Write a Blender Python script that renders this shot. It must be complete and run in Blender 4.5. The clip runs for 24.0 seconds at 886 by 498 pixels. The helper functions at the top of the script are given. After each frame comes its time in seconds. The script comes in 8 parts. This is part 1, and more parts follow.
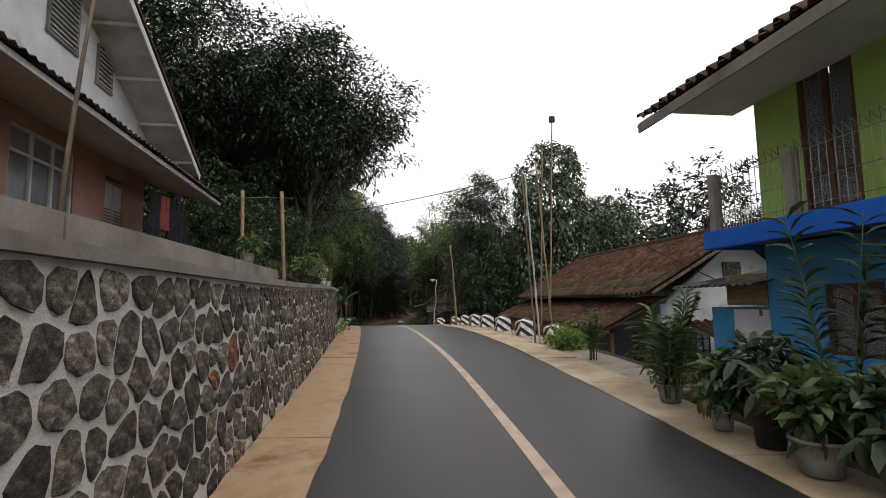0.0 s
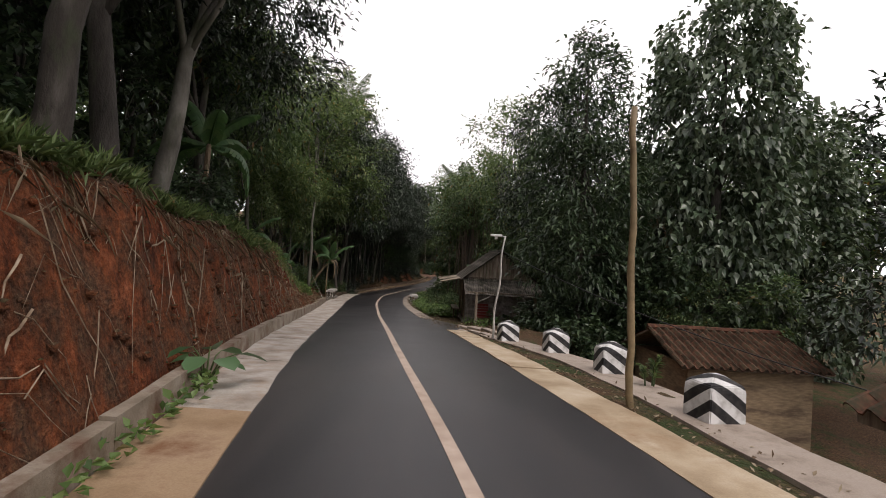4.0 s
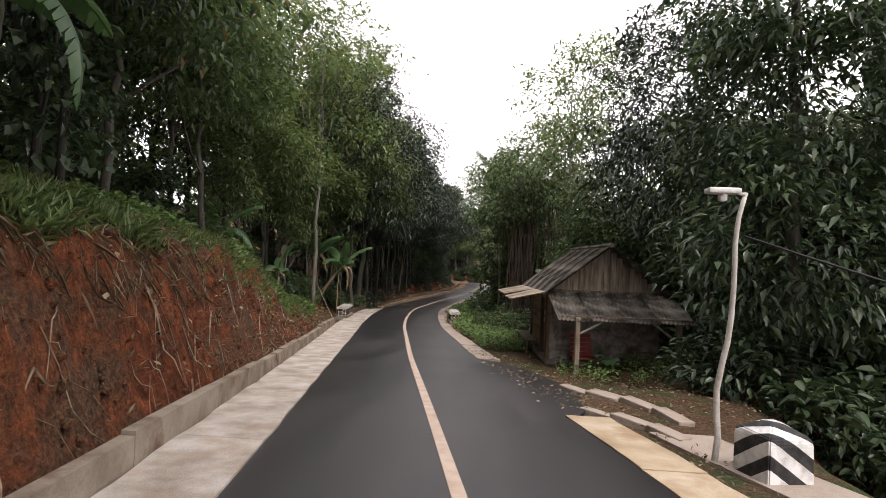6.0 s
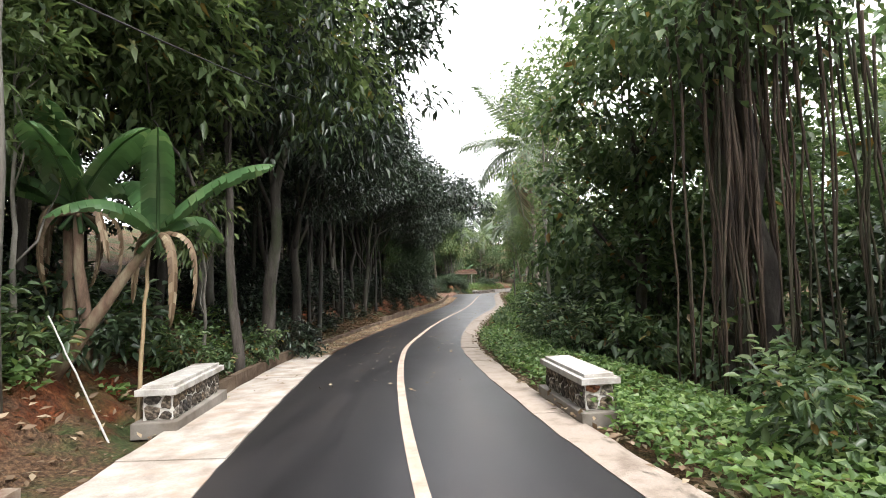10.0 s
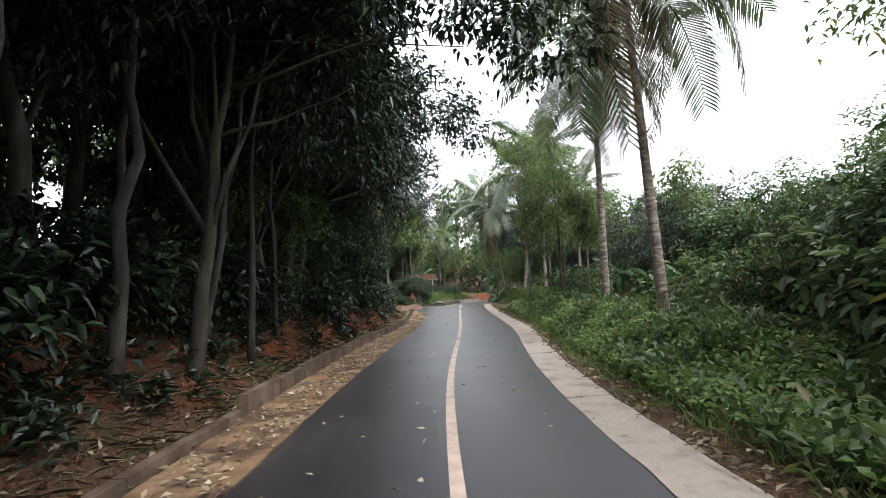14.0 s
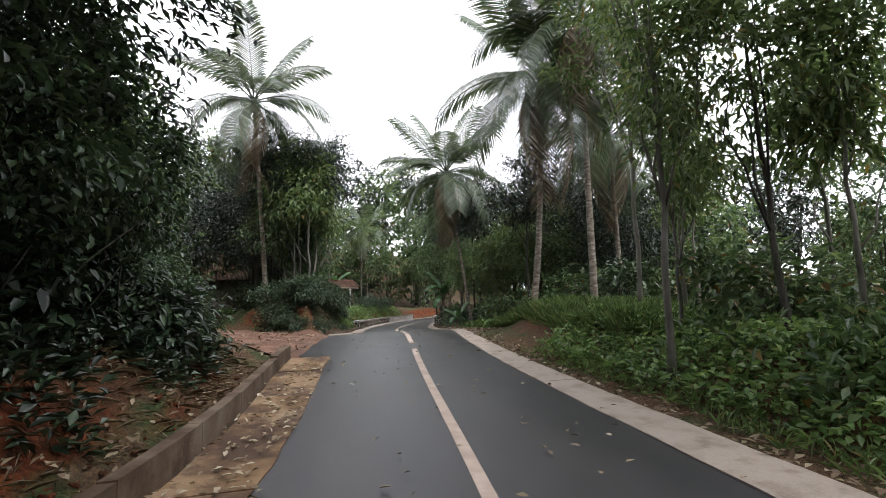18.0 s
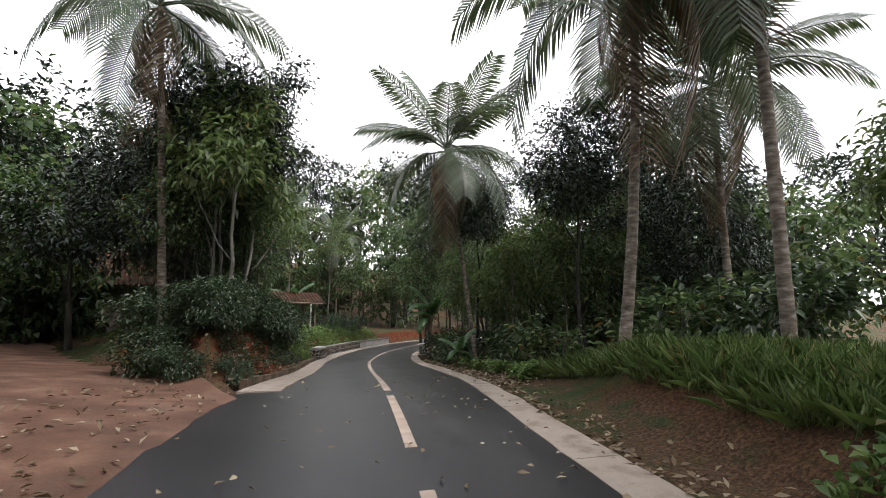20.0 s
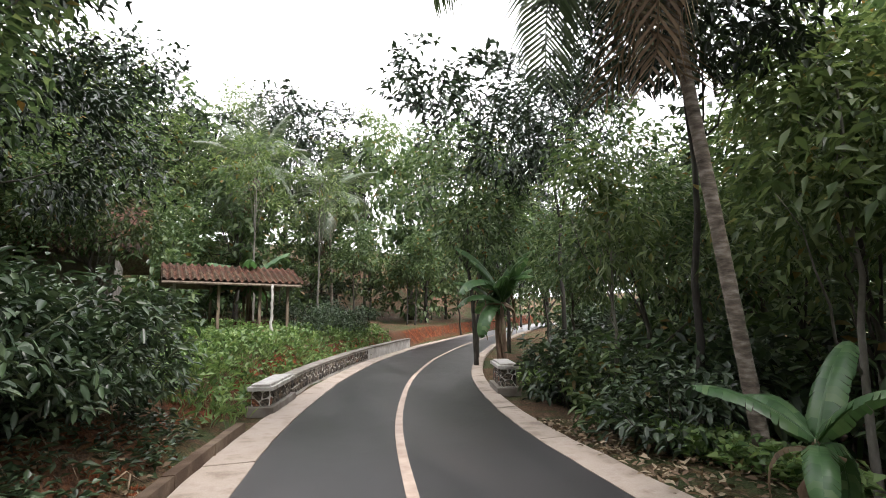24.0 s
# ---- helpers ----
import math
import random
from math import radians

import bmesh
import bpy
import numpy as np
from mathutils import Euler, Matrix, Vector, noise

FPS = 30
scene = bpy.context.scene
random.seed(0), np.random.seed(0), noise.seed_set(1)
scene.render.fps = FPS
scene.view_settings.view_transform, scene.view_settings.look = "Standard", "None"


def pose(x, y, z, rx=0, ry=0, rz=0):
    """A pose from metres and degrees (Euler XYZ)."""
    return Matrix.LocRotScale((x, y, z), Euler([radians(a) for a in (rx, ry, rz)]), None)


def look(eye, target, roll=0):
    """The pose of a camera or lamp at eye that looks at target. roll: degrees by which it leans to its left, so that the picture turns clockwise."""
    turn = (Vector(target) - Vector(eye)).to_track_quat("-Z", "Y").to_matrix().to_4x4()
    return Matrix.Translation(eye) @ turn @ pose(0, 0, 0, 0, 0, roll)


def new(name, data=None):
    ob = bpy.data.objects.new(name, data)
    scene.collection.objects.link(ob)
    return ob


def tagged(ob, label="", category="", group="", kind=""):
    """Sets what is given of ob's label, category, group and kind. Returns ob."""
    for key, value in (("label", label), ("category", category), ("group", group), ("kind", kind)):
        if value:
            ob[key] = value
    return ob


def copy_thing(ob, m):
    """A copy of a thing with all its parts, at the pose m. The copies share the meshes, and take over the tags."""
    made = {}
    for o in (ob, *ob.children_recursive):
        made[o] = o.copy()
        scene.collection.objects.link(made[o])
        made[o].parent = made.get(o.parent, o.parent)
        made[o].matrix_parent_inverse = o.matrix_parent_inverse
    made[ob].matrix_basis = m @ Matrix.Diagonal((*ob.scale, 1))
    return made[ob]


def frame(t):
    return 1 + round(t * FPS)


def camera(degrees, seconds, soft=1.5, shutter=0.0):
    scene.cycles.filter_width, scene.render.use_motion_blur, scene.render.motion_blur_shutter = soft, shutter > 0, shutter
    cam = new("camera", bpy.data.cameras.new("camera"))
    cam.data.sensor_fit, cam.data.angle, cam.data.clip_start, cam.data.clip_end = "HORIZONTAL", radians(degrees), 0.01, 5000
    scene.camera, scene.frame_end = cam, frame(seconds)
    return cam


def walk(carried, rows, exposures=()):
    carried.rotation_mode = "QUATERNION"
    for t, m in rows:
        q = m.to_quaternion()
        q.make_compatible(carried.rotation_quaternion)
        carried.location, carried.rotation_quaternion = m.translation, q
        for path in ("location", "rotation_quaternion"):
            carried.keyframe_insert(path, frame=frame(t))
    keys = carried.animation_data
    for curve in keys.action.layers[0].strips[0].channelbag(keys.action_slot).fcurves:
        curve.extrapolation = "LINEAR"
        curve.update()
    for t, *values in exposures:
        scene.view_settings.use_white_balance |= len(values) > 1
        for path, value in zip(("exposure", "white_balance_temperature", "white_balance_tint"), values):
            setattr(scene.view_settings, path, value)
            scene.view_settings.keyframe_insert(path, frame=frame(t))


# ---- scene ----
cam = camera(82.1, 24.0, soft=0.9)
PATH = [
    (0, (0.000, 0.000, 1.600), (0.000, 3.979, 2.008), -0.84),
    (0.5, (-0.125, 2.137, 1.695), (-0.108, 6.121, 2.055), 0.44),
    (1, (-0.267, 4.285, 1.784), (-0.262, 8.272, 2.104), 1.51),
    (1.5, (-0.467, 6.451, 1.879), (-0.478, 10.441, 2.159), 2.31),
    (2, (-0.724, 8.639, 1.980), (-0.749, 12.633, 2.195), 2.80),
    (2.5, (-0.974, 10.804, 2.072), (-0.988, 14.802, 2.204), 3.23),
    (3, (-1.225, 12.962, 2.136), (-1.250, 16.961, 2.223), 3.37),
    (3.5, (-1.484, 15.111, 2.174), (-1.537, 19.110, 2.244), 3.41),
    (4, (-1.759, 17.250, 2.190), (-1.855, 21.248, 2.263), 3.44),
    (4.5, (-2.059, 19.377, 2.187), (-2.207, 23.373, 2.273), 3.43),
    (5, (-2.392, 21.491, 2.165), (-2.597, 25.485, 2.265), 3.27),
    (5.5, (-2.752, 23.603, 2.125), (-3.012, 27.593, 2.221), 2.93),
    (6, (-3.136, 25.719, 2.048), (-3.425, 29.707, 2.152), 2.34),
    (6.5, (-3.546, 27.895, 1.932), (-3.829, 31.883, 2.060), 1.91),
    (7, (-3.980, 30.129, 1.797), (-4.238, 34.117, 1.960), 1.54),
    (7.5, (-4.393, 32.375, 1.641), (-4.641, 36.362, 1.835), 0.91),
    (8, (-4.787, 34.626, 1.482), (-4.998, 38.615, 1.691), 0.29),
    (8.5, (-5.145, 36.879, 1.332), (-5.292, 40.870, 1.553), -0.09),
    (9, (-5.473, 39.146, 1.183), (-5.547, 43.139, 1.403), -0.63),
    (9.5, (-5.793, 41.406, 1.040), (-5.810, 45.400, 1.264), -1.40),
    (10, (-6.083, 43.658, 0.913), (-6.067, 47.651, 1.150), -1.78),
    (10.5, (-6.313, 45.931, 0.818), (-6.269, 49.924, 1.049), -2.10),
    (11, (-6.522, 48.222, 0.750), (-6.459, 52.215, 0.981), -2.08),
    (11.5, (-6.711, 50.530, 0.698), (-6.624, 54.522, 0.934), -1.94),
    (12, (-6.879, 52.854, 0.651), (-6.755, 56.845, 0.895), -1.84),
    (12.5, (-7.026, 55.191, 0.600), (-6.839, 59.179, 0.854), -1.87),
    (13, (-7.151, 57.540, 0.533), (-6.866, 61.521, 0.798), -2.09),
    (13.5, (-7.222, 59.907, 0.473), (-6.849, 63.879, 0.764), -2.29),
    (14, (-7.223, 62.321, 0.425), (-6.745, 66.280, 0.741), -2.45),
    (14.5, (-7.204, 64.748, 0.387), (-6.614, 68.690, 0.722), -2.52),
    (15, (-7.144, 67.182, 0.366), (-6.440, 71.104, 0.712), -2.52),
    (15.5, (-6.992, 69.583, 0.347), (-6.191, 73.485, 0.704), -2.51),
    (16, (-6.758, 71.938, 0.323), (-5.887, 75.825, 0.686), -2.64),
    (16.5, (-6.448, 74.241, 0.294), (-5.526, 78.119, 0.633), -2.74),
    (17, (-6.079, 76.490, 0.279), (-5.117, 80.360, 0.601), -2.53),
    (17.5, (-5.680, 78.688, 0.280), (-4.659, 82.539, 0.635), -2.00),
    (18, (-5.297, 80.844, 0.298), (-4.213, 84.672, 0.707), -1.55),
    (18.5, (-4.928, 82.956, 0.334), (-3.781, 86.760, 0.803), -1.15),
    (19, (-4.571, 85.023, 0.386), (-3.370, 88.802, 0.909), -0.75),
    (19.5, (-4.225, 87.043, 0.454), (-2.982, 90.804, 1.011), -0.24),
    (20, (-3.888, 89.013, 0.537), (-2.623, 92.767, 1.095), 0.48),
    (20.5, (-3.575, 90.910, 0.632), (-2.339, 94.675, 1.178), 1.18),
    (21, (-3.307, 92.733, 0.747), (-2.120, 96.516, 1.274), 1.67),
    (21.5, (-3.039, 94.543, 0.844), (-1.910, 98.343, 1.383), 2.17),
    (22, (-2.777, 96.375, 0.888), (-1.691, 100.186, 1.432), 2.00),
    (22.5, (-2.482, 98.212, 0.879), (-1.377, 102.020, 1.406), 1.30),
    (23, (-2.168, 100.064, 0.818), (-1.016, 103.862, 1.320), 0.63),
    (23.5, (-1.835, 101.931, 0.714), (-0.637, 105.714, 1.219), 0.07),
    (24, (-1.466, 103.804, 0.583), (-0.224, 107.576, 1.067), -0.76),
]
EXPOSURES = [(0, -0.15, 6700, 13), (2.5, -0.15, 6750, 17), (5, 0.35, 6800, 19), (7, 1.25, 6800, 19), (9, 1.85, 6700, 16), (10, 1.95, 6450, 13), (12.5, 1.65, 6250, 13), (14, 1.5, 6150, 13),
             (17, 1.2, 6200, 14), (20, 0.7, 6400, 14), (21, 0.7, 6450, 15), (22, 0.95, 6500, 15), (24, 1.5, 6500, 15)]
walk(cam, [(t, look(eye, target, roll)) for t, eye, target, roll in PATH], EXPOSURES)

# ---- an overcast sky: bright cloud over a pale blue, and a wide weak sun ----
SUN_HEIGHT, SUN_TURN = 55.0, 150.0
world = bpy.data.worlds.new("overcast")
scene.world = world
world.use_nodes = True
wn = world.node_tree
sky = wn.nodes.new("ShaderNodeTexSky")
sky.sky_type, sky.sun_disc = "NISHITA", False
sky.sun_elevation, sky.sun_rotation = radians(SUN_HEIGHT), radians(SUN_TURN)
cloud = wn.nodes.new("ShaderNodeTexNoise")
cloud.inputs["Scale"].default_value, cloud.inputs["Detail"].default_value = 1.6, 4.0
tone = wn.nodes.new("ShaderNodeValToRGB")
tone.color_ramp.elements[0].color, tone.color_ramp.elements[1].color = (10.4, 10.6, 10.9, 1), (12.4, 12.4, 12.4, 1)
tone.color_ramp.elements[0].position, tone.color_ramp.elements[1].position = 0.35, 0.65
veil = wn.nodes.new("ShaderNodeMix")
veil.data_type = "RGBA"
veil.inputs[0].default_value = 0.92
wn.links.new(cloud.outputs["Fac"], tone.inputs["Fac"])
wn.links.new(sky.outputs[0], veil.inputs[6])
wn.links.new(tone.outputs[0], veil.inputs[7])
wn.links.new(veil.outputs[2], wn.nodes["Background"].inputs["Color"])
wn.nodes["Background"].inputs["Strength"].default_value = 0.11
sun = new("sun", bpy.data.lights.new("sun", "SUN"))
sun.data.energy, sun.data.angle, sun.data.color = 1.4, radians(20), (1.0, 0.97, 0.92)
sun.matrix_basis = look((0, 0, 30), (-math.sin(radians(SUN_TURN)) * 10 * 0.57, -math.cos(radians(SUN_TURN)) * 10 * 0.57, 30 - 8.2))


def ridge(y, table):
    """A smooth value along the road from a short table of (y, value)."""
    ys, vs = zip(*table)
    grid = np.linspace(-2.0, 2.0, 9)
    return float(np.mean(np.interp(y + grid, ys, vs)))


# ---- plan of the road: y along it, x across, z up ----
ROAD_Z = [(-60, 0.0), (0, 0.0), (6, 0.25), (10.8, 0.47), (17, 0.59), (21.5, 0.57), (25.7, 0.45), (30, 0.2), (34.6, -0.12), (39, -0.42),
          (45.9, -0.78), (52.9, -0.95), (62.3, -1.18), (71.9, -1.28), (78.7, -1.32), (85, -1.21), (89, -1.06), (92.7, -0.85), (96.4, -0.71),
          (100, -0.78), (103.8, -1.02), (110, -1.28), (116, -1.4), (130, -1.45), (220, -1.45)]
ROAD_C = [(-60, 6.5), (-10, 2.1), (3.9, 0.88), (7.1, 0.54), (10.2, 0.15), (13.9, -0.4), (16.5, -0.8), (20.4, -1.43), (26.3, -2.62), (33, -3.78),
          (39.1, -4.87), (44, -5.65), (48, -6.34), (52.6, -6.87), (57, -7.2), (60.2, -7.23), (62.6, -7.02), (66.5, -6.7), (71.4, -6.12),
          (75.5, -5.47), (80.6, -4.57), (85.3, -3.78), (91.2, -2.93), (94.7, -2.35), (100.1, -1.5), (105.3, -0.72), (108.6, -0.2), (112.8, 0.58),
          (118.6, 2.3), (124.7, 4.9), (132, 8.8), (145, 17.0), (160, 28), (220, 75)]
EDGE_L = [(-60, -1.9), (4, -1.9), (30, -1.85), (45, -1.9), (52, -1.9), (62, -2.05), (68, -1.95), (80, -2.1), (87, -1.8), (92, -1.95), (100, -1.95), (106, -1.75), (118, -2.1), (130, -2.6), (220, -2.6)]
EDGE_R = [(-60, 1.75), (4, 1.74), (10, 1.66), (16, 1.85), (23, 1.78), (33, 1.9), (40, 1.75), (50, 1.68), (63, 1.62), (70, 1.72), (76, 1.95), (82, 2.2), (87, 1.95), (91, 1.65), (95, 1.5), (101, 1.92), (106, 2.15), (112, 2.0), (118, 1.9), (220, 2.0)]
SIDE_L = [(-60, 0.75), (20, 0.75), (30, 0.88), (39, 1.02), (47, 1.15), (54, 1.05), (60, 0.78), (70, 0.95), (80, 1.1), (86, 0.75), (91, 0.85), (100, 0.75), (108, 0.65), (113, 0.6), (220, 0.6)]
SIDE_R = [(-60, 0.65), (10, 0.8), (20, 0.68), (33, 0.6), (40, 0.55), (50, 0.45), (60, 0.55), (68, 0.7), (83, 0.72), (92, 0.58), (101, 0.42), (107, 0.55), (114, 0.4), (220, 0.4)]
# the ground beside it: a bank on one hand (height, width, slope behind), a verge and a fall on the other
BANK_H = [(-60, 1.9), (16, 1.5), (17.5, 2.1), (22, 2.2), (26, 2.05), (30, 2.0), (35, 2.3), (40, 2.35), (43, 1.6), (46, 0.8), (48, 0.55), (55, 0.8), (62, 1.4), (75, 1.5), (84, 1.2), (88, 0.8), (90.5, 0.4), (93, 0.25), (95.6, 0.3), (97.2, 1.1), (99, 1.35), (105, 1.3), (110, 0.9), (113, 0.5), (117, 1.0), (126, 1.1), (130, 1.0), (220, 1.5)]
BANK_W = [(-60, 0.9), (18, 0.8), (30, 0.85), (35, 1.2), (39, 1.8), (44, 2.0), (48, 1.3), (60, 2.3), (80, 2.2), (88, 1.4), (97, 0.7), (103, 0.75), (112, 1.2), (220, 1.5)]
BANK_S = [(-60, 0.0), (15, 0.0), (19, 0.22), (30, 0.28), (47, 0.3), (60, 0.26), (85, 0.26), (91, 0.12), (97, 0.1), (104, 0.06), (114, 0.03), (220, 0.06)]
VERGE = [(-60, 2.0), (8, 1.6), (12, 1.2), (31, 1.15), (33.5, 2.0), (36, 3.6), (38, 5.6), (42, 5.6), (46, 1.2), (60, 1.0), (68, 0.9), (75, 0.7), (90, 0.7), (98, 0.9), (104, 1.0), (115, 0.8), (220, 1.0)]
FALL = [(-60, 0.3), (8, 0.4), (11, 2.3), (31, 2.4), (36, 1.2), (44, 1.3), (56, 1.3), (64, 0.3), (71, -0.55), (90, -0.7), (97, -0.75), (104, 0.9), (116, 1.0), (130, 0.3), (220, 0.3)]
FALL_W = [(-60, 3.0), (10, 1.6), (31, 1.8), (36, 4.0), (60, 5.0), (72, 1.5), (97, 1.4), (104, 3.5), (220, 5.0)]


def road_z(y): return ridge(y, ROAD_Z)
def road_c(y): return ridge(y, ROAD_C)
def left_x(y): return road_c(y) + ridge(y, EDGE_L)
def right_x(y): return road_c(y) + ridge(y, EDGE_R)
def left_out(y): return left_x(y) - ridge(y, SIDE_L)
def right_out(y): return right_x(y) + ridge(y, SIDE_R)
def step(a, b, v): return min(1.0, max(0.0, (v - a) / (b - a)))
def ease(a, b, v):
    s = step(a, b, v)
    return s * s * (3 - 2 * s)


def wall_top(y): return 1.88 + 0.15 * ease(5.0, 14.5, y)


WALL_END = 16.5


def ground_z(x, y):
    z, lo, ro = road_z(y), left_out(y), right_out(y)
    if x < lo:
        u = lo - x
        if y < WALL_END:
            return wall_top(y) - 0.06 if u > 0.25 else z - 0.3
        h, w, s = ridge(y, BANK_H), ridge(y, BANK_W), ridge(y, BANK_S)
        ditch = (0.16 if y < 50 else 0.35) if y < 92 or y > 99.5 else 0.0
        rough = noise.noise((x * 0.55, y * 0.55, 0)) * 0.22 + noise.noise((x * 2.1, y * 2.6, 3)) * 0.12 + noise.noise((x * 5.1, y * 6.0, 5)) * 0.05
        a = ease(ditch, ditch + w, u + (0.18 * noise.noise((y * 1.4, u * 0.9, 11)) + 0.13 * abs(noise.noise((y * 3.6, u * 2.2, 12))) + 0.06 * noise.noise((y * 9.0, u * 6.0, 13))) * min(1.0, 2 * u))
        crumble = (abs(noise.noise((x * 3.3, y * 3.9, 1))) * 0.24 + noise.noise((x * 8.0, y * 8.5, 2)) * 0.05) * 4 * a * (1 - a)
        up = h * a + s * max(0.0, u - ditch - w * 0.6)
        up = up if up < 7 else 7 + (up - 7) * 0.15
        # the dirt track that leaves the road
        w = y - 1.5 * (u - 1)
        t = ease(92.6, 94.0, w) * (1 - ease(99.8, 100.7, w))
        if t > 0 and u < 22:
            up = up * (1 - t) + t * (0.02 + 0.07 * u)
        up += 9 * ease(126, 185, y) * ease(4, 24, u) + 5 * ease(20, 55, u) * (1 - ease(120, 140, y))
        return z - 0.06 + up - crumble * (1 - t) + rough * min(1.0, u * 1.2) * (1 - t)
    if x > ro:
        u = x - ro
        v, f, w = ridge(y, VERGE), ridge(y, FALL), ridge(y, FALL_W)
        rough = noise.noise((x * 0.5, y * 0.5, 7)) * 0.2 + noise.noise((x * 1.9, y * 1.9, 9)) * 0.06
        down = f * ease(v, v + w, u) + 0.03 * max(0.0, min(u - v - w, 40))
        down -= 8 * ease(126, 185, y) * ease(5, 26, u) + 5 * ease(40, 85, u) * ease(20, 40, y) * (1 - ease(120, 140, y))
        return z - 0.07 - down + rough * min(1.0, max(0.0, u - 0.3) * 0.5)
    return z - 0.14


# ---- mesh helpers ----
def mesh_of(name, verts, faces, material=None, smooth=False):
    me = bpy.data.meshes.new(name)
    me.from_pydata([tuple(v) for v in verts], [], [tuple(f) for f in faces])
    if material:
        me.materials.append(material)
    if smooth:
        me.polygons.foreach_set("use_smooth", [True] * len(me.polygons))
    me.update()
    return me


def big_mesh(name, verts, tris, material):
    """A mesh from arrays of points and triangles."""
    me = bpy.data.meshes.new(name)
    n, k = len(verts), len(tris)
    me.vertices.add(n), me.loops.add(3 * k), me.polygons.add(k)
    me.vertices.foreach_set("co", np.asarray(verts, np.float32).ravel())
    me.loops.foreach_set("vertex_index", np.asarray(tris, np.int32).ravel())
    me.polygons.foreach_set("loop_start", np.arange(0, 3 * k, 3, dtype=np.int32))
    me.polygons.foreach_set("loop_total", np.full(k, 3, np.int32))
    me.materials.append(material)
    me.update(calc_edges=True)
    return me


def part(name, data, material=None, parent=None, label="", m=None):
    """Links a mesh or a bmesh as one object under a thing or a part."""
    if isinstance(data, bmesh.types.BMesh):
        me = bpy.data.meshes.new(name)
        data.to_mesh(me)
        data.free()
        data = me
    if material and not data.materials:
        data.materials.append(material)
    ob = new(name, data)
    if parent:
        ob.parent = parent
    if m is not None:
        ob.matrix_basis = m
    return tagged(ob, label)


def thing(name, at, label, category, group="", kind="", turn=0.0):
    ob = new(name)
    ob.empty_display_size = 0.2
    ob.matrix_basis = pose(*at, 0, 0, turn)
    return tagged(ob, label, category, group, kind)


def box(sx, sy, sz, bevel=0.0, at=(0, 0, 0), bm=None):
    """A bevelled box standing on z = at[2], centred in x and y."""
    own = bmesh.new()
    bmesh.ops.create_cube(own, size=1)
    bmesh.ops.scale(own, vec=(sx, sy, sz), verts=own.verts)
    if bevel:
        bmesh.ops.bevel(own, geom=own.edges[:], offset=bevel, segments=2, profile=0.6, affect="EDGES")
    bmesh.ops.translate(own, vec=(at[0], at[1], at[2] + sz / 2), verts=own.verts)
    if bm is None:
        return own
    me = bpy.data.meshes.new("tmp")
    own.to_mesh(me)
    own.free()
    bm.from_mesh(me)
    bpy.data.meshes.remove(me)
    return bm


def tube(points, radii, seg=8, cap=True):
    """Points and faces of a tube along a line."""
    verts, faces = [], []
    pts = [Vector(p) for p in points]
    side = Vector((1, 0, 0))
    for i, p in enumerate(pts):
        d = (pts[min(i + 1, len(pts) - 1)] - pts[max(i - 1, 0)]).normalized()
        side = (side - d * side.dot(d))
        side = side.normalized() if side.length > 1e-4 else d.orthogonal().normalized()
        up = d.cross(side)
        for k in range(seg):
            a = 2 * math.pi * k / seg
            verts.append(p + (side * math.cos(a) + up * math.sin(a)) * radii[i])
    for i in range(len(pts) - 1):
        for k in range(seg):
            a, b = i * seg + k, i * seg + (k + 1) % seg
            faces.append((a, b, b + seg, a + seg))
    if cap:
        faces.append(tuple(range(seg))[::-1])
        faces.append(tuple(range((len(pts) - 1) * seg, len(pts) * seg)))
    return verts, faces


def joined(pieces):
    verts, faces = [], []
    for v, f in pieces:
        n = len(verts)
        verts += list(v)
        faces += [tuple(i + n for i in q) for q in f]
    return verts, faces


def slab(y0, y1, xa, xb, za, zb, n, name, material, parent=None, label=""):
    """A strip that follows the road: xa(y) to xb(y), its top at road level + zb, its underside at + za."""
    verts, faces = [], []
    for i in range(n + 1):
        y = y0 + (y1 - y0) * i / n
        z = road_z(y)
        verts += [(xa(y), y, z + za), (xa(y), y, z + zb), (xb(y), y, z + zb), (xb(y), y, z + za)]
    for i in range(n):
        a, b = 4 * i, 4 * i + 4
        for k in range(4):
            faces.append((a + k, b + k, b + (k + 1) % 4, a + (k + 1) % 4))
    faces += [(0, 1, 2, 3), tuple(4 * n + k for k in (3, 2, 1, 0))]
    return part(name, mesh_of(name, verts, faces, material), parent=parent, label=label)


# ---- materials ----
def shader(name, rough=0.8, metal=0.0, spec=0.5):
    m = bpy.data.materials.new(name)
    m.use_nodes = True
    nt = m.node_tree
    b = nt.nodes["Principled BSDF"]
    b.inputs["Roughness"].default_value, b.inputs["Metallic"].default_value = rough, metal
    b.inputs["Specular IOR Level"].default_value = spec
    return m, nt, b


def coords(nt, scale=(1, 1, 1), kind="Object"):
    c, mp = nt.nodes.new("ShaderNodeTexCoord"), nt.nodes.new("ShaderNodeMapping")
    mp.inputs["Scale"].default_value = scale
    nt.links.new(c.outputs[kind], mp.inputs["Vector"])
    return mp.outputs["Vector"]


def noise_of(nt, vec, scale, detail=4.0, rough=0.55):
    n = nt.nodes.new("ShaderNodeTexNoise")
    n.inputs["Scale"].default_value, n.inputs["Detail"].default_value, n.inputs["Roughness"].default_value = scale, detail, rough
    nt.links.new(vec, n.inputs["Vector"])
    return n.outputs["Fac"]


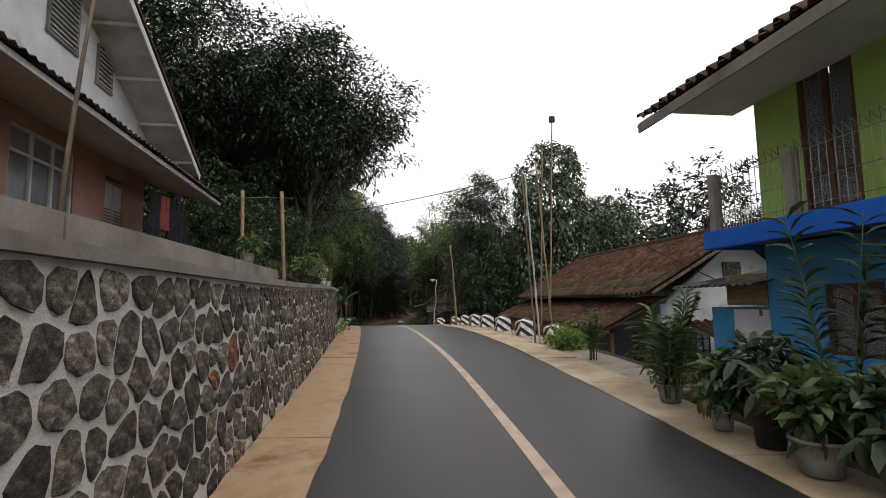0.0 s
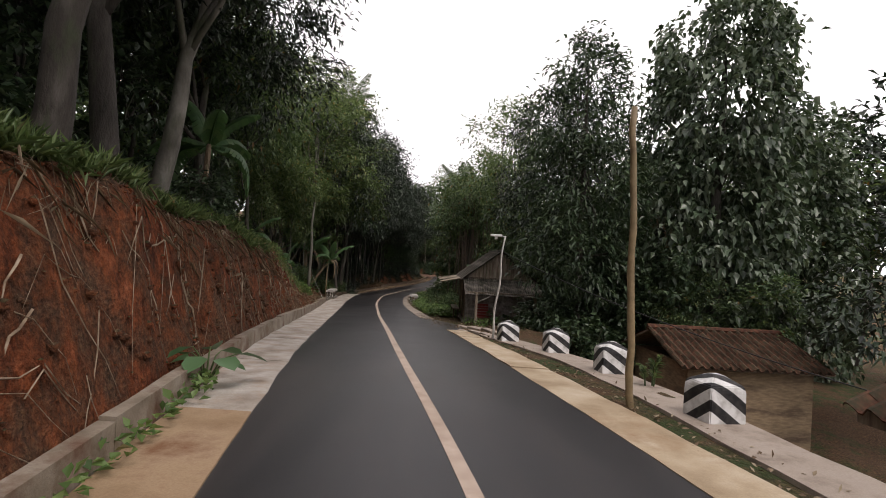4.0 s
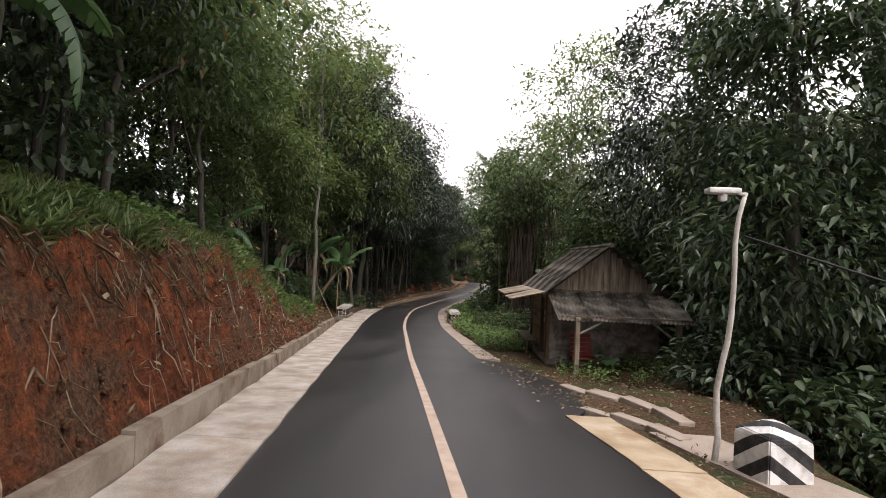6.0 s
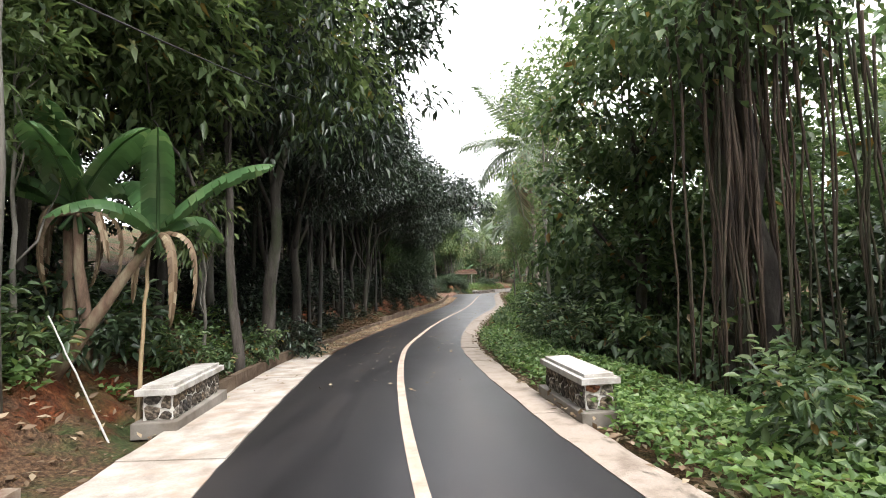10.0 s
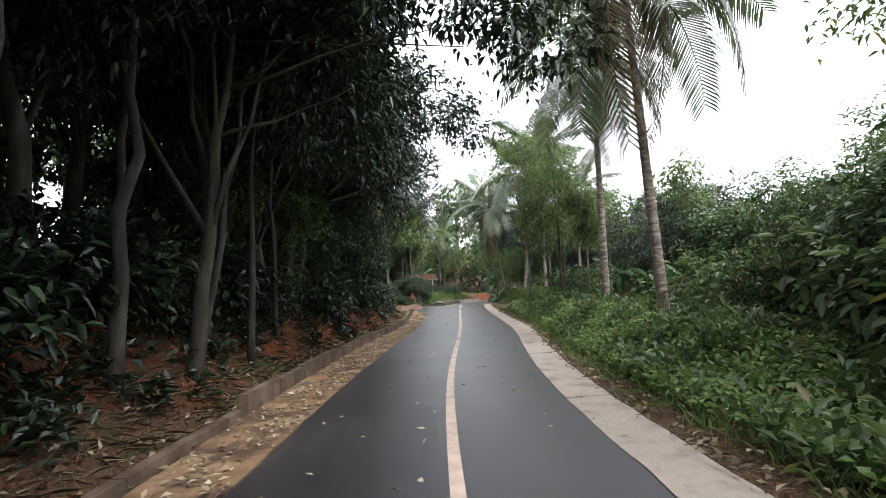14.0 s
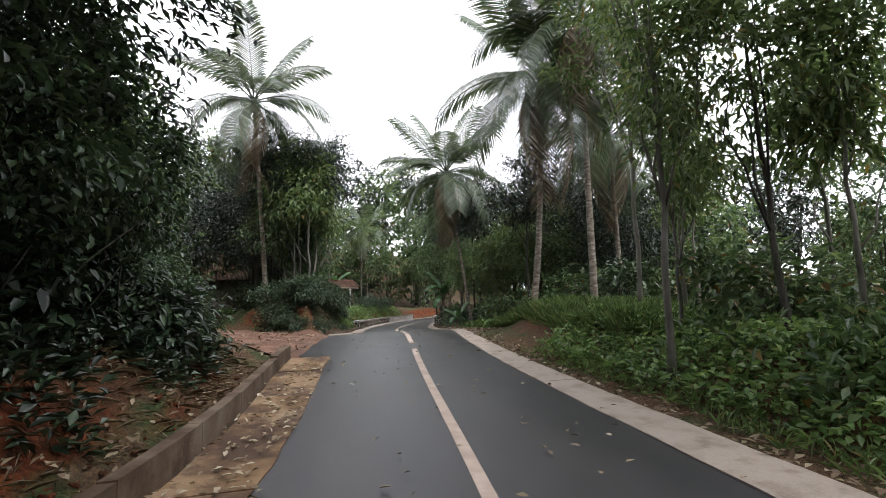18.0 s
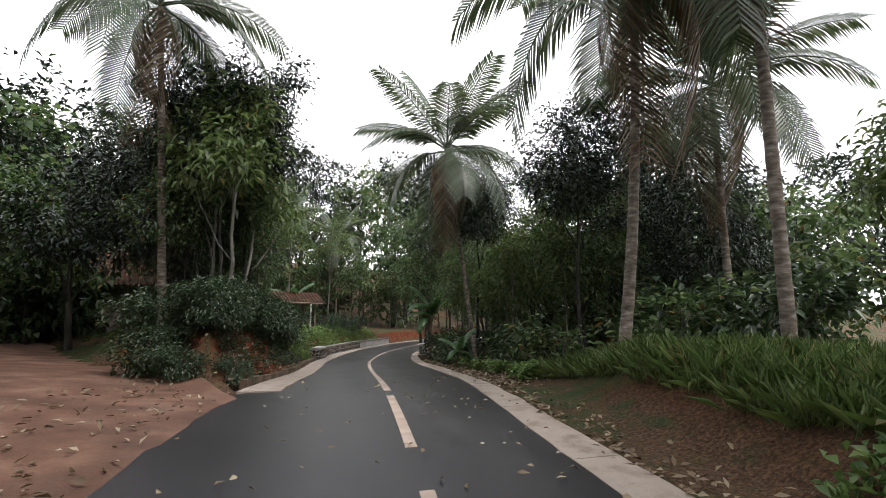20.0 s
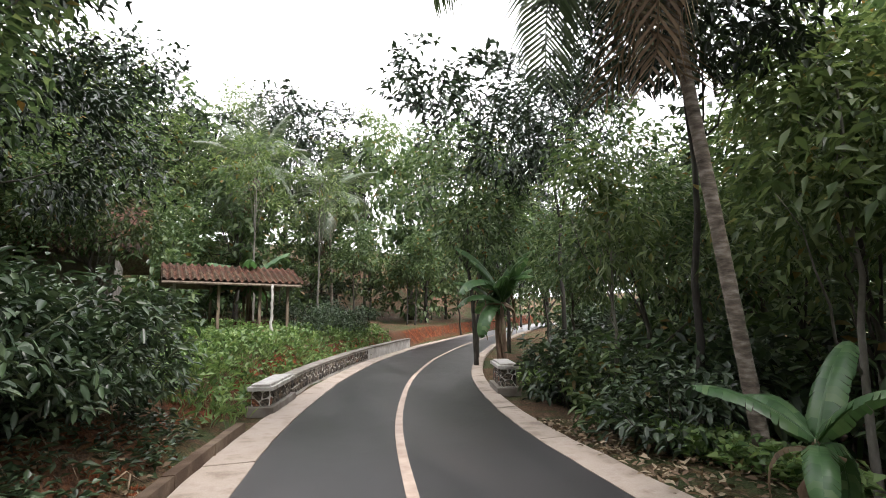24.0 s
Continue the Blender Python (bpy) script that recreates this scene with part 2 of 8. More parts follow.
def ramp(nt, fac, stops):
    r = nt.nodes.new("ShaderNodeValToRGB")
    el = r.color_ramp.elements
    el[0].position, el[0].color = stops[0][0], (*stops[0][1], 1)
    el[1].position, el[1].color = stops[-1][0], (*stops[-1][1], 1)
    for p, c in stops[1:-1]:
        e = el.new(p)
        e.color = (*c, 1)
    nt.links.new(fac, r.inputs["Fac"])
    return r.outputs["Color"]


def blend(nt, fac, a, b, kind="MIX"):
    m = nt.nodes.new("ShaderNodeMix")
    m.data_type, m.blend_type = "RGBA", kind
    for sock, v in ((0, fac), (6, a), (7, b)):
        if isinstance(v, (int, float)):
            m.inputs[sock].default_value = v
        elif isinstance(v, tuple):
            m.inputs[sock].default_value = (*v, 1)
        else:
            nt.links.new(v, m.inputs[sock])
    return m.outputs[2]


def calc(nt, op, a, b=0.0):
    m = nt.nodes.new("ShaderNodeMath")
    m.operation, m.use_clamp = op, op in ("MULTIPLY", "ADD", "SUBTRACT")
    for i, v in enumerate((a, b)):
        if isinstance(v, (int, float)):
            m.inputs[i].default_value = v
        else:
            nt.links.new(v, m.inputs[i])
    return m.outputs[0]


def bump(nt, b, height, strength=0.5, dist=0.02):
    n = nt.nodes.new("ShaderNodeBump")
    n.inputs["Strength"].default_value, n.inputs["Distance"].default_value = strength, dist
    nt.links.new(height, n.inputs["Height"])
    nt.links.new(n.outputs["Normal"], b.inputs["Normal"])


def rand(nt, kind="object"):
    if kind == "object":
        return nt.nodes.new("ShaderNodeObjectInfo").outputs["Random"]
    return nt.nodes.new("ShaderNodeNewGeometry").outputs["Random Per Island"]


def surface(name, colours, scale=3.0, fine=40.0, rough=0.85, bumps=0.4, dist=0.01, stain=None, vary=0.0, stretch=(1, 1, 1), spec=0.4, metal=0.0, vary_kind="object", stain_scale=0.7, edge=(0.5, 0.68)):
    """A worn surface: a broad mottle, a fine grain, stains of their own shape, and a change from piece to piece."""
    m, nt, b = shader(name, rough, metal, spec)
    v = coords(nt, stretch)
    col = ramp(nt, noise_of(nt, v, scale, 5.0), [(0.3 + 0.4 * i / max(1, len(colours) - 1), c) for i, c in enumerate(colours)])
    grain = noise_of(nt, v, fine, 3.0, 0.7)
    col = blend(nt, 0.35, col, ramp(nt, grain, [(0.25, (0.35, 0.35, 0.35)), (0.75, (1, 1, 1))]), "MULTIPLY")
    if stain:
        mask = ramp(nt, noise_of(nt, v, stain_scale, 6.0, 0.65), [(edge[0], (0, 0, 0)), (edge[1], (1, 1, 1))])
        col = blend(nt, mask, col, stain)
    if vary:
        r = rand(nt, vary_kind)
        col = blend(nt, 1.0, col, ramp(nt, r, [(0.0, (1 - vary,) * 3), (1.0, (1, 1, 1))]), "MULTIPLY")
    nt.links.new(col, b.inputs["Base Color"])
    if bumps:
        bump(nt, b, grain, bumps, dist)
    return m


def leaf_matter(name, dark, mid, light, rough=0.42, glow=0.3, old=None):
    """Leaves: each has its own green, and lets some light through."""
    m, nt, b = shader(name, rough * 0.85, 0.0, 0.5)
    r = rand(nt, "island")
    stops = [(0.0, dark), (0.55, mid), (0.97 if old else 1.0, light)]
    if old:
        stops += [(0.985, old)]
    col = ramp(nt, r, stops)
    patch = noise_of(nt, coords(nt, (1, 1, 1)), 0.6, 2.0)
    col = blend(nt, 0.55, col, ramp(nt, patch, [(0.35, (0.55, 0.6, 0.55)), (0.65, (1, 1, 1))]), "MULTIPLY")
    nt.links.new(col, b.inputs["Base Color"])
    tr = nt.nodes.new("ShaderNodeBsdfTranslucent")
    nt.links.new(blend(nt, 1.0, col, (1.0, 1.0, 0.72), "MULTIPLY"), tr.inputs["Color"])
    mix, out = nt.nodes.new("ShaderNodeMixShader"), nt.nodes["Material Output"]
    mix.inputs[0].default_value = glow
    nt.links.new(b.outputs[0], mix.inputs[1])
    nt.links.new(tr.outputs[0], mix.inputs[2])
    nt.links.new(mix.outputs[0], out.inputs["Surface"])
    return m


def ground_matter():
    m, nt, b = shader("earth", 0.95, 0, 0.2)
    v = coords(nt)
    broad, mid, fine = noise_of(nt, v, 0.35, 5), noise_of(nt, v, 2.2, 6, 0.65), noise_of(nt, v, 22, 4, 0.7)
    red = ramp(nt, mid, [(0.28, (0.030, 0.010, 0.006)), (0.42, (0.125, 0.036, 0.014)), (0.58, (0.225, 0.066, 0.025)), (0.75, (0.34, 0.125, 0.06))])
    streak = noise_of(nt, coords(nt, (1, 1, 0.35)), 7.5, 6, 0.75)
    red = blend(nt, 0.85, red, ramp(nt, streak, [(0.36, (0.22, 0.2, 0.2)), (0.5, (0.85, 0.82, 0.8)), (0.66, (1.35, 1.3, 1.25))]), "MULTIPLY")
    red = blend(nt, 0.6, red, ramp(nt, fine, [(0.35, (0.35, 0.35, 0.35)), (0.6, (1.15, 1.15, 1.15))]), "MULTIPLY")
    litter = ramp(nt, fine, [(0.3, (0.035, 0.022, 0.014)), (0.5, (0.10, 0.06, 0.035)), (0.68, (0.22, 0.13, 0.07))])
    green = ramp(nt, fine, [(0.3, (0.028, 0.036, 0.014)), (0.6, (0.062, 0.085, 0.03)), (0.75, (0.12, 0.125, 0.055))])
    flat = blend(nt, ramp(nt, blend(nt, 0.5, broad, mid), [(0.47, (0, 0, 0)), (0.58, (1, 1, 1))]), litter, green)
    geo, sep = nt.nodes.new("ShaderNodeNewGeometry"), nt.nodes.new("ShaderNodeSeparateXYZ")
    nt.links.new(geo.outputs["Normal"], sep.inputs[0])
    steep = ramp(nt, calc(nt, "ADD", sep.outputs[2], calc(nt, "MULTIPLY", mid, 0.25)), [(0.84, (1, 1, 1)), (1.0, (0, 0, 0))])
    col = blend(nt, blend(nt, 1.0, steep, ramp(nt, blend(nt, 0.45, broad, mid), [(0.42, (0.25, 0.25, 0.25)), (0.53, (1, 1, 1))]), "MULTIPLY"), flat, red)
    nt.links.new(col, b.inputs["Base Color"])
    bump(nt, b, blend(nt, 0.55, noise_of(nt, coords(nt, (1, 1, 0.4)), 5.5, 6, 0.7), fine), 1.0, 0.14)
    return m


def asphalt_matter():
    """Fresh asphalt: coarse bright chippings in a dark binder, long roller streaks, dull patches and hairline scuffs."""
    m, nt, b = shader("asphalt", 0.5, 0, 0.5)
    v = coords(nt)
    broad = noise_of(nt, coords(nt, (1.0, 0.14, 1)), 1.1, 6, 0.6)
    patch = noise_of(nt, v, 0.55, 5, 0.6)
    grit, chip = noise_of(nt, v, 170, 2, 0.8), noise_of(nt, v, 42, 4, 0.85)
    col = ramp(nt, broad, [(0.3, (0.013, 0.0125, 0.014)), (0.5, (0.027, 0.0255, 0.027)), (0.72, (0.055, 0.049, 0.047))])
    col = blend(nt, 0.7, col, ramp(nt, patch, [(0.3, (0.72, 0.73, 0.76)), (0.7, (1.2, 1.14, 1.08))]), "MULTIPLY")
    col = blend(nt, 0.75, col, ramp(nt, chip, [(0.36, (0.4, 0.4, 0.4)), (0.55, (0.95, 0.95, 0.95)), (0.72, (1.9, 1.85, 1.8))]), "MULTIPLY")
    col = blend(nt, 0.6, col, ramp(nt, grit, [(0.35, (0.4, 0.4, 0.4)), (0.7, (1.4, 1.4, 1.4))]), "MULTIPLY")
    nt.links.new(col, b.inputs["Base Color"])
    nt.links.new(ramp(nt, blend(nt, 0.5, broad, patch), [(0.3, (0.31, 0.31, 0.31)), (0.7, (0.42, 0.42, 0.42))]), b.inputs["Roughness"])
    bump(nt, b, blend(nt, 0.5, grit, chip), 0.5, 0.008)
    return m


EARTH, ASPHALT = ground_matter(), asphalt_matter()
CONCRETE = surface("concrete", [(0.29, 0.24, 0.19), (0.45, 0.40, 0.345), (0.58, 0.545, 0.50)], 2.4, 50, 0.9, 0.8, 0.012, (0.36, 0.26, 0.185), edge=(0.5, 0.8), stain_scale=2.6)
CONCRETE_SAND = surface("yellowish concrete", [(0.32, 0.235, 0.145), (0.46, 0.36, 0.24), (0.56, 0.47, 0.35)], 1.6, 55, 0.9, 0.5, 0.006, (0.27, 0.17, 0.09), edge=(0.54, 0.7))
CEMENT = surface("cement", [(0.17, 0.15, 0.125), (0.30, 0.275, 0.24)], 2.0, 45, 0.9, 0.5, 0.006, (0.11, 0.09, 0.07))
PAINT_LINE = surface("road paint", [(0.40, 0.30, 0.23), (0.58, 0.465, 0.38)], 4, 90, 0.7, 0.3, 0.003, (0.28, 0.24, 0.21), edge=(0.6, 0.75))
MORTAR = surface("mortar", [(0.50, 0.475, 0.435), (0.74, 0.715, 0.67)], 3, 60, 0.9, 0.9, 0.015, (0.30, 0.25, 0.19), stain_scale=1.3, edge=(0.58, 0.8))


def stone_matter():
    """River stones: each grey, brown or tan of its own, mottled, pitted."""
    m, nt, b = shader("stone", 0.85, 0, 0.35)
    v = coords(nt)
    own = ramp(nt, rand(nt), [(0.0, (0.04, 0.037, 0.036)), (0.22, (0.12, 0.11, 0.10)), (0.4, (0.075, 0.062, 0.05)), (0.55, (0.22, 0.20, 0.17)), (0.7, (0.11, 0.10, 0.09)), (0.82, (0.17, 0.135, 0.10)), (0.92, (0.27, 0.25, 0.22)), (0.96, (0.09, 0.08, 0.075)), (0.98, (0.22, 0.10, 0.06))])
    mottle, pit, vein = noise_of(nt, v, 11, 7, 0.75), noise_of(nt, v, 55, 4, 0.8), noise_of(nt, coords(nt, (1, 1, 2.6)), 16, 5, 0.7)
    col = blend(nt, 1.0, own, ramp(nt, mottle, [(0.36, (0.22, 0.21, 0.2)), (0.5, (0.95, 0.91, 0.86)), (0.66, (2.2, 2.1, 1.95))]), "MULTIPLY")
    col = blend(nt, 0.75, col, ramp(nt, vein, [(0.40, (0.3, 0.3, 0.3)), (0.52, (1.0, 1.0, 1.0)), (0.7, (1.5, 1.48, 1.42))]), "MULTIPLY")
    col = blend(nt, 0.65, col, ramp(nt, pit, [(0.35, (0.3, 0.3, 0.3)), (0.62, (1.2, 1.2, 1.2))]), "MULTIPLY")
    nt.links.new(col, b.inputs["Base Color"])
    bump(nt, b, blend(nt, 0.4, mottle, vein), 1.0, 0.05)
    return m


STONE = stone_matter()
CONCRETE_TAN = surface("sandy concrete", [(0.26, 0.165, 0.09), (0.40, 0.28, 0.17), (0.50, 0.39, 0.27)], 1.3, 55, 0.9, 0.5, 0.006, (0.20, 0.10, 0.05), stain_scale=1.3, edge=(0.48, 0.66))
CONCRETE_SOILED = surface("soiled concrete", [(0.12, 0.07, 0.035), (0.25, 0.155, 0.08), (0.36, 0.26, 0.165)], 1.5, 45, 0.95, 0.7, 0.012, (0.07, 0.04, 0.025), stain_scale=1.4, edge=(0.46, 0.6))
CONCRETE_GREY = surface("greyed concrete", [(0.24, 0.19, 0.15), (0.40, 0.335, 0.275), (0.55, 0.49, 0.43)], 2.6, 45, 0.9, 0.8, 0.012, (0.20, 0.14, 0.10), stain_scale=2.6, edge=(0.48, 0.78))
DRAIN = surface("soil-stained cement", [(0.07, 0.045, 0.028), (0.13, 0.09, 0.058), (0.19, 0.145, 0.10)], 2.0, 45, 0.95, 0.6, 0.01, (0.06, 0.035, 0.02), stain_scale=1.5, edge=(0.46, 0.6))
DRAIN_TAN = surface("tan cement", [(0.15, 0.115, 0.08), (0.27, 0.22, 0.165), (0.36, 0.31, 0.25)], 2.0, 45, 0.95, 0.6, 0.01, (0.12, 0.06, 0.035), stain_scale=1.5, edge=(0.5, 0.66))


# ---- ground, road, shoulders ----
def ground():
    ys = list(np.arange(-40, -6, 4.0)) + list(np.arange(-6, 16, 0.45)) + list(np.arange(16, 60, 0.24)) + list(np.arange(60, 126, 0.45)) + list(np.arange(126, 175, 2.5)) + [190, 230, 300, 420, 600, 900]
    inner = list(np.arange(0.02, 2.1, 0.13)) + list(np.arange(2.1, 4.2, 0.28)) + list(np.arange(4.2, 12, 0.9)) + list(np.arange(12, 40, 4.0)) + [45, 60, 90, 150, 300, 600, 900]
    verts, faces = [], []
    for y in ys:
        lo, ro = left_out(y), right_out(y)
        xs = [lo - u for u in reversed(inner)] + [lo + 0.02, (lo + ro) / 2, ro - 0.02] + [ro + u for u in inner]
        verts += [(x, y, ground_z(x, y) if abs(y) < 230 else ground_z(x, 220)) for x in xs]
    n = 2 * len(inner) + 3
    for i in range(len(ys) - 1):
        for k in range(n - 1):
            a = i * n + k
            faces.append((a, a + 1, a + n + 1, a + n))
    tagged(part("ground", mesh_of("ground", verts, faces, EARTH, True)), "red laterite earth with leaf litter and weeds beside the road", "ground", kind="structure")


ground()
road = tagged(slab(-30, 175, lambda y: left_x(y) - 0.03 + 0.05 * noise.noise((0, y * 1.3, 0)), lambda y: right_x(y) + 0.03 + 0.05 * noise.noise((5, y * 1.3, 0)), -0.12, 0.0, 820, "road", ASPHALT),
              "dark grey asphalt village road, freshly laid and narrow", "road", kind="structure")
for y0, y1 in ((-30, 93.2), (94.4, 97.8), (98.5, 160)):
    tagged(slab(y0, y1, lambda y: road_c(y) - 0.065, lambda y: road_c(y) + 0.065, -0.02, 0.005, max(6, int((y1 - y0) * 2)), "road_marking", PAINT_LINE),
           "pale peach centre line painted on the asphalt road", "road marking", kind="structure")


def shoulder(y0, y1, inner, outer, name, label, material):
    """Concrete slabs cast one after another along an edge of the road."""
    root = thing(name, (0, 0, 0), label, "pavement", kind="structure")
    y = y0
    while y < y1 - 0.4:
        ln = min(random.uniform(2.3, 3.2), y1 - y)
        lift = random.uniform(-0.006, 0.01)
        slab(y, y + ln - 0.012, inner, outer, -0.25, 0.012 + lift, max(2, int(ln * 4)), "slab", material, root)
        y += ln


def wav(k, f, a): return lambda y: f(y) + a * noise.noise((k, y * 1.1, 2)) + 0.4 * a * noise.noise((k, y * 4.3, 5))


shoulder(-12, 22.3, wav(1, left_out, 0.05), wav(2, left_x, 0.03), "pavement", "sandy concrete shoulder strip at the foot of the stone wall", CONCRETE_TAN)
shoulder(22.3, 37.6, wav(1, left_out, 0.05), wav(2, left_x, 0.03), "pavement", "cream weathered concrete shoulder strip below the red bank", CONCRETE)
shoulder(37.6, 57.8, wav(1, left_out, 0.05), wav(2, left_x, 0.03), "pavement", "pale weathered concrete shoulder strip beside the asphalt", CONCRETE)
shoulder(57.8, 92.6, wav(1, left_out, 0.05), wav(2, left_x, 0.05), "pavement", "soil-covered concrete shoulder strip along the wood", CONCRETE_SOILED)
shoulder(99.0, 150, wav(3, left_out, 0.04), wav(4, left_x, 0.03), "pavement", "pale concrete shoulder strip beyond the dirt track", CONCRETE_GREY)
shoulder(-12, 32.9, wav(5, right_x, 0.03), wav(6, right_out, 0.05), "pavement", "yellowish concrete shoulder strip along the marker posts", CONCRETE_SAND)
shoulder(39.0, 58.5, wav(7, right_x, 0.03), wav(8, right_out, 0.05), "pavement", "leaf-strewn concrete shoulder strip along the green verge", CONCRETE_GREY)
shoulder(58.5, 150, wav(7, right_x, 0.03), wav(8, right_out, 0.05), "pavement", "greyed concrete shoulder strip along the palm verge", CONCRETE_GREY)
tagged(slab(92.5, 99.2, lambda y: left_x(y) - 1.75 * math.sin(math.pi * (y - 92.45) / 6.8) ** 0.55 - 0.05 * noise.noise((3, y * 3, 0)), lambda y: left_x(y) + 0.02, -0.1, -0.003, 30, "apron", ASPHALT),
       "asphalt apron at the mouth of the dirt track", "pavement", kind="structure")
tagged(slab(33.0, 38.9, lambda y: right_x(y) - 0.02, lambda y: right_x(y) + 0.9 * math.sin(math.pi * (y - 32.9) / 6.1) ** 0.5 + 0.02, -0.1, -0.004, 24, "apron", ASPHALT),
       "asphalt apron in front of the wooden hut", "pavement", kind="structure")


def broken_strip(points, width, label):
    """Cracked pieces of an old concrete edging, laid end to end on the soil."""
    root = thing("edging", (0, 0, 0), label, "pavement", kind="structure")
    for (x0, y0), (x1, y1) in zip(points, points[1:]):
        ln, turn = math.hypot(x1 - x0, y1 - y0), math.degrees(math.atan2(y1 - y0, x1 - x0))
        x, y = (x0 + x1) / 2, (y0 + y1) / 2
        z = max(ground_z(x, y), road_z(y) - 0.12)
        part("slab", box(ln - 0.03, width * random.uniform(0.8, 1.15), 0.2, 0.02), CONCRETE_GREY, root, m=pose(x, y, z - 0.13 + random.uniform(0, 0.03), random.uniform(-3, 3), random.uniform(-2, 2), turn + random.uniform(-5, 5)))


broken_strip([(-1.5, 35.5), (-1.1, 35.0), (-0.65, 34.5), (-0.3, 33.9), (-0.1, 33.2)], 0.26, "cracked concrete edging that curves from the apron to the lamp")
broken_strip([(-1.5, 33.6), (-1.15, 33.15), (-0.8, 32.65), (-0.55, 32.1)], 0.2, "low broken concrete edging beside the road edge")


def drain_wall(y0, y1, n, height, material, name="kerb", label="low cement drain wall at the foot of the red bank"):
    root = thing(name, (0, 0, 0), label, "kerb", kind="structure")
    for i in range(n):
        a, b = y0 + (y1 - y0) * i / n, y0 + (y1 - y0) * (i + 1) / n
        hh = height * random.uniform(0.85, 1.12)
        slab(a, b - 0.015, lambda y: left_out(y) - 0.15 + 0.02 * noise.noise((1, y, 1)), lambda y: left_out(y) - 0.012, -0.3, hh, 5, "kerbstone", material, root)


drain_wall(16.6, 47.6, 14, 0.29, DRAIN_TAN)
drain_wall(51.6, 60.0, 6, 0.24, DRAIN)
drain_wall(60.2, 70.0, 7, 0.14, DRAIN)
drain_wall(70.1, 92.6, 15, 0.27, DRAIN)
drain_wall(99.9, 113.0, 9, 0.16, DRAIN)


# ---- plants ----
BARK = surface("bark", [(0.03, 0.024, 0.02), (0.075, 0.064, 0.053), (0.16, 0.145, 0.125)], 4, 30, 0.9, 0.9, 0.02, (0.07, 0.10, 0.04), stretch=(1, 1, 0.35), stain_scale=1.5, vary=0.4)
PALE_BARK = surface("pale bark", [(0.08, 0.075, 0.06), (0.20, 0.185, 0.155), (0.36, 0.34, 0.30)], 3, 30, 0.9, 0.6, 0.012, (0.09, 0.10, 0.06), stretch=(1, 1, 0.4), stain_scale=1.7, vary=0.3)
BARK_GREY = surface("grey forest bark", [(0.02, 0.018, 0.015), (0.045, 0.04, 0.034), (0.105, 0.098, 0.085)], 3, 30, 0.9, 0.7, 0.015, (0.045, 0.05, 0.03), stretch=(1, 1, 0.4), stain_scale=1.7)
PALM_BARK = surface("palm bark", [(0.07, 0.058, 0.045), (0.20, 0.165, 0.13), (0.40, 0.36, 0.31)], 5, 30, 0.9, 0.8, 0.015, (0.16, 0.08, 0.05), stretch=(1, 1, 3.0), stain_scale=1.2, edge=(0.58, 0.7))
STEM_DRY = surface("dry banana stem", [(0.07, 0.045, 0.03), (0.20, 0.13, 0.09), (0.30, 0.26, 0.17)], 5, 40, 0.9, 0.8, 0.01, (0.06, 0.09, 0.03), stretch=(1, 1, 0.25))
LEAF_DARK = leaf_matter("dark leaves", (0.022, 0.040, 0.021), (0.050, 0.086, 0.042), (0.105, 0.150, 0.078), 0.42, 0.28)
# near-black green: the shade under the canopy is put into this leaf colour
LEAF_SHADED = leaf_matter("shade-darkened leaves", (0.008, 0.016, 0.009), (0.021, 0.038, 0.019), (0.060, 0.092, 0.048), 0.40, 0.10)
LEAF_MID = leaf_matter("green leaves", (0.048, 0.086, 0.038), (0.102, 0.163, 0.072), (0.21, 0.275, 0.13), 0.45, 0.44, (0.22, 0.13, 0.04))
LEAF_LIGHT = leaf_matter("light leaves", (0.065, 0.108, 0.042), (0.140, 0.200, 0.080), (0.235, 0.300, 0.135), 0.48, 0.48, (0.26, 0.19, 0.06))
LEAF_IVY = leaf_matter("creeper leaves", (0.028, 0.048, 0.026), (0.085, 0.125, 0.072), (0.200, 0.245, 0.175), 0.38, 0.25)
LEAF_GROUND = leaf_matter("weeds", (0.08, 0.15, 0.05), (0.17, 0.275, 0.09), (0.28, 0.38, 0.15), 0.5, 0.45, (0.20, 0.17, 0.08))
LEAF_GLOSSY = leaf_matter("glossy shrub leaves", (0.034, 0.068, 0.03), (0.075, 0.13, 0.056), (0.15, 0.21, 0.10), 0.38, 0.36)
LEAF_DRY = leaf_matter("dry leaves", (0.10, 0.06, 0.032), (0.20, 0.135, 0.08), (0.38, 0.31, 0.21), 0.8, 0.15)
LEAF_LITTER = leaf_matter("pale fallen leaves", (0.16, 0.11, 0.06), (0.34, 0.26, 0.16), (0.55, 0.48, 0.36), 0.8, 0.1)
LEAF_LIME = leaf_matter("lime leaves", (0.10, 0.16, 0.03), (0.20, 0.30, 0.06), (0.32, 0.42, 0.11), 0.5, 0.45)
LEAF_PALM = leaf_matter("palm leaflets", (0.050, 0.075, 0.039), (0.100, 0.135, 0.078), (0.180, 0.215, 0.143), 0.38, 0.3)
LEAF_BANANA = leaf_matter("banana leaves", (0.060, 0.130, 0.052), (0.090, 0.180, 0.072), (0.150, 0.240, 0.104), 0.4, 0.42)
BLADE = leaf_matter("grass blades", (0.075, 0.125, 0.04), (0.155, 0.235, 0.08), (0.27, 0.34, 0.15), 0.5, 0.42, (0.32, 0.26, 0.12))


def unit(a): return a / np.maximum(np.linalg.norm(a, axis=-1, keepdims=True), 1e-6)


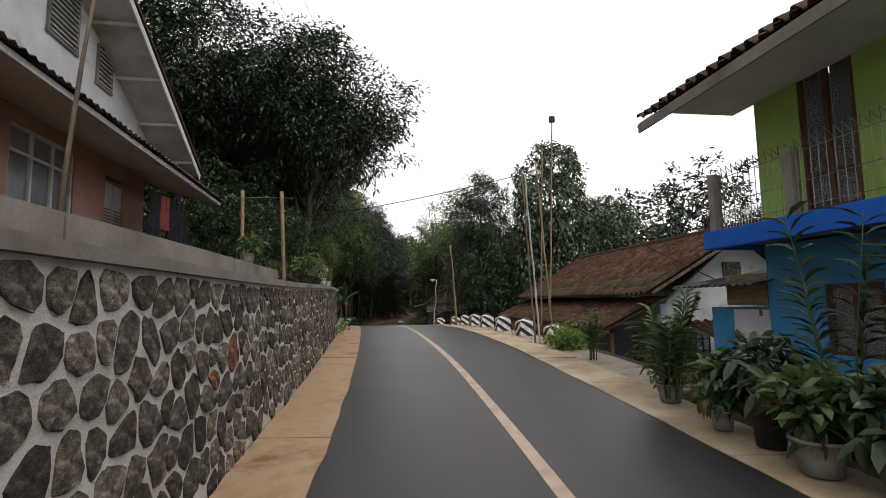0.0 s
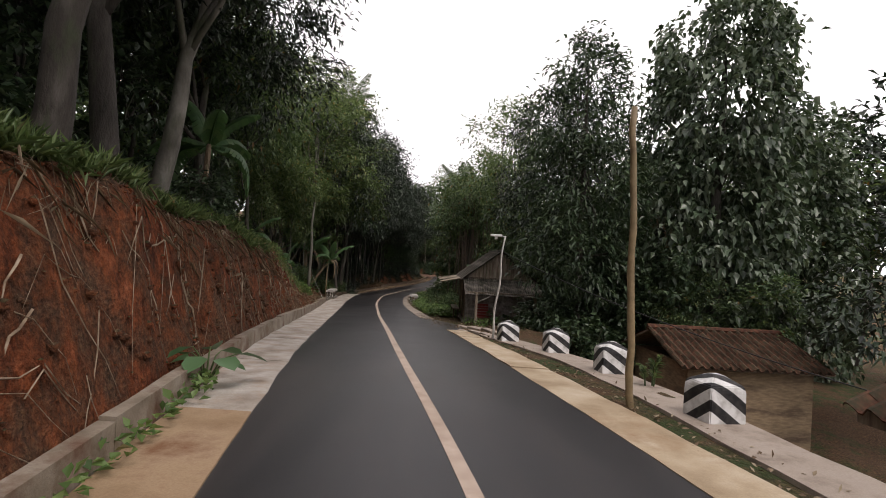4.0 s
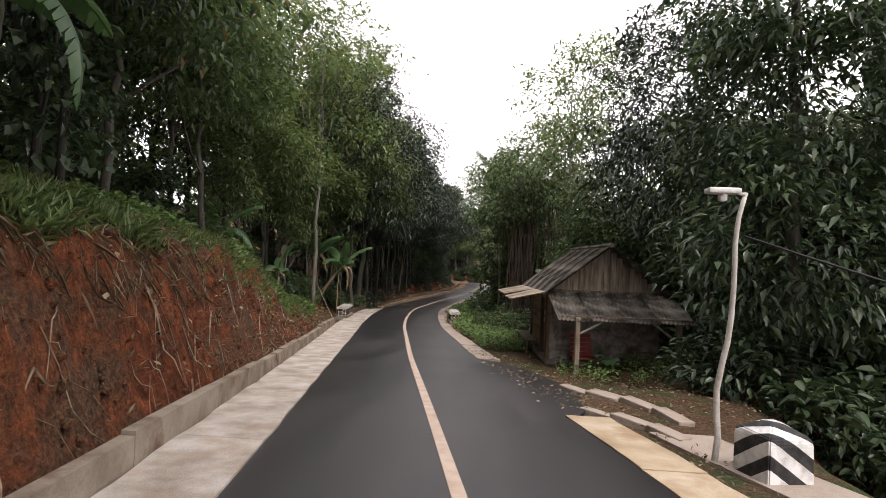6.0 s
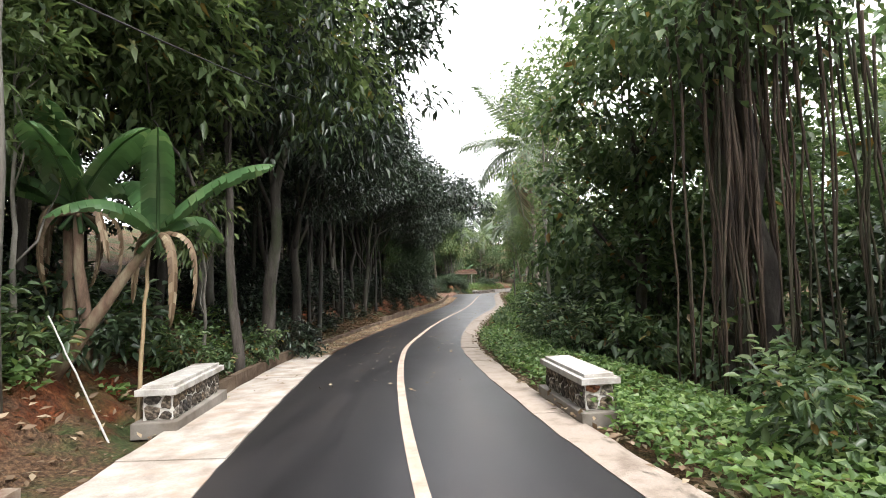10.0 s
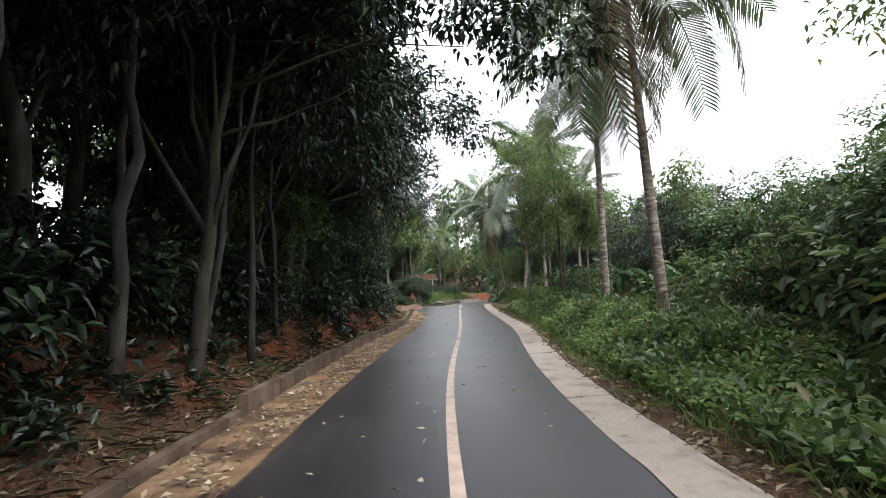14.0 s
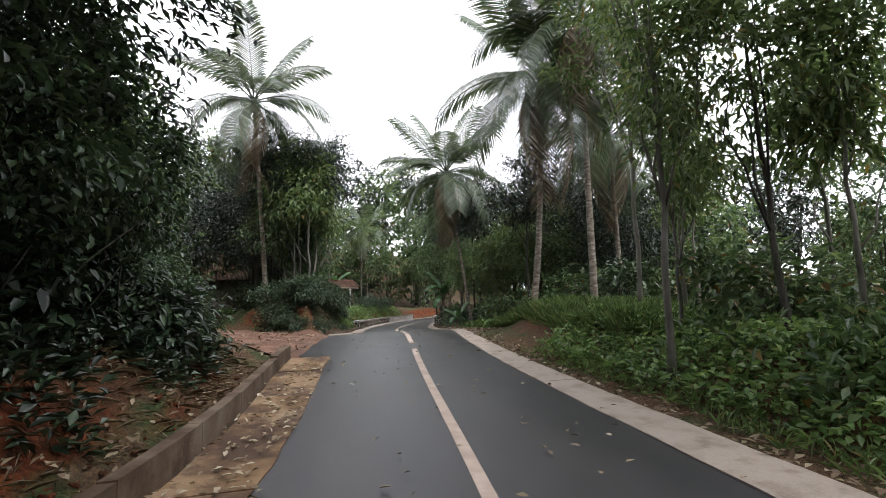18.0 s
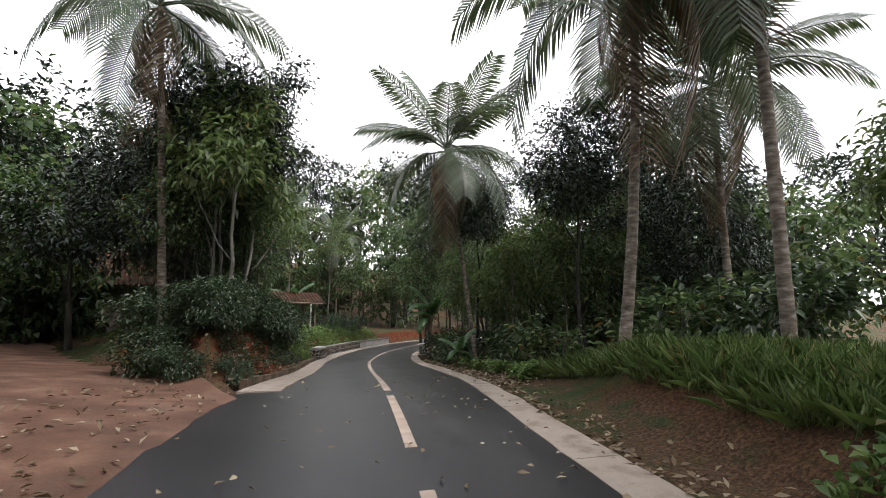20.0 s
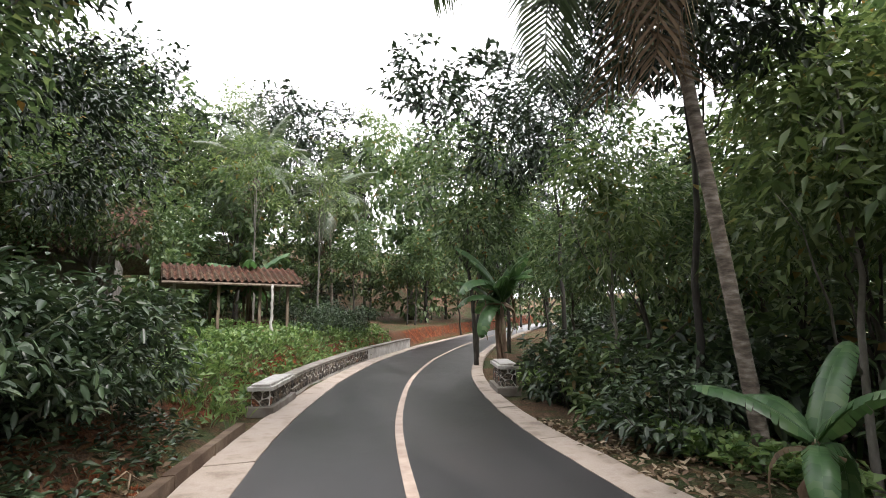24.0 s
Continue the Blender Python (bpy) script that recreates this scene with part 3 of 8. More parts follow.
def leaf_mesh(name, base, way, length, width, rng, material, fold=0.22, droop=0.15, full=False, oval=False):
    """Many leaves: each a folded blade from its base along its way."""
    n = len(base)
    ln, wd = length * rng.uniform(0.65, 1.25, (n, 1)), width * rng.uniform(0.7, 1.2, (n, 1))
    up = np.tile([[0.0, 0.0, 1.0]], (n, 1)) + rng.normal(0, 0.35, (n, 3))
    side = unit(np.cross(way, up))
    nor = np.cross(side, way)
    nor *= np.sign(nor[:, 2:3] + 1e-9)
    sag = np.array([[0, 0, -1.0]]) * ln * droop
    if full:
        p = [base, base + way * ln * 0.3 + side * wd * 0.45 + nor * wd * fold, base + way * ln * 0.3 - side * wd * 0.45 + nor * wd * fold,
             base + way * ln * 0.7 + side * wd * 0.4 + nor * wd * fold + sag * 0.5, base + way * ln * 0.7 - side * wd * 0.4 + nor * wd * fold + sag * 0.5, base + way * ln + sag,
             base + way * ln * 0.5 + sag * 0.25]
        tri = np.array([(0, 6, 1), (0, 2, 6), (1, 6, 3), (2, 4, 6), (6, 5, 3), (6, 4, 5)])
    else:
        mid = base + way * ln * 0.42
        p = [base, base + way * ln + sag, mid + side * wd * 0.5 + nor * wd * fold, mid - side * wd * 0.5 + nor * wd * fold]
        tri = np.array([(0, 1, 2), (0, 3, 1)])
    if oval:
        p = [base, base + way * ln * 0.32 + side * wd * 0.46 + nor * wd * fold, base + way * ln * 0.72 + side * wd * 0.38 + nor * wd * fold + sag * 0.5, base + way * ln + sag,
             base + way * ln * 0.72 - side * wd * 0.38 + nor * wd * fold + sag * 0.5, base + way * ln * 0.32 - side * wd * 0.46 + nor * wd * fold]
        tri = np.array([(0, 1, 3), (1, 2, 3), (0, 3, 5), (5, 3, 4)])
    k = len(p)
    verts = np.stack(p, 1).reshape(-1, 3)
    tris = (tri[None] + (np.arange(n) * k)[:, None, None]).reshape(-1, 3)
    return big_mesh(name, verts, tris, material)


def clumps(blobs, count, rng, inner=0.55, gaps=0.1):
    """Places and outward ways of leaf clumps in a crown made of blobs (x, y, z, rx, ry, rz)."""
    b = np.array(blobs, float)
    w = (b[:, 3] * b[:, 4] * b[:, 5]) ** 0.67
    pick = rng.choice(len(b), count * 2, p=w / w.sum())
    d = unit(rng.normal(0, 1, (count * 2, 3)))
    r = rng.uniform(inner ** 2, 1.0, (count * 2, 1)) ** 0.5
    p = b[pick, :3] + d * b[pick, 3:] * r
    keep = np.array([noise.noise((q[0] * 0.8, q[1] * 0.8, q[2] * 0.8)) > -0.45 + gaps * 2 for q in p])
    keep &= p[:, 2] > 0.05
    p, d = p[keep][:count], d[keep][:count]
    return p, d


def crown_mesh(name, blobs, count, per, length, width, rng, material, spread=0.3, droop=0.35, inner=0.55, gaps=0.1, full=False, oval=False):
    c, d = clumps(blobs, count, rng, inner, gaps)
    n = len(c)
    base = np.repeat(c, per, 0) + rng.normal(0, spread, (n * per, 3)) * [1, 1, 0.7]
    way = unit(np.repeat(d, per, 0) * 0.6 + rng.normal(0, 0.75, (n * per, 3)) * [1, 1, 0.6] + [0, 0, -droop])
    return leaf_mesh(name, base, way, length, width, rng, material, droop=0.2, full=full, oval=oval)


def bent(rng, a, b, n, wob):
    pts = []
    for i in range(n + 1):
        t = i / n
        p = Vector(a).lerp(Vector(b), t)
        s = wob * math.sin(math.pi * t)
        pts.append(p + Vector((rng.normal(0, 1), rng.normal(0, 1), rng.normal(0, 0.3))) * s * 0.35)
    return pts


def tree(name, at, label, height, girth, blobs, leaves, material, bark, seed, lean=(0.0, 0.0), limbs=7, stems=1, group="roadside trees", trunk_top=None, turn=0.0, far=1, oval=False, limb_from=3):
    rng = np.random.default_rng(seed)
    root = thing(name, at, label, "tree", group, turn=turn)
    pieces = []
    top = trunk_top or height * 0.72
    for s in range(stems):
        off = (rng.normal(0, 0.28) if stems > 1 else 0, rng.normal(0, 0.28) if stems > 1 else 0)
        main = bent(rng, (off[0], off[1], -0.35), (lean[0] + off[0] * 3, lean[1] + off[1] * 3, top), 9, 0.13)
        rad = [girth * (1.25 if i == 0 else 1.0 - 0.78 * i / 9) for i in range(10)]
        pieces.append(tube(main, rad, 8))
        for k in range(limbs):
            i = int(rng.integers(limb_from, 9))
            b = blobs[int(rng.integers(0, len(blobs)))]
            end = Vector(b[:3]) + Vector((rng.normal(0, 0.45) * b[3], rng.normal(0, 0.45) * b[4], rng.normal(0.1, 0.35) * b[5]))
            lim = bent(rng, main[i], end, 5, 0.3)
            pieces.append(tube(lim, [rad[i] * 0.55 * (1 - 0.85 * j / 5) for j in range(6)], 5))
    v, f = joined(pieces)
    part("trunk", mesh_of("trunk", v, f, bark, True), parent=root)
    count, per, ln, wd, spread, droop, inner, gaps = leaves
    count, per, ln, wd = int(count / far ** 0.7), int(per / far ** 0.7), ln * far ** 0.5, wd * far ** 0.6
    limbs = limbs if far == 1 else 3
    part("crown", crown_mesh("crown", blobs, count, per, ln, wd, rng, material, spread, droop, inner, gaps, oval=oval), parent=root)
    return root


THINNED = {}


def again(ob, x, y, size=1.0, turn=None, lift=0.0, label="", tall=1.0):
    """Another of a kind, set on the ground at x, y."""
    turn = random.uniform(0, 360) if turn is None else turn
    if x < left_out(y) - 8 or x > right_out(y) + 9 or y > 124:
        ob = THINNED.get(ob.name, ob)
    m = pose(x, y, ground_z(x, y) + lift, 0, 0, turn) @ Matrix.Diagonal((size, size, size * tall, 1))
    c = copy_thing(ob, m)
    c.matrix_basis = m
    if label:
        c["label"] = label
    return c


def set_down(ob, x, y, size=1.0, turn=0.0, tall=1.0):
    ob.matrix_basis = pose(x, y, ground_z(x, y), 0, 0, turn) @ Matrix.Diagonal((size, size, size * tall, 1))
    return ob


def mango(seed, far=1):
    return tree("mango_tree", (0, 0, 0), "dense dark green mango tree with drooping long leaves", 10, 0.17,
                [(0.6, 0, 6.6, 3.9, 3.9, 2.8), (-1.6, 1.2, 5.4, 2.7, 2.7, 1.9), (1.8, -1.0, 5.0, 2.6, 2.6, 1.8), (0, -1.8, 7.4, 2.4, 2.4, 2.2), (0.2, 0.4, 9.0, 1.8, 1.8, 1.5)],
                (330, 44, 0.215, 0.08, 0.27, 0.25, 0.5, 0.04), LEAF_SHADED, BARK, seed, lean=(0.8, 0.2), limbs=9, far=far)


def broad(seed, far=1, material=None):
    return tree("broadleaf_tree", (0, 0, 0), "leafy broad-leaved tree with a loose mid-green crown", 8, 0.085,
                [(0, 0, 5.6, 2.3, 2.3, 2.0), (1.3, 0.6, 4.2, 1.6, 1.6, 1.3), (-1.2, -0.5, 4.6, 1.7, 1.7, 1.3), (0.2, -1.0, 7.0, 1.5, 1.5, 1.2)],
                (190, 34, 0.205, 0.09, 0.24, 0.2, 0.35, 0.1), material or LEAF_MID, BARK, seed, lean=(0.3, -0.2), limbs=8, far=far)


def feathery(seed, far=1):
    return tree("slender_tree", (0, 0, 0), "tall slender tree with pale branches and thin light foliage", 12, 0.085,
                [(0.3, 0, 10.6, 2.5, 2.5, 0.9), (1.4, 0.5, 9.2, 1.9, 1.9, 0.7), (-1.5, -0.6, 8.6, 1.8, 1.8, 0.7), (0.4, 1.0, 7.3, 1.4, 1.4, 0.6), (-0.4, -0.9, 11.6, 1.4, 1.4, 0.6)],
                (190, 18, 0.23, 0.09, 0.27, 0.1, 0.2, 0.14), LEAF_LIGHT, PALE_BARK, seed, limbs=12, trunk_top=10.8, far=far)


def sapling(seed):
    return tree("young_tree", (0, 0, 0), "thin young tree with a pale stem and sparse leaves", 5.5, 0.055,
                [(0, 0, 4.4, 1.0, 1.0, 1.2), (0.5, 0.2, 3.4, 0.8, 0.8, 0.6), (-0.4, -0.3, 5.3, 0.7, 0.7, 0.6)],
                (95, 12, 0.24, 0.09, 0.24, 0.4, 0.2, 0.1), LEAF_LIGHT, PALE_BARK, seed, limbs=6, trunk_top=4.8)


def bare_pole(seed, far=1):
    return tree("forest_tree", (0, 0, 0), "tall straight forest tree with a high dark crown", 11, 0.085,
                [(0, 0, 8.6, 2.4, 2.4, 1.8), (1.2, 0.8, 7.2, 1.7, 1.7, 1.1), (-1.3, -0.6, 9.9, 1.8, 1.8, 1.2)],
                (180, 34, 0.225, 0.09, 0.27, 0.2, 0.35, 0.07), LEAF_SHADED, BARK_GREY, seed, lean=(0.2, 0.3), limbs=8, trunk_top=9.2, far=far, limb_from=5)


def draped(seed, far=1, material=None):
    return tree("creeper_tree", (0, 0, 0), "tree wrapped to the ground in hanging creepers and leaves", 9, 0.18,
                [(0, 0, 7.0, 2.6, 2.6, 2.0), (1.4, -0.6, 5.2, 1.8, 1.8, 2.0), (-1.3, 0.9, 4.6, 1.9, 1.9, 2.1), (0.3, 0.2, 2.4, 1.7, 1.7, 2.2), (0.2, -1.2, 8.4, 1.6, 1.6, 1.3)],
                (440, 17, 0.24, 0.155, 0.24, 0.35, 0.6, 0.07), material or LEAF_MID, BARK, seed, limbs=7, far=far, oval=far == 1)


def ivy_column(seed):
    return tree("creeper_column", (0, 0, 0), "tall tree trunk smothered in a column of broad creeper leaves", 12, 0.3,
                [(0, 0, 9.6, 2.3, 2.3, 2.5), (0.1, 0.2, 7.4, 2.7, 2.7, 3.0), (-0.2, 0, 4.6, 2.8, 2.8, 3.0), (0.2, -0.2, 2.0, 2.7, 2.7, 2.4), (0.8, 0.5, 10.9, 1.3, 1.3, 1.2)],
                (860, 17, 0.27, 0.20, 0.23, 0.75, 0.86, -0.05), LEAF_IVY, BARK, seed, limbs=3, trunk_top=10.5)


def bush(seed, material=None):
    rng = np.random.default_rng(seed)
    root = thing("bush", (0, 0, 0), "dense leafy green bush on the ground", "bush", "roadside bushes")
    v, f = joined([tube(bent(rng, (rng.normal(0, 0.1), rng.normal(0, 0.1), -0.2), (rng.normal(0, 0.6), rng.normal(0, 0.6), rng.uniform(0.8, 1.4)), 4, 0.1), [0.025, 0.02, 0.016, 0.012, 0.006], 5) for _ in range(8)])
    part("stem", mesh_of("stem", v, f, BARK, True), parent=root)
    part("foliage", crown_mesh("foliage", [(0, 0, 0.75, 1.1, 1.1, 0.75), (0.6, 0.3, 0.5, 0.8, 0.8, 0.55), (-0.5, -0.4, 1.15, 0.7, 0.7, 0.55)], 62, 15, 0.22, 0.105, rng, material or LEAF_MID, 0.17, 0.15, 0.4, 0.02, oval=True), parent=root)
    return root


def hedge_bush(seed):
    rng = np.random.default_rng(seed)
    root = thing("bush", (0, 0, 0), "dense dark bush with pointed leaves hanging over the bank", "bush", "roadside bushes")
    v, f = joined([tube(bent(rng, (rng.normal(0, 0.1), rng.normal(0, 0.1), -0.2), (rng.normal(0, 0.6), rng.normal(0, 0.6), rng.uniform(0.8, 1.4)), 4, 0.1), [0.02, 0.016, 0.013, 0.01, 0.005], 5) for _ in range(8)])
    part("stem", mesh_of("stem", v, f, BARK, True), parent=root)
    part("foliage", crown_mesh("foliage", [(0, 0, 0.65, 1.15, 1.15, 0.75), (0.6, 0.3, 0.45, 0.85, 0.85, 0.6), (-0.5, -0.4, 1.0, 0.75, 0.75, 0.55)], 190, 16, 0.14, 0.06, rng, LEAF_DARK, 0.15, 0.2, 0.5, 0.0, oval=True), parent=root)
    return root


def frond_mesh(name, length, arch, rng, material=None, pairs=46, leaflet=0.8, hang=0.5):
    """A palm frond along +x that arches up and droops, with two rows of hanging leaflets."""
    def mid(t): return Vector((length * (t - 0.18 * arch * t * t), 0, length * (0.55 * t * (1 - 0.35 * arch) - 0.62 * arch * t * t)))
    v, f = tube([mid(i / 10) for i in range(11)], [0.035 * (1 - 0.85 * i / 10) + 0.004 for i in range(11)], 4)
    verts, tris = [tuple(p) for p in v], []
    for q in f:
        tris += [(q[0], q[i], q[i + 1]) for i in range(1, len(q) - 1)]
    for i in range(pairs):
        t = 0.14 + 0.86 * i / (pairs - 1)
        p, d = mid(t), (mid(min(1, t + 0.02)) - mid(t - 0.02)).normalized()
        ln = leaflet * (0.55 + 0.9 * math.sin(math.pi * min(1, 0.12 + t * 0.85))) * rng.uniform(0.85, 1.1) * length / 3.4
        for s in (-1, 1):
            out = (Vector((0, s, 0)) * 0.75 + d * 0.6 + Vector((0, 0, 0.12))).normalized()
            a = p + Vector((rng.normal(0, 0.01), 0, 0))
            b = a + out * ln * 0.5 + Vector((0, 0, -hang * 0.22 * ln))
            c = a + out * ln * 0.86 + Vector((0, 0, -hang * 0.85 * ln))
            w = d * 0.036
            n = len(verts)
            verts += [tuple(a - w * 0.6), tuple(a + w * 0.6), tuple(b - w), tuple(b + w), tuple(c)]
            tris += [(n, n + 1, n + 3), (n, n + 3, n + 2), (n + 2, n + 3, n + 4)]
    return big_mesh(name, np.array(verts), np.array(tris), material or LEAF_PALM)


FRONDS = []


def palm(x, y, height, lean, label, fronds=19, size=1.0, seed=1, curve=0.0, girth=0.125, dead=2):
    """A coconut palm: a ringed trunk, fronds from upright to hanging, some dry ones below."""
    rng = np.random.default_rng(seed)
    if not FRONDS:
        FRONDS.extend(frond_mesh("frond", 4.1, a, rng) for a in (0.35, 0.65, 0.95, 1.25))
        FRONDS.append(frond_mesh("frond", 3.3, 1.9, rng, LEAF_DRY, 36, 0.7, 1.2))
    root = thing("coconut_palm", (x, y, ground_z(x, y)), label, "palm", "coconut palms")
    pts, rad = [], []
    n = int(height * 5)
    for i in range(n + 1):
        t = i / n
        pts.append((lean[0] * (t ** (1 + curve)) - curve * 0.5 * (1 - t) ** 3, lean[1] * t ** (1 + curve), -0.3 + (height + 0.3) * t))
        rad.append(girth * (1.0 - 0.42 * t + 0.5 * max(0, 0.08 - t) / 0.08) * (1.03 if i % 2 else 0.975))
    v, f = tube(pts, rad, 10)
    part("trunk", mesh_of("trunk", v, f, PALM_BARK, True), parent=root)
    top = Vector(pts[-1])
    for k in range(fronds):
        q = k / (fronds - 1)
        dry = k >= fronds - dead
        me = FRONDS[4] if dry else FRONDS[min(3, int(q * 4.6))]
        tilt = -62 + 118 * q + rng.normal(0, 8)
        m = pose(top.x, top.y, top.z - 0.05 - 0.25 * q, 0, tilt * (0.6 if not dry else 0.75), k * 137.5 + rng.normal(0, 8)) @ Matrix.Diagonal((size, size, size, 1))
        part("frond", me, parent=root, m=m, label="dry brown hanging frond" if dry else "")
    v, f = joined([tube(bent(rng, top + Vector((0, 0, -0.3)), top + Vector((rng.normal(0, 0.4), rng.normal(0, 0.4), -0.9)), 4, 0.1), [0.03, 0.025, 0.02, 0.015, 0.01], 5) for _ in range(6)])
    part("flower_stalk", mesh_of("flower_stalk", v, f, STEM_DRY, True), parent=root)
    return root


def banana_leaf(name, length, width, arch, rng, material, torn=0.3):
    """A long paddle leaf with a ridged midrib, a wavy edge and tears, along +x."""
    n = 16
    verts, tris = [], []
    def mid(t): return Vector((length * (t - 0.16 * arch * t * t), 0, length * (0.75 * t - 0.8 * arch * t * t)))
    v, f = tube([mid(-0.16 + 1.14 * i / 8) for i in range(9)], [0.03 * (1 - 0.8 * i / 8) + 0.004 for i in range(9)], 5)
    verts += [tuple(p) for p in v]
    for q in f:
        tris += [(q[0], q[i], q[i + 1]) for i in range(1, len(q) - 1)]
    for s in (-1, 1):
        for i in range(n):
            t0, t1 = i / n, (i + 1) / n
            gap = 0.25 * rng.uniform(0, 1) if rng.uniform() < torn else 0.0
            w0, w1 = (width * 0.5 * min(1, 6 * t) ** 0.5 * max(0, 1 - t ** 5) ** 0.5 for t in (t0, t1))
            a, b = mid(t0), mid(t1)
            sag = -0.28 * rng.uniform(0.6, 1.4) - (0.5 * torn)
            up = 0.1
            k = len(verts)
            verts += [tuple(a + Vector((0, 0, 0.012))), tuple(b + Vector((0, 0, 0.012))),
                      tuple(a + Vector((0, s * w0 * 0.5, w0 * up))), tuple(b + Vector((0, s * w1 * 0.5, w1 * up))),
                      tuple(a + Vector((length / n * gap, s * w0 * 0.96, w0 * sag))), tuple(b + Vector((-length / n * gap * 0.5, s * w1 * 0.96, w1 * sag)))]
            tris += [(k, k + 1, k + 3), (k, k + 3, k + 2), (k + 2, k + 3, k + 5), (k + 2, k + 5, k + 4)]
    return big_mesh(name, np.array(verts), np.array(tris), material)


BANANA = []


def banana(x, y, size=1.0, stems=1, leaves=8, dry=2, seed=1, label="banana plant with broad green leaves", height=1.9, lift=0.0, face=0.0, lean=(0.0, 0.0)):
    rng = np.random.default_rng(seed)
    if not BANANA:
        BANANA.extend(banana_leaf("leaf", 1.9, 0.5, a, rng, LEAF_BANANA, t) for a, t in ((0.55, 0.3), (0.95, 0.5), (1.35, 0.7)))
        BANANA.append(banana_leaf("leaf", 1.4, 0.13, 1.7, rng, LEAF_DRY, 0.9))
    root = thing("banana_plant", (x, y, ground_z(x, y) + lift), label, "banana plant", "banana plants")
    for s in range(stems):
        off = Vector((rng.normal(0, 0.35), rng.normal(0, 0.35), 0)) if s else Vector((0, 0, 0))
        h = height * size * rng.uniform(0.8, 1.1)
        tip = off + Vector((lean[0] + rng.normal(0, 0.12), lean[1] + rng.normal(0, 0.12), h))
        v, f = tube(bent(rng, off + Vector((0, 0, -0.2)), tip, 6, 0.06), [0.11 * size * (1 - 0.5 * i / 6) for i in range(7)], 9)
        part("stem", mesh_of("stem", v, f, STEM_DRY, True), parent=root)
        for k in range(leaves):
            q = k / leaves
            old = k >= leaves - dry
            me = BANANA[3] if old else BANANA[min(2, int(q * 3.4))]
            sc = size * rng.uniform(0.85, 1.1)
            m = pose(tip.x, tip.y, tip.z - 0.1 * q, 0, -22 + 66 * q + rng.normal(0, 12), face + k * 144 + rng.normal(0, 15)) @ Matrix.Diagonal((sc, sc, sc, 1))
            part("leaf", me, parent=root, m=m, label="dry brown torn leaf" if old else "")
    return root


def scatter(name, label, category, count, spot, length, width, material, seed, lie=0.25, per=5, lift=0.02, full=False):
    """Low plants or litter over a stretch of ground, as one thing that nobody could count."""
    rng = np.random.default_rng(seed)
    base, way = [], []
    for _ in range(count):
        x, y = spot(rng)
        z = (road_z(y) + 0.015 if left_x(y) < x < right_x(y) else max(road_z(y) + 0.025, ground_z(x, y)) if left_out(y) < x < right_out(y) else ground_z(x, y)) + lift * rng.uniform(0, 1)
        for _ in range(per):
            base.append((x + rng.normal(0, 0.06), y + rng.normal(0, 0.06), z + (rng.uniform(0, 1) * lift * 3)))
            way.append((rng.normal(0, 1), rng.normal(0, 1), lie * 2 * rng.uniform(0.3, 1.3)))
    me = leaf_mesh(name, np.array(base), unit(np.array(way)), length, width, rng, material, droop=0.25 if per > 1 else 0.02, full=full)
    return tagged(part(name, me), label, category, kind="stuff")


# ---- more materials ----
WHITE_WALL = surface("white plaster", [(0.55, 0.56, 0.58), (0.74, 0.75, 0.77)], 1.2, 30, 0.9, 0.25, 0.004, (0.30, 0.28, 0.24), stain_scale=0.9, edge=(0.58, 0.75))
PINK_WALL = surface("salmon plaster", [(0.42, 0.235, 0.185), (0.52, 0.31, 0.25)], 1.5, 30, 0.9, 0.25, 0.004, (0.33, 0.20, 0.16))
BLUE_WALL = surface("blue plaster", [(0.04, 0.25, 0.52), (0.07, 0.34, 0.64)], 1.3, 30, 0.85, 0.25, 0.004, (0.05, 0.18, 0.33))
BLUE_TRIM = surface("bright blue paint", [(0.003, 0.10, 0.50), (0.006, 0.14, 0.62)], 2, 40, 0.6, 0.2, 0.003, (0.02, 0.09, 0.3), edge=(0.62, 0.75))
GREEN_WALL = surface("lime plaster", [(0.33, 0.52, 0.12), (0.42, 0.62, 0.17)], 1.2, 30, 0.9, 0.25, 0.004, (0.28, 0.42, 0.14))
PALE_BLUE = surface("pale blue plaster", [(0.42, 0.52, 0.62), (0.55, 0.63, 0.71)], 1.3, 30, 0.9, 0.25, 0.004, (0.35, 0.36, 0.36))
CEILING_BOARD = surface("soffit board", [(0.40, 0.38, 0.34), (0.58, 0.56, 0.52)], 1.4, 30, 0.9, 0.2, 0.003, (0.25, 0.21, 0.16), stain_scale=1.0, edge=(0.52, 0.75))
WOOD_PALE = surface("bleached wood", [(0.16, 0.12, 0.085), (0.34, 0.275, 0.205), (0.48, 0.42, 0.34)], 3, 60, 0.85, 0.7, 0.008, (0.10, 0.07, 0.045), stretch=(6, 6, 0.6), vary=0.3)
WOOD = surface("weathered wood", [(0.10, 0.075, 0.05), (0.22, 0.17, 0.12), (0.32, 0.27, 0.20)], 3, 60, 0.85, 0.6, 0.006, (0.07, 0.05, 0.035), stretch=(6, 6, 0.6), vary=0.4)
BROWN_WOOD = surface("brown wood", [(0.09, 0.035, 0.02), (0.17, 0.07, 0.04)], 3, 60, 0.6, 0.4, 0.004, stretch=(6, 6, 0.6), vary=0.2)
WOVEN = surface("woven bamboo", [(0.20, 0.14, 0.085), (0.37, 0.27, 0.165)], 5, 34, 0.85, 0.9, 0.012, (0.09, 0.06, 0.04), stretch=(1, 1, 4))
BAMBOO = surface("bamboo", [(0.20, 0.14, 0.075), (0.36, 0.27, 0.15)], 4, 40, 0.55, 0.3, 0.004, (0.16, 0.12, 0.06), vary=0.3)
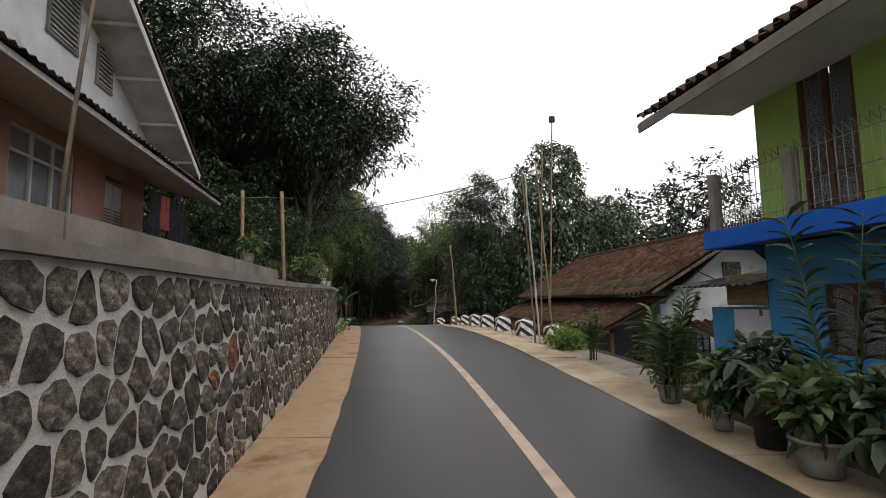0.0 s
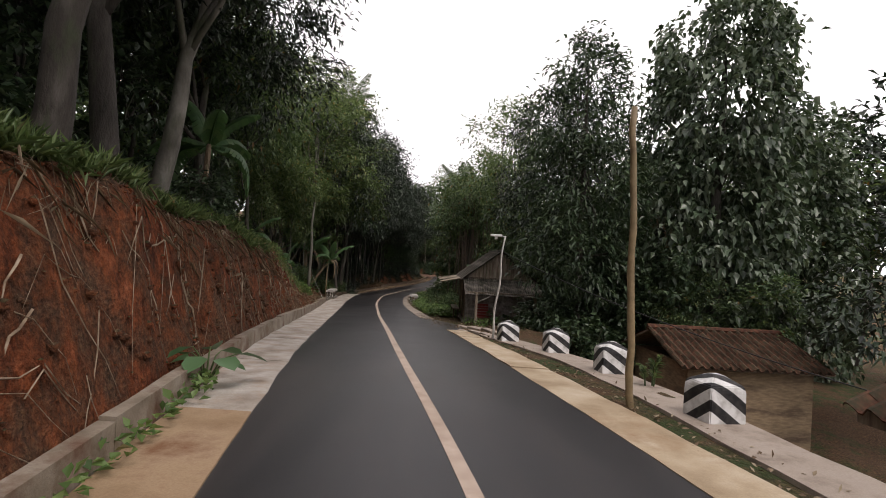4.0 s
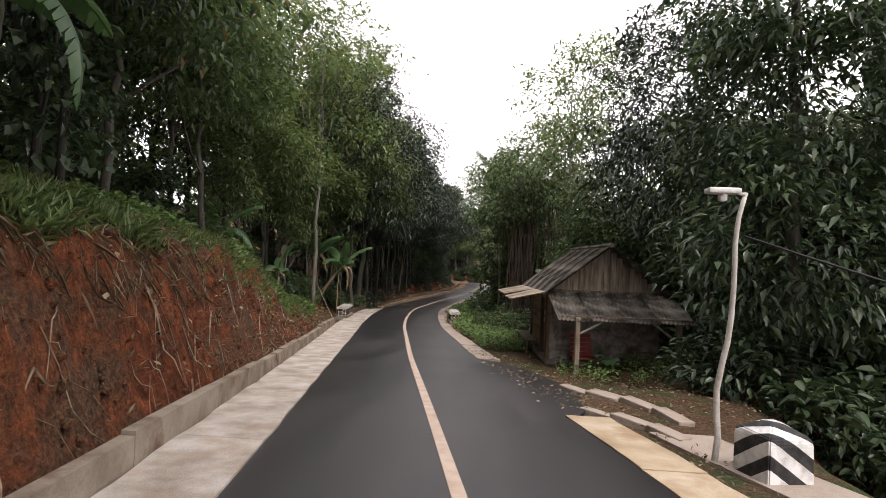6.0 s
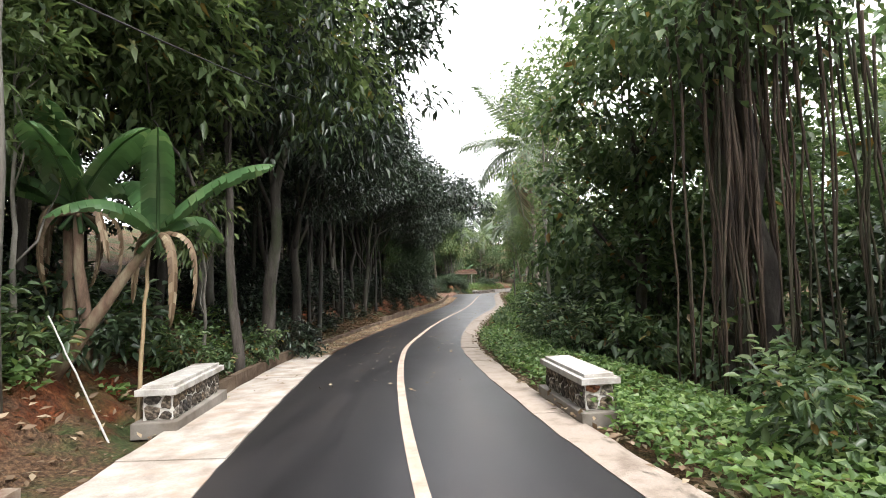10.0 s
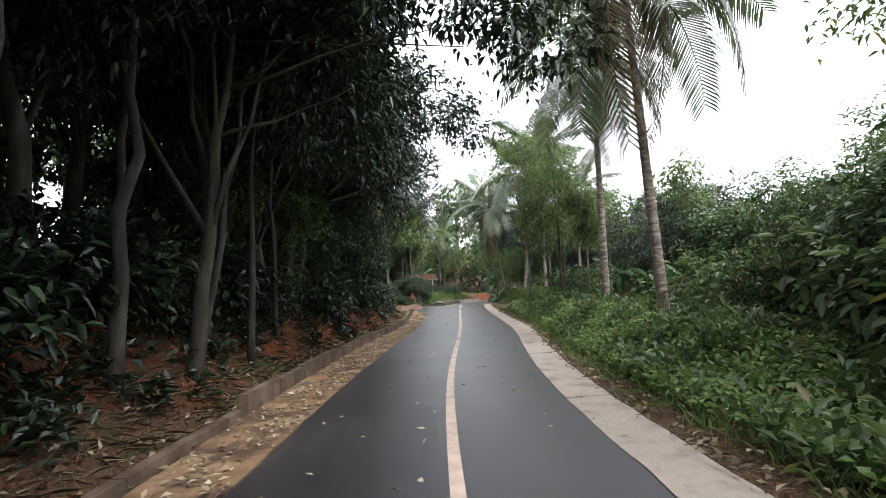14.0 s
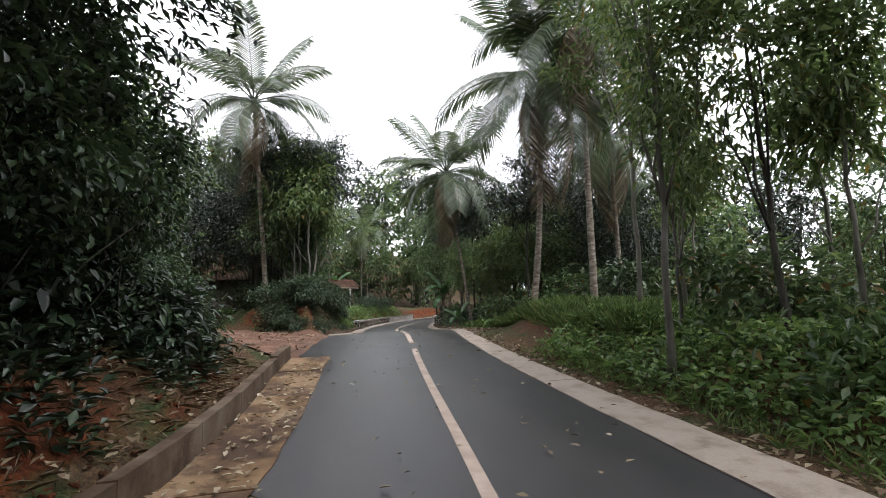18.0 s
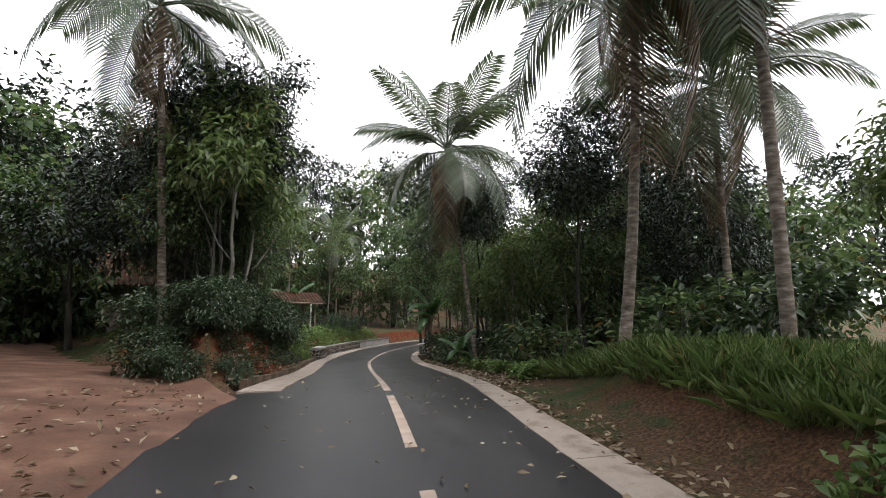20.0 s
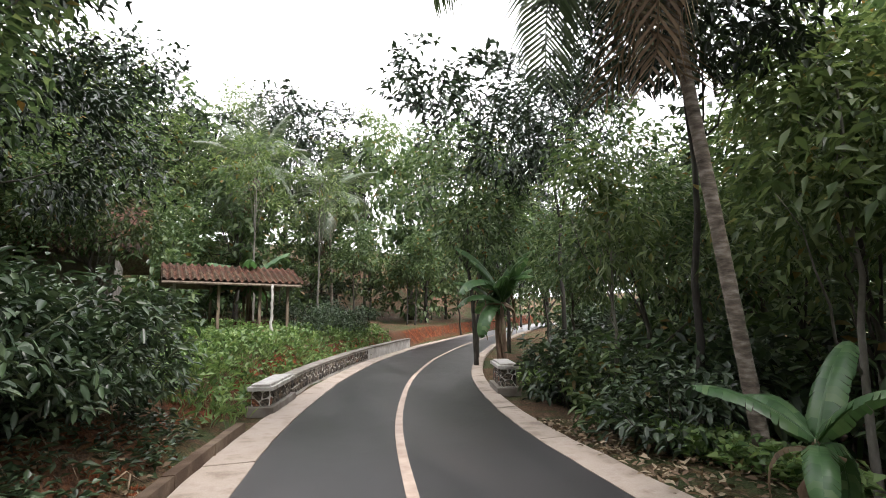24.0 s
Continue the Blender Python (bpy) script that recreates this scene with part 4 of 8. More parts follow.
TILE = surface("clay tile", [(0.045, 0.027, 0.021), (0.12, 0.055, 0.037), (0.22, 0.10, 0.062)], 12, 40, 0.85, 0.6, 0.008, (0.05, 0.055, 0.035), vary=0.6, stain_scale=2.5, spec=0.12)
SHEET = surface("fibre cement sheet", [(0.075, 0.066, 0.058), (0.16, 0.142, 0.122), (0.29, 0.26, 0.22)], 2.5, 40, 0.9, 0.5, 0.008, (0.035, 0.034, 0.024), vary=0.4, spec=0.15, stain_scale=1.6, edge=(0.46, 0.6))
SHEET_PALE = surface("pale fibre sheet", [(0.34, 0.29, 0.22), (0.50, 0.44, 0.35)], 2, 40, 0.9, 0.4, 0.006, (0.20, 0.15, 0.10), vary=0.25)
STEEL = surface("galvanised wire", [(0.14, 0.14, 0.13), (0.26, 0.26, 0.25)], 5, 40, 0.5, 0.2, 0.002, (0.16, 0.09, 0.05), metal=0.7)
BLACK = surface("black cable", [(0.008, 0.008, 0.009), (0.016, 0.016, 0.017)], 5, 40, 0.6, 0.1, 0.002)
WHITE_PIPE = surface("whitewashed pole", [(0.38, 0.36, 0.33), (0.60, 0.58, 0.54)], 5, 40, 0.7, 0.3, 0.003, (0.22, 0.19, 0.15), stain_scale=2.0)
LAMP_WHITE = surface("white lamp shell", [(0.62, 0.62, 0.60), (0.72, 0.72, 0.70)], 5, 40, 0.4, 0.1, 0.002)
POT_GREY = surface("cement pot", [(0.25, 0.24, 0.22), (0.42, 0.41, 0.38)], 4, 40, 0.9, 0.4, 0.006, (0.13, 0.14, 0.09), vary=0.3)
POT_DARK = surface("dark plastic pot", [(0.015, 0.015, 0.015), (0.03, 0.028, 0.026)], 4, 40, 0.55, 0.2, 0.003, (0.09, 0.06, 0.04))
RED_PAINT = surface("faded red paint", [(0.22, 0.03, 0.025), (0.34, 0.06, 0.045)], 4, 40, 0.6, 0.3, 0.003, (0.10, 0.05, 0.04))
CLOTH = surface("dark cloth", [(0.012, 0.012, 0.015), (0.035, 0.03, 0.035)], 6, 80, 0.95, 0.4, 0.004)
DIRT = surface("trodden red dirt", [(0.08, 0.038, 0.023), (0.155, 0.078, 0.048), (0.24, 0.14, 0.095)], 1.2, 30, 0.95, 0.7, 0.02, (0.09, 0.05, 0.035))
PAPER = surface("torn paper", [(0.45, 0.43, 0.40), (0.6, 0.58, 0.54)], 6, 50, 0.9, 0.2, 0.002, (0.2, 0.17, 0.14))


def glass_matter():
    m, nt, b = shader("window glass", 0.05, 0, 0.5)
    b.inputs["Base Color"].default_value = (0.82, 0.86, 0.88, 1)
    b.inputs["Transmission Weight"].default_value = 0.92
    return m


def stripe_matter():
    """Black and white chevrons painted on the marker posts."""
    m, nt, b = shader("striped paint", 0.7, 0, 0.4)
    sep = nt.nodes.new("ShaderNodeSeparateXYZ")
    nt.links.new(coords(nt), sep.inputs[0])
    total, away = nt.nodes.new("ShaderNodeMath"), nt.nodes.new("ShaderNodeMath")
    flank = nt.nodes.new("ShaderNodeMath")
    nt.links.new(sep.outputs[0], flank.inputs[0]), nt.links.new(sep.outputs[1], flank.inputs[1])
    away.operation = "MULTIPLY_ADD"
    nt.links.new(flank.outputs[0], away.inputs[0])
    away.inputs[1].default_value, away.inputs[2].default_value = 0.72, 0.34
    nt.links.new(away.outputs[0], total.inputs[0]), nt.links.new(sep.outputs[2], total.inputs[1])
    wob = nt.nodes.new("ShaderNodeMath")
    wob.operation = "MULTIPLY_ADD"
    nt.links.new(noise_of(nt, coords(nt), 6, 3), wob.inputs[0])
    wob.inputs[1].default_value = 0.012
    nt.links.new(total.outputs[0], wob.inputs[2])
    band = calc(nt, "FRACT", nt.nodes.new("ShaderNodeMath").outputs[0])
    mul = band.node.inputs[0].links[0].from_node
    mul.operation = "MULTIPLY"
    mul.inputs[1].default_value = 3.6
    off = nt.nodes.new("ShaderNodeMath")
    off.inputs[1].default_value = 0.32
    nt.links.new(wob.outputs[0], off.inputs[0])
    nt.links.new(off.outputs[0], mul.inputs[0])
    pick = ramp(nt, band, [(0.47, (0, 0, 0)), (0.5, (1, 1, 1))])
    white = ramp(nt, noise_of(nt, coords(nt), 7, 5), [(0.35, (0.42, 0.41, 0.39)), (0.6, (0.72, 0.72, 0.71))])
    black = ramp(nt, noise_of(nt, coords(nt), 9, 5), [(0.4, (0.012, 0.012, 0.014)), (0.7, (0.05, 0.048, 0.045))])
    nt.links.new(blend(nt, pick, black, white), b.inputs["Base Color"])
    bump(nt, b, noise_of(nt, coords(nt), 30, 3), 0.4, 0.004)
    return m


GLASS, STRIPES = glass_matter(), stripe_matter()


# ---- stone work ----
def clipped(poly, m, n):
    """The part of a polygon on the near side of the line through m with normal n."""
    out = []
    for a, b in zip(poly, poly[1:] + poly[:1]):
        da, db = (a[0] - m[0]) * n[0] + (a[1] - m[1]) * n[1], (b[0] - m[0]) * n[0] + (b[1] - m[1]) * n[1]
        if da <= 0:
            out.append(a)
        if da * db < 0:
            q = da / (da - db)
            out.append((a[0] + (b[0] - a[0]) * q, a[1] + (b[1] - a[1]) * q))
    return out


def stone_cells(width, height, cell, rng):
    """Random rubble: uneven polygons that fill a rectangle."""
    cols, rows = max(1, round(width / cell)), max(1, round(height / cell))
    seeds = [((c + 0.5 + (0.25 if q % 2 else -0.25) + rng.uniform(-0.42, 0.42)) * width / cols, (q + 0.5 + rng.uniform(-0.42, 0.42)) * height / rows) for c in range(cols) for q in range(rows)]
    for p in seeds:
        poly = [(max(0, p[0] - cell), 0), (min(width, p[0] + cell), 0), (min(width, p[0] + cell), height), (max(0, p[0] - cell), height)]
        for o in seeds:
            if o is not p and abs(o[0] - p[0]) < 2.4 * cell and abs(o[1] - p[1]) < 2.4 * cell:
                d = (o[0] - p[0], o[1] - p[1])
                poly = clipped(poly, ((p[0] + o[0]) / 2, (p[1] + o[1]) / 2), d)
        if len(poly) > 2:
            yield poly


def bedded(poly, rng, joint=0.017, proud=0.017):
    """One rough stone with worn corners: across is y, up is z, it bulges towards +x."""
    cx, cy = sum(p[0] for p in poly) / len(poly), sum(p[1] for p in poly) / len(poly)
    ring = []
    for i, p in enumerate(poly):
        for o in (poly[i - 1], poly[(i + 1) % len(poly)]):
            w = rng.uniform(0.14, 0.32)
            ring.append((p[0] * (1 - w) + o[0] * w - cx, p[1] * (1 - w) + o[1] * w - cy))
    jag = [rng.uniform(0.86, 1.07) for _ in ring]
    ring = [(a * q, b * q) for (a, b), q in zip(ring, jag)]
    k, verts, faces = len(ring), [], []
    size = max(0.03, sum(math.hypot(*q) for q in ring) / k)
    out = proud * rng.uniform(0.6, 1.3)
    for dep, sc in ((-0.02, 1 - joint / size), (out * 0.7, 1 - joint * 1.25 / size), (out, 0.78)):
        verts += [(dep + rng.normal(0, 0.004), a * sc + rng.normal(0, 0.004), b * sc + rng.normal(0, 0.004)) for a, b in ring]
    for j in range(2):
        faces += [(j * k + i, j * k + (i + 1) % k, (j + 1) * k + (i + 1) % k, (j + 1) * k + i) for i in range(k)]
    verts.append((out * rng.uniform(0.9, 1.2), rng.normal(0, 0.02), rng.normal(0, 0.02)))
    faces += [(2 * k + i, 2 * k + (i + 1) % k, 3 * k) for i in range(k)]
    return mesh_of("stone", verts, faces, STONE), cx, cy


def stone_face(parent, y0, y1, z0, z1, face, cell):
    """Stones bedded in one face of a wall that looks along +x: face(y) is its plane."""
    rng = np.random.default_rng(int(abs(y0) * 10) + 3)
    tall = max(z1(y) - z0(y) for y in (y0, (y0 + y1) / 2, y1))
    for poly in stone_cells(y1 - y0, tall, cell, rng):
        def at(u, v):
            y = y0 + u
            return u, z1(y) - (tall - v)
        poly = [at(*p) for p in poly]
        if sum(p[1] for p in poly) / len(poly) < z0(y0 + poly[0][0]) + 0.02:
            continue
        me, u, z = bedded(poly, rng)
        y = y0 + u
        slope = (face(y + 0.1) - face(y - 0.1)) / 0.2
        part("stone", me, parent=parent, m=pose(face(y), y, z, 0, 0, -math.degrees(math.atan(slope))))


def wall_body(name, y0, y1, xa, xb, za, zb, n, material, parent, label=""):
    verts, faces = [], []
    for i in range(n + 1):
        y = y0 + (y1 - y0) * i / n
        verts += [(xa(y), y, za(y)), (xa(y), y, zb(y)), (xb(y), y, zb(y)), (xb(y), y, za(y))]
    for i in range(n):
        a, b = 4 * i, 4 * i + 4
        faces += [(a + k, b + k, b + (k + 1) % 4, a + (k + 1) % 4) for k in range(4)]
    faces += [(0, 1, 2, 3), tuple(4 * n + k for k in (3, 2, 1, 0))]
    return part(name, mesh_of(name, verts, faces, material), parent=parent, label=label)


def retaining_wall():
    root = thing("retaining_wall", (0, 0, 0), "grey river-stone retaining wall with pale mortar joints and cement cap", "wall", kind="structure")
    face = lambda y: left_out(y) - 0.02
    wall_body("core", -6, WALL_END, lambda y: left_out(y) - 0.42, face, lambda y: road_z(y) - 0.3, lambda y: wall_top(y) - 0.075, 46, MORTAR, root)
    wall_body("cap", -6, WALL_END + 0.04, lambda y: left_out(y) - 0.46, lambda y: left_out(y) + 0.03, lambda y: wall_top(y) - 0.073, lambda y: wall_top(y) + 0.01 * noise.noise((y * 2, 1, 1)), 60, CEMENT, root, "weathered cement cap")
    stone_face(root, 1.4, WALL_END, lambda y: road_z(y) + 0.0, lambda y: wall_top(y) - 0.085, face, 0.235)
    return root


def parapet_wall():
    root = thing("parapet", (0, 0, 0), "low grey cement parapet on the terrace edge", "wall", kind="structure")
    for y0, y1 in ((-6, 2.6), (2.62, 5.4), (5.42, 7.6)):
        wall_body("panel", y0, y1, lambda y: left_out(y) - 0.44, lambda y: left_out(y) - 0.30, lambda y: wall_top(y) - 0.03, lambda y: 2.09 + 0.008 * noise.noise((1, y * 3, 4)), 8, CEMENT, root)


retaining_wall()
parapet_wall()


def bridge_parapet(y0, y1, side, label, height=0.75, off=0.0):
    """A stubby stone parapet with a plinth and a stepped white cap."""
    f = right_out if side > 0 else left_out
    ym = (y0 + y1) / 2
    slope = (f(ym + 0.5) - f(ym - 0.5))
    root = thing("bridge_parapet", (f(ym) + side * (0.24 + off), ym, road_z(ym) - 0.05), label, "parapet", "bridge parapets", turn=-math.degrees(math.atan(slope)))
    ln = y1 - y0
    part("plinth", box(0.56, ln + 0.24, 0.2, 0.015), CEMENT, root)
    part("core", box(0.36, ln, height - 0.2 - 0.12, 0.01, (0, 0, 0.2)), MORTAR, root)
    part("cap", box(0.5, ln + 0.16, 0.08, 0.008, (0, 0, height - 0.12)), WHITE_PIPE, root, "whitewashed stepped cap")
    part("cap_step", box(0.38, ln + 0.04, 0.045, 0.006, (0, 0, height - 0.04)), WHITE_PIPE, root)
    rng = np.random.default_rng(int(ym))
    for turn, off, width in ((0, (0.18, -ln / 2), ln), (180, (-0.18, ln / 2), ln), (-90, (-0.18, -ln / 2), 0.36), (90, (0.18, ln / 2), 0.36)):
        for poly in stone_cells(width, height - 0.32, 0.17, rng):
            me, u, z = bedded(poly, rng, 0.008, 0.014)
            part("stone", me, parent=root, m=pose(off[0], off[1], 0.2, 0, 0, turn) @ pose(0, u, z))
    return root


bridge_parapet(50.0, 51.5, 1, "stone bridge parapet with cement plinth and whitewashed stepped cap", 0.64)
bridge_parapet(50.2, 51.9, -1, "stone bridge parapet with whitewashed cap beside the drain", 0.64, -0.12)
bridge_parapet(115.1, 116.3, 1, "mossy stone bridge parapet at the bend")
bridge_parapet(114.7, 116.4, -1, "stone culvert parapet with open pilasters and cement cap", 0.62)


def field_wall():
    root = thing("field_wall", (0, 0, 0), "low mossy stone wall along the field", "wall", kind="structure")
    wall_body("core", 116.8, 133, lambda y: left_out(y) - 0.5, lambda y: left_out(y) - 0.2, lambda y: road_z(y) - 0.3, lambda y: road_z(y) + 0.42, 26, MORTAR, root)
    wall_body("cap", 116.8, 133, lambda y: left_out(y) - 0.54, lambda y: left_out(y) - 0.16, lambda y: road_z(y) + 0.421, lambda y: road_z(y) + 0.48, 26, CEMENT, root)
    stone_face(root, 116.9, 126, lambda y: road_z(y), lambda y: road_z(y) + 0.41, lambda y: left_out(y) - 0.2, 0.24)


field_wall()


def dirt_track():
    """The dirt track that leaves the road and climbs behind the bushes."""
    verts, faces = [], []
    n = 40
    for i in range(n + 1):
        t = i / n
        u = t * 20
        for k in range(9):
            q = k / 8
            y = 93.3 + 1.5 * (u - 1) + q * 6.2
            x = left_out(y) - u + 0.35 * (1 - t)
            z = max(ground_z(x, y) + 0.06, road_z(y) - 0.03 + 0.02 * min(u, 2))
            verts.append((x, y, z + 0.015 * noise.noise((x * 2, y * 2, 0))))
    for i in range(n):
        for k in range(8):
            a = i * 9 + k
            faces.append((a, a + 1, a + 10, a + 9))
    tagged(part("dirt_track", mesh_of("dirt_track", verts, faces, DIRT, True)), "trodden reddish dirt track leaving the asphalt road", "road", kind="structure")


dirt_track()


# ---- marker posts ----
def marker_post():
    root = thing("marker_post", (0, 0, 0), "squat concrete road marker painted with black and white chevrons", "bollard", "marker posts")
    bm = bmesh.new()
    w = 0.235
    rings = [(w * 1.02, 0.0), (w, 0.44), (w * 0.93, 0.5), (w * 0.25, 0.6)]
    vs = [[bm.verts.new((sx * r, sy * r, z)) for sx, sy in ((-1, -1), (1, -1), (1, 1), (-1, 1))] for r, z in rings]
    for a, b in zip(vs, vs[1:]):
        for k in range(4):
            bm.faces.new((a[k], a[(k + 1) % 4], b[(k + 1) % 4], b[k]))
    bm.faces.new(vs[-1]), bm.faces.new(vs[0][::-1])
    bmesh.ops.bevel(bm, geom=[e for e in bm.edges], offset=0.012, segments=2, affect="EDGES")
    part("block", bm, STRIPES, root)
    part("footing", box(0.56, 0.56, 0.3, 0.02, (0, 0, -0.29)), CEMENT, root)
    return root


first = marker_post()
POSTS = [(-60, 0.55), (13.0, 0.55), (18, 0.55), (20.6, 0.72), (23.4, 1.0), (26.3, 1.24), (28.85, 1.22), (30.95, 0.72), (34, 0.7)]
for k, y in enumerate((13.0, 15.55, 17.95, 20.6, 23.4, 26.3, 28.85, 30.95)):
    m = pose(right_out(y) + float(np.interp(y, *zip(*POSTS))), y, road_z(y) - 0.1, 0, 0, 8 + 5 * math.sin(k * 2.1))
    if k == 0:
        first.matrix_basis = m
    else:
        copy_thing(first, m)
tagged(wall_body("footing_wall", 7.4, 32.4, lambda y: right_out(y) + ridge(y, POSTS) - 0.45, lambda y: right_out(y) + ridge(y, POSTS) + 0.34, lambda y: road_z(y) - 1.6, lambda y: road_z(y) - 0.03 + 0.02 * noise.noise((1, y, 1)), 40, CONCRETE_GREY, None),
       "rough pale cement footing below the marker posts", "wall", kind="structure")


# ---- poles, lamp, wires ----
def pole(name, a, b, r, label, material, category="pole", knots=0, parts=()):
    root = thing(name, a, label, category)
    d = Vector(b) - Vector(a)
    n = 14
    rng = np.random.default_rng(int(abs(a[1]) * 100))
    pts = [d * (i / n) + Vector((rng.normal(0, r * 0.25), rng.normal(0, r * 0.25), 0)) * (1 if 0 < i < n else 0) for i in range(n + 1)]
    v, f = joined([tube(pts, [r * (1 - 0.25 * i / n) * (1.12 if knots and i % 2 else 1.0) for i in range(n + 1)], 8)])
    part("shaft", mesh_of("shaft", v, f, material, True), parent=root)
    return root, d


def gz(x, y): return ground_z(x, y) - 0.1


p, d = pole("box_pole", (3.45, 16.9, gz(3.45, 16.9)), (3.86, 17.2, 7.75), 0.026, "tall thin bamboo pole topped with a small dark box", BAMBOO, knots=1)
part("box", box(0.19, 0.12, 0.2, 0.01, (d.x, d.y, d.z)), BLACK, p)
p, d = pole("antenna_pole", (3.05, 16.2, gz(3.05, 16.2)), (3.35, 16.6, 6.6), 0.026, "leaning bamboo pole with a small television antenna", BAMBOO, knots=1)
v, f = joined([tube([d + Vector((-0.3, 0, 0)), d + Vector((0.35, 0.1, 0.05))], [0.008, 0.008], 5)] + [tube([d + Vector((x, -0.22, 0)), d + Vector((x, 0.22, 0))], [0.006, 0.006], 4) for x in (-0.25, -0.1, 0.05, 0.2, 0.3)])
part("antenna", mesh_of("antenna", v, f, STEEL), parent=p)
pole("thin_pole", (3.3, 15.6, gz(3.3, 15.6)), (3.0, 15.9, 6.0), 0.03, "thin bamboo pole beside the tiled house", BAMBOO, knots=1)
pole("cable_pole", (2.44, 13.05, road_z(13) - 0.3), (2.14, 12.94, 4.88), 0.028, "slim whitewashed pole carrying a black cable", WHITE_PIPE)
pole("dark_pole", (2.36, 13.3, road_z(13.3) - 0.3), (2.08, 12.98, 4.9), 0.026, "slim dark weathered pole beside the whitewashed one", WOOD)
pole("bamboo_pole", (0.62, 23.9, road_z(23.9) - 0.5), (0.35, 23.55, 4.2), 0.05, "bamboo pole standing behind the marker posts", BAMBOO, knots=1)
pole("bamboo_stake", (-10.0, 50.2, gz(-10.0, 50.2)), (-10.15, 50.8, 2.05), 0.028, "bamboo prop under a banana plant", BAMBOO, knots=1)
pole("bamboo_stake", (-9.95, 49.7, gz(-9.95, 49.7)), (-10.85, 49.85, 0.62), 0.013, "leaning stick beside the bridge parapet", WHITE_PIPE)


def street_lamp():
    base, top = Vector((-0.63, 31.35, road_z(31.4) - 0.3)), Vector((-0.42, 31.2, 2.9))
    root = thing("street_lamp", base, "thin crooked whitewashed street lamp pole with a small white lamp", "street lamp")
    d = top - base
    rng = np.random.default_rng(4)
    pts = [d * (i / 12) + Vector((0.03 * math.sin(i * 1.1), 0.02 * math.cos(i * 1.7), 0)) for i in range(13)]
    v, f = tube(pts, [0.036 - 0.001 * i for i in range(13)], 8)
    part("post", mesh_of("post", v, f, WHITE_PIPE, True), parent=root)
    v, f = tube([pts[-1] + Vector((0, 0, -0.03)), pts[-1] + Vector((-0.12, -0.02, 0.0)), pts[-1] + Vector((-0.2, -0.05, 0.0))], [0.018, 0.016, 0.015], 6)
    part("arm", mesh_of("arm", v, f, WHITE_PIPE, True), parent=root)
    lamp = part("lamp_head", box(0.32, 0.15, 0.06, 0.02, tuple(pts[-1] + Vector((-0.26, -0.06, -0.03)))), LAMP_WHITE, root, "white plastic lamp shell")
    part("bulb", box(0.08, 0.08, 0.09, 0.03, tuple(pts[-1] + Vector((-0.26, -0.06, -0.11)))), LAMP_WHITE, lamp)


street_lamp()


def wire(a, b, sag, label, r=0.012, name="cable"):
    pts = [Vector(a).lerp(Vector(b), i / 16) + Vector((0, 0, -sag * 4 * (i / 16) * (1 - i / 16))) for i in range(17)]
    v, f = tube(pts, [r] * 17, 5)
    tagged(part(name, mesh_of(name, v, f, BLACK, True)), label, "cable", "overhead cables")


wire((2.14, 12.94, 4.86), (-8.5, 22.0, 5.2), 0.25, "black cable crossing the road from the slim pole")
wire((2.14, 12.94, 4.84), (6.3, 10.9, 1.75), 0.15, "black cable slung from the pole to the tiled house")
wire((-0.42, 31.2, 2.45), (6.2, 26.0, 0.2), 0.25, "black cable from the street lamp to the tiled house")
for x in (-7.0, -6.0, -5.0):
    wire((x, -16, 13.3), (x - 0.2, 30, 13.3), 0.3, "thin overhead power line above the houses", 0.008)
wire((-6.5, 4.0, 8.2), (-8.4, 24, 8.8), 0.4, "black cable leaving the house roof for the trees", 0.014)
wire((-9.2, 46, 3.0), (-8.2, 70, 9.5), 0.5, "black cable hanging down from the trees", 0.01)


# ---- roofs ----
TILE_MESHES = []


def tile_mesh():
    """A pantile: a shallow S across, a lip at the lower end."""
    if not TILE_MESHES:
        verts, faces = [], []
        for j in range(2):
            for i in range(7):
                q = i / 6
                verts.append((q * 0.235, -0.30 * j, 0.052 * math.sin(q * 2 * math.pi) + 0.034 * j))
        for i in range(6):
            faces.append((i, i + 1, 8 + i, 7 + i))
        n = len(verts)
        verts += [(x, y, z - 0.022) for x, y, z in verts[7:14]]
        faces += [(7 + i, 8 + i, n + i + 1, n + i) for i in range(6)]
        TILE_MESHES.append(mesh_of("roof_tile", verts, faces, TILE))
    return TILE_MESHES[0]


def tiled_slope(parent, origin, along, down, cols, rows, keep=0, gauge=0.235, course=0.265):
    """Courses of tiles over a roof slope: origin at the upper corner, along the ridge, down the slope; the first `keep` lower courses are single tiles."""
    a, d = Vector(along).normalized(), Vector(down).normalized()
    n = a.cross(-d)
    if n.z < 0:
        n = -n
    me = tile_mesh()
    co = np.array([v.co[:] for v in me.vertices])
    fs = [tuple(p.vertices) for p in me.polygons]
    verts, faces = [], []
    base = Matrix((a, -d, n)).transposed().to_4x4()
    for r in range(rows):
        for c in range(cols):
            p = Vector(origin) + a * (c * gauge + random.uniform(-0.008, 0.008)) + d * (r * course + random.uniform(-0.012, 0.012)) + n * (0.02 + random.uniform(0, 0.012))
            m = Matrix.Translation(p) @ base @ pose(0, 0, 0, 6 + random.uniform(-2, 2), random.uniform(-1.5, 1.5), random.uniform(-1.2, 1.2))
            if r >= rows - keep:
                part("roof_tile", me, parent=parent, m=m)
            else:
                k = len(verts)
                verts += [m @ Vector(q) for q in co]
                faces += [tuple(i + k for i in f) for f in fs]
    if verts:
        ob = part("roof_tiles", mesh_of("roof_tiles", verts, faces, TILE_JOINED), parent=parent)
        tagged(ob, kind="stuff")


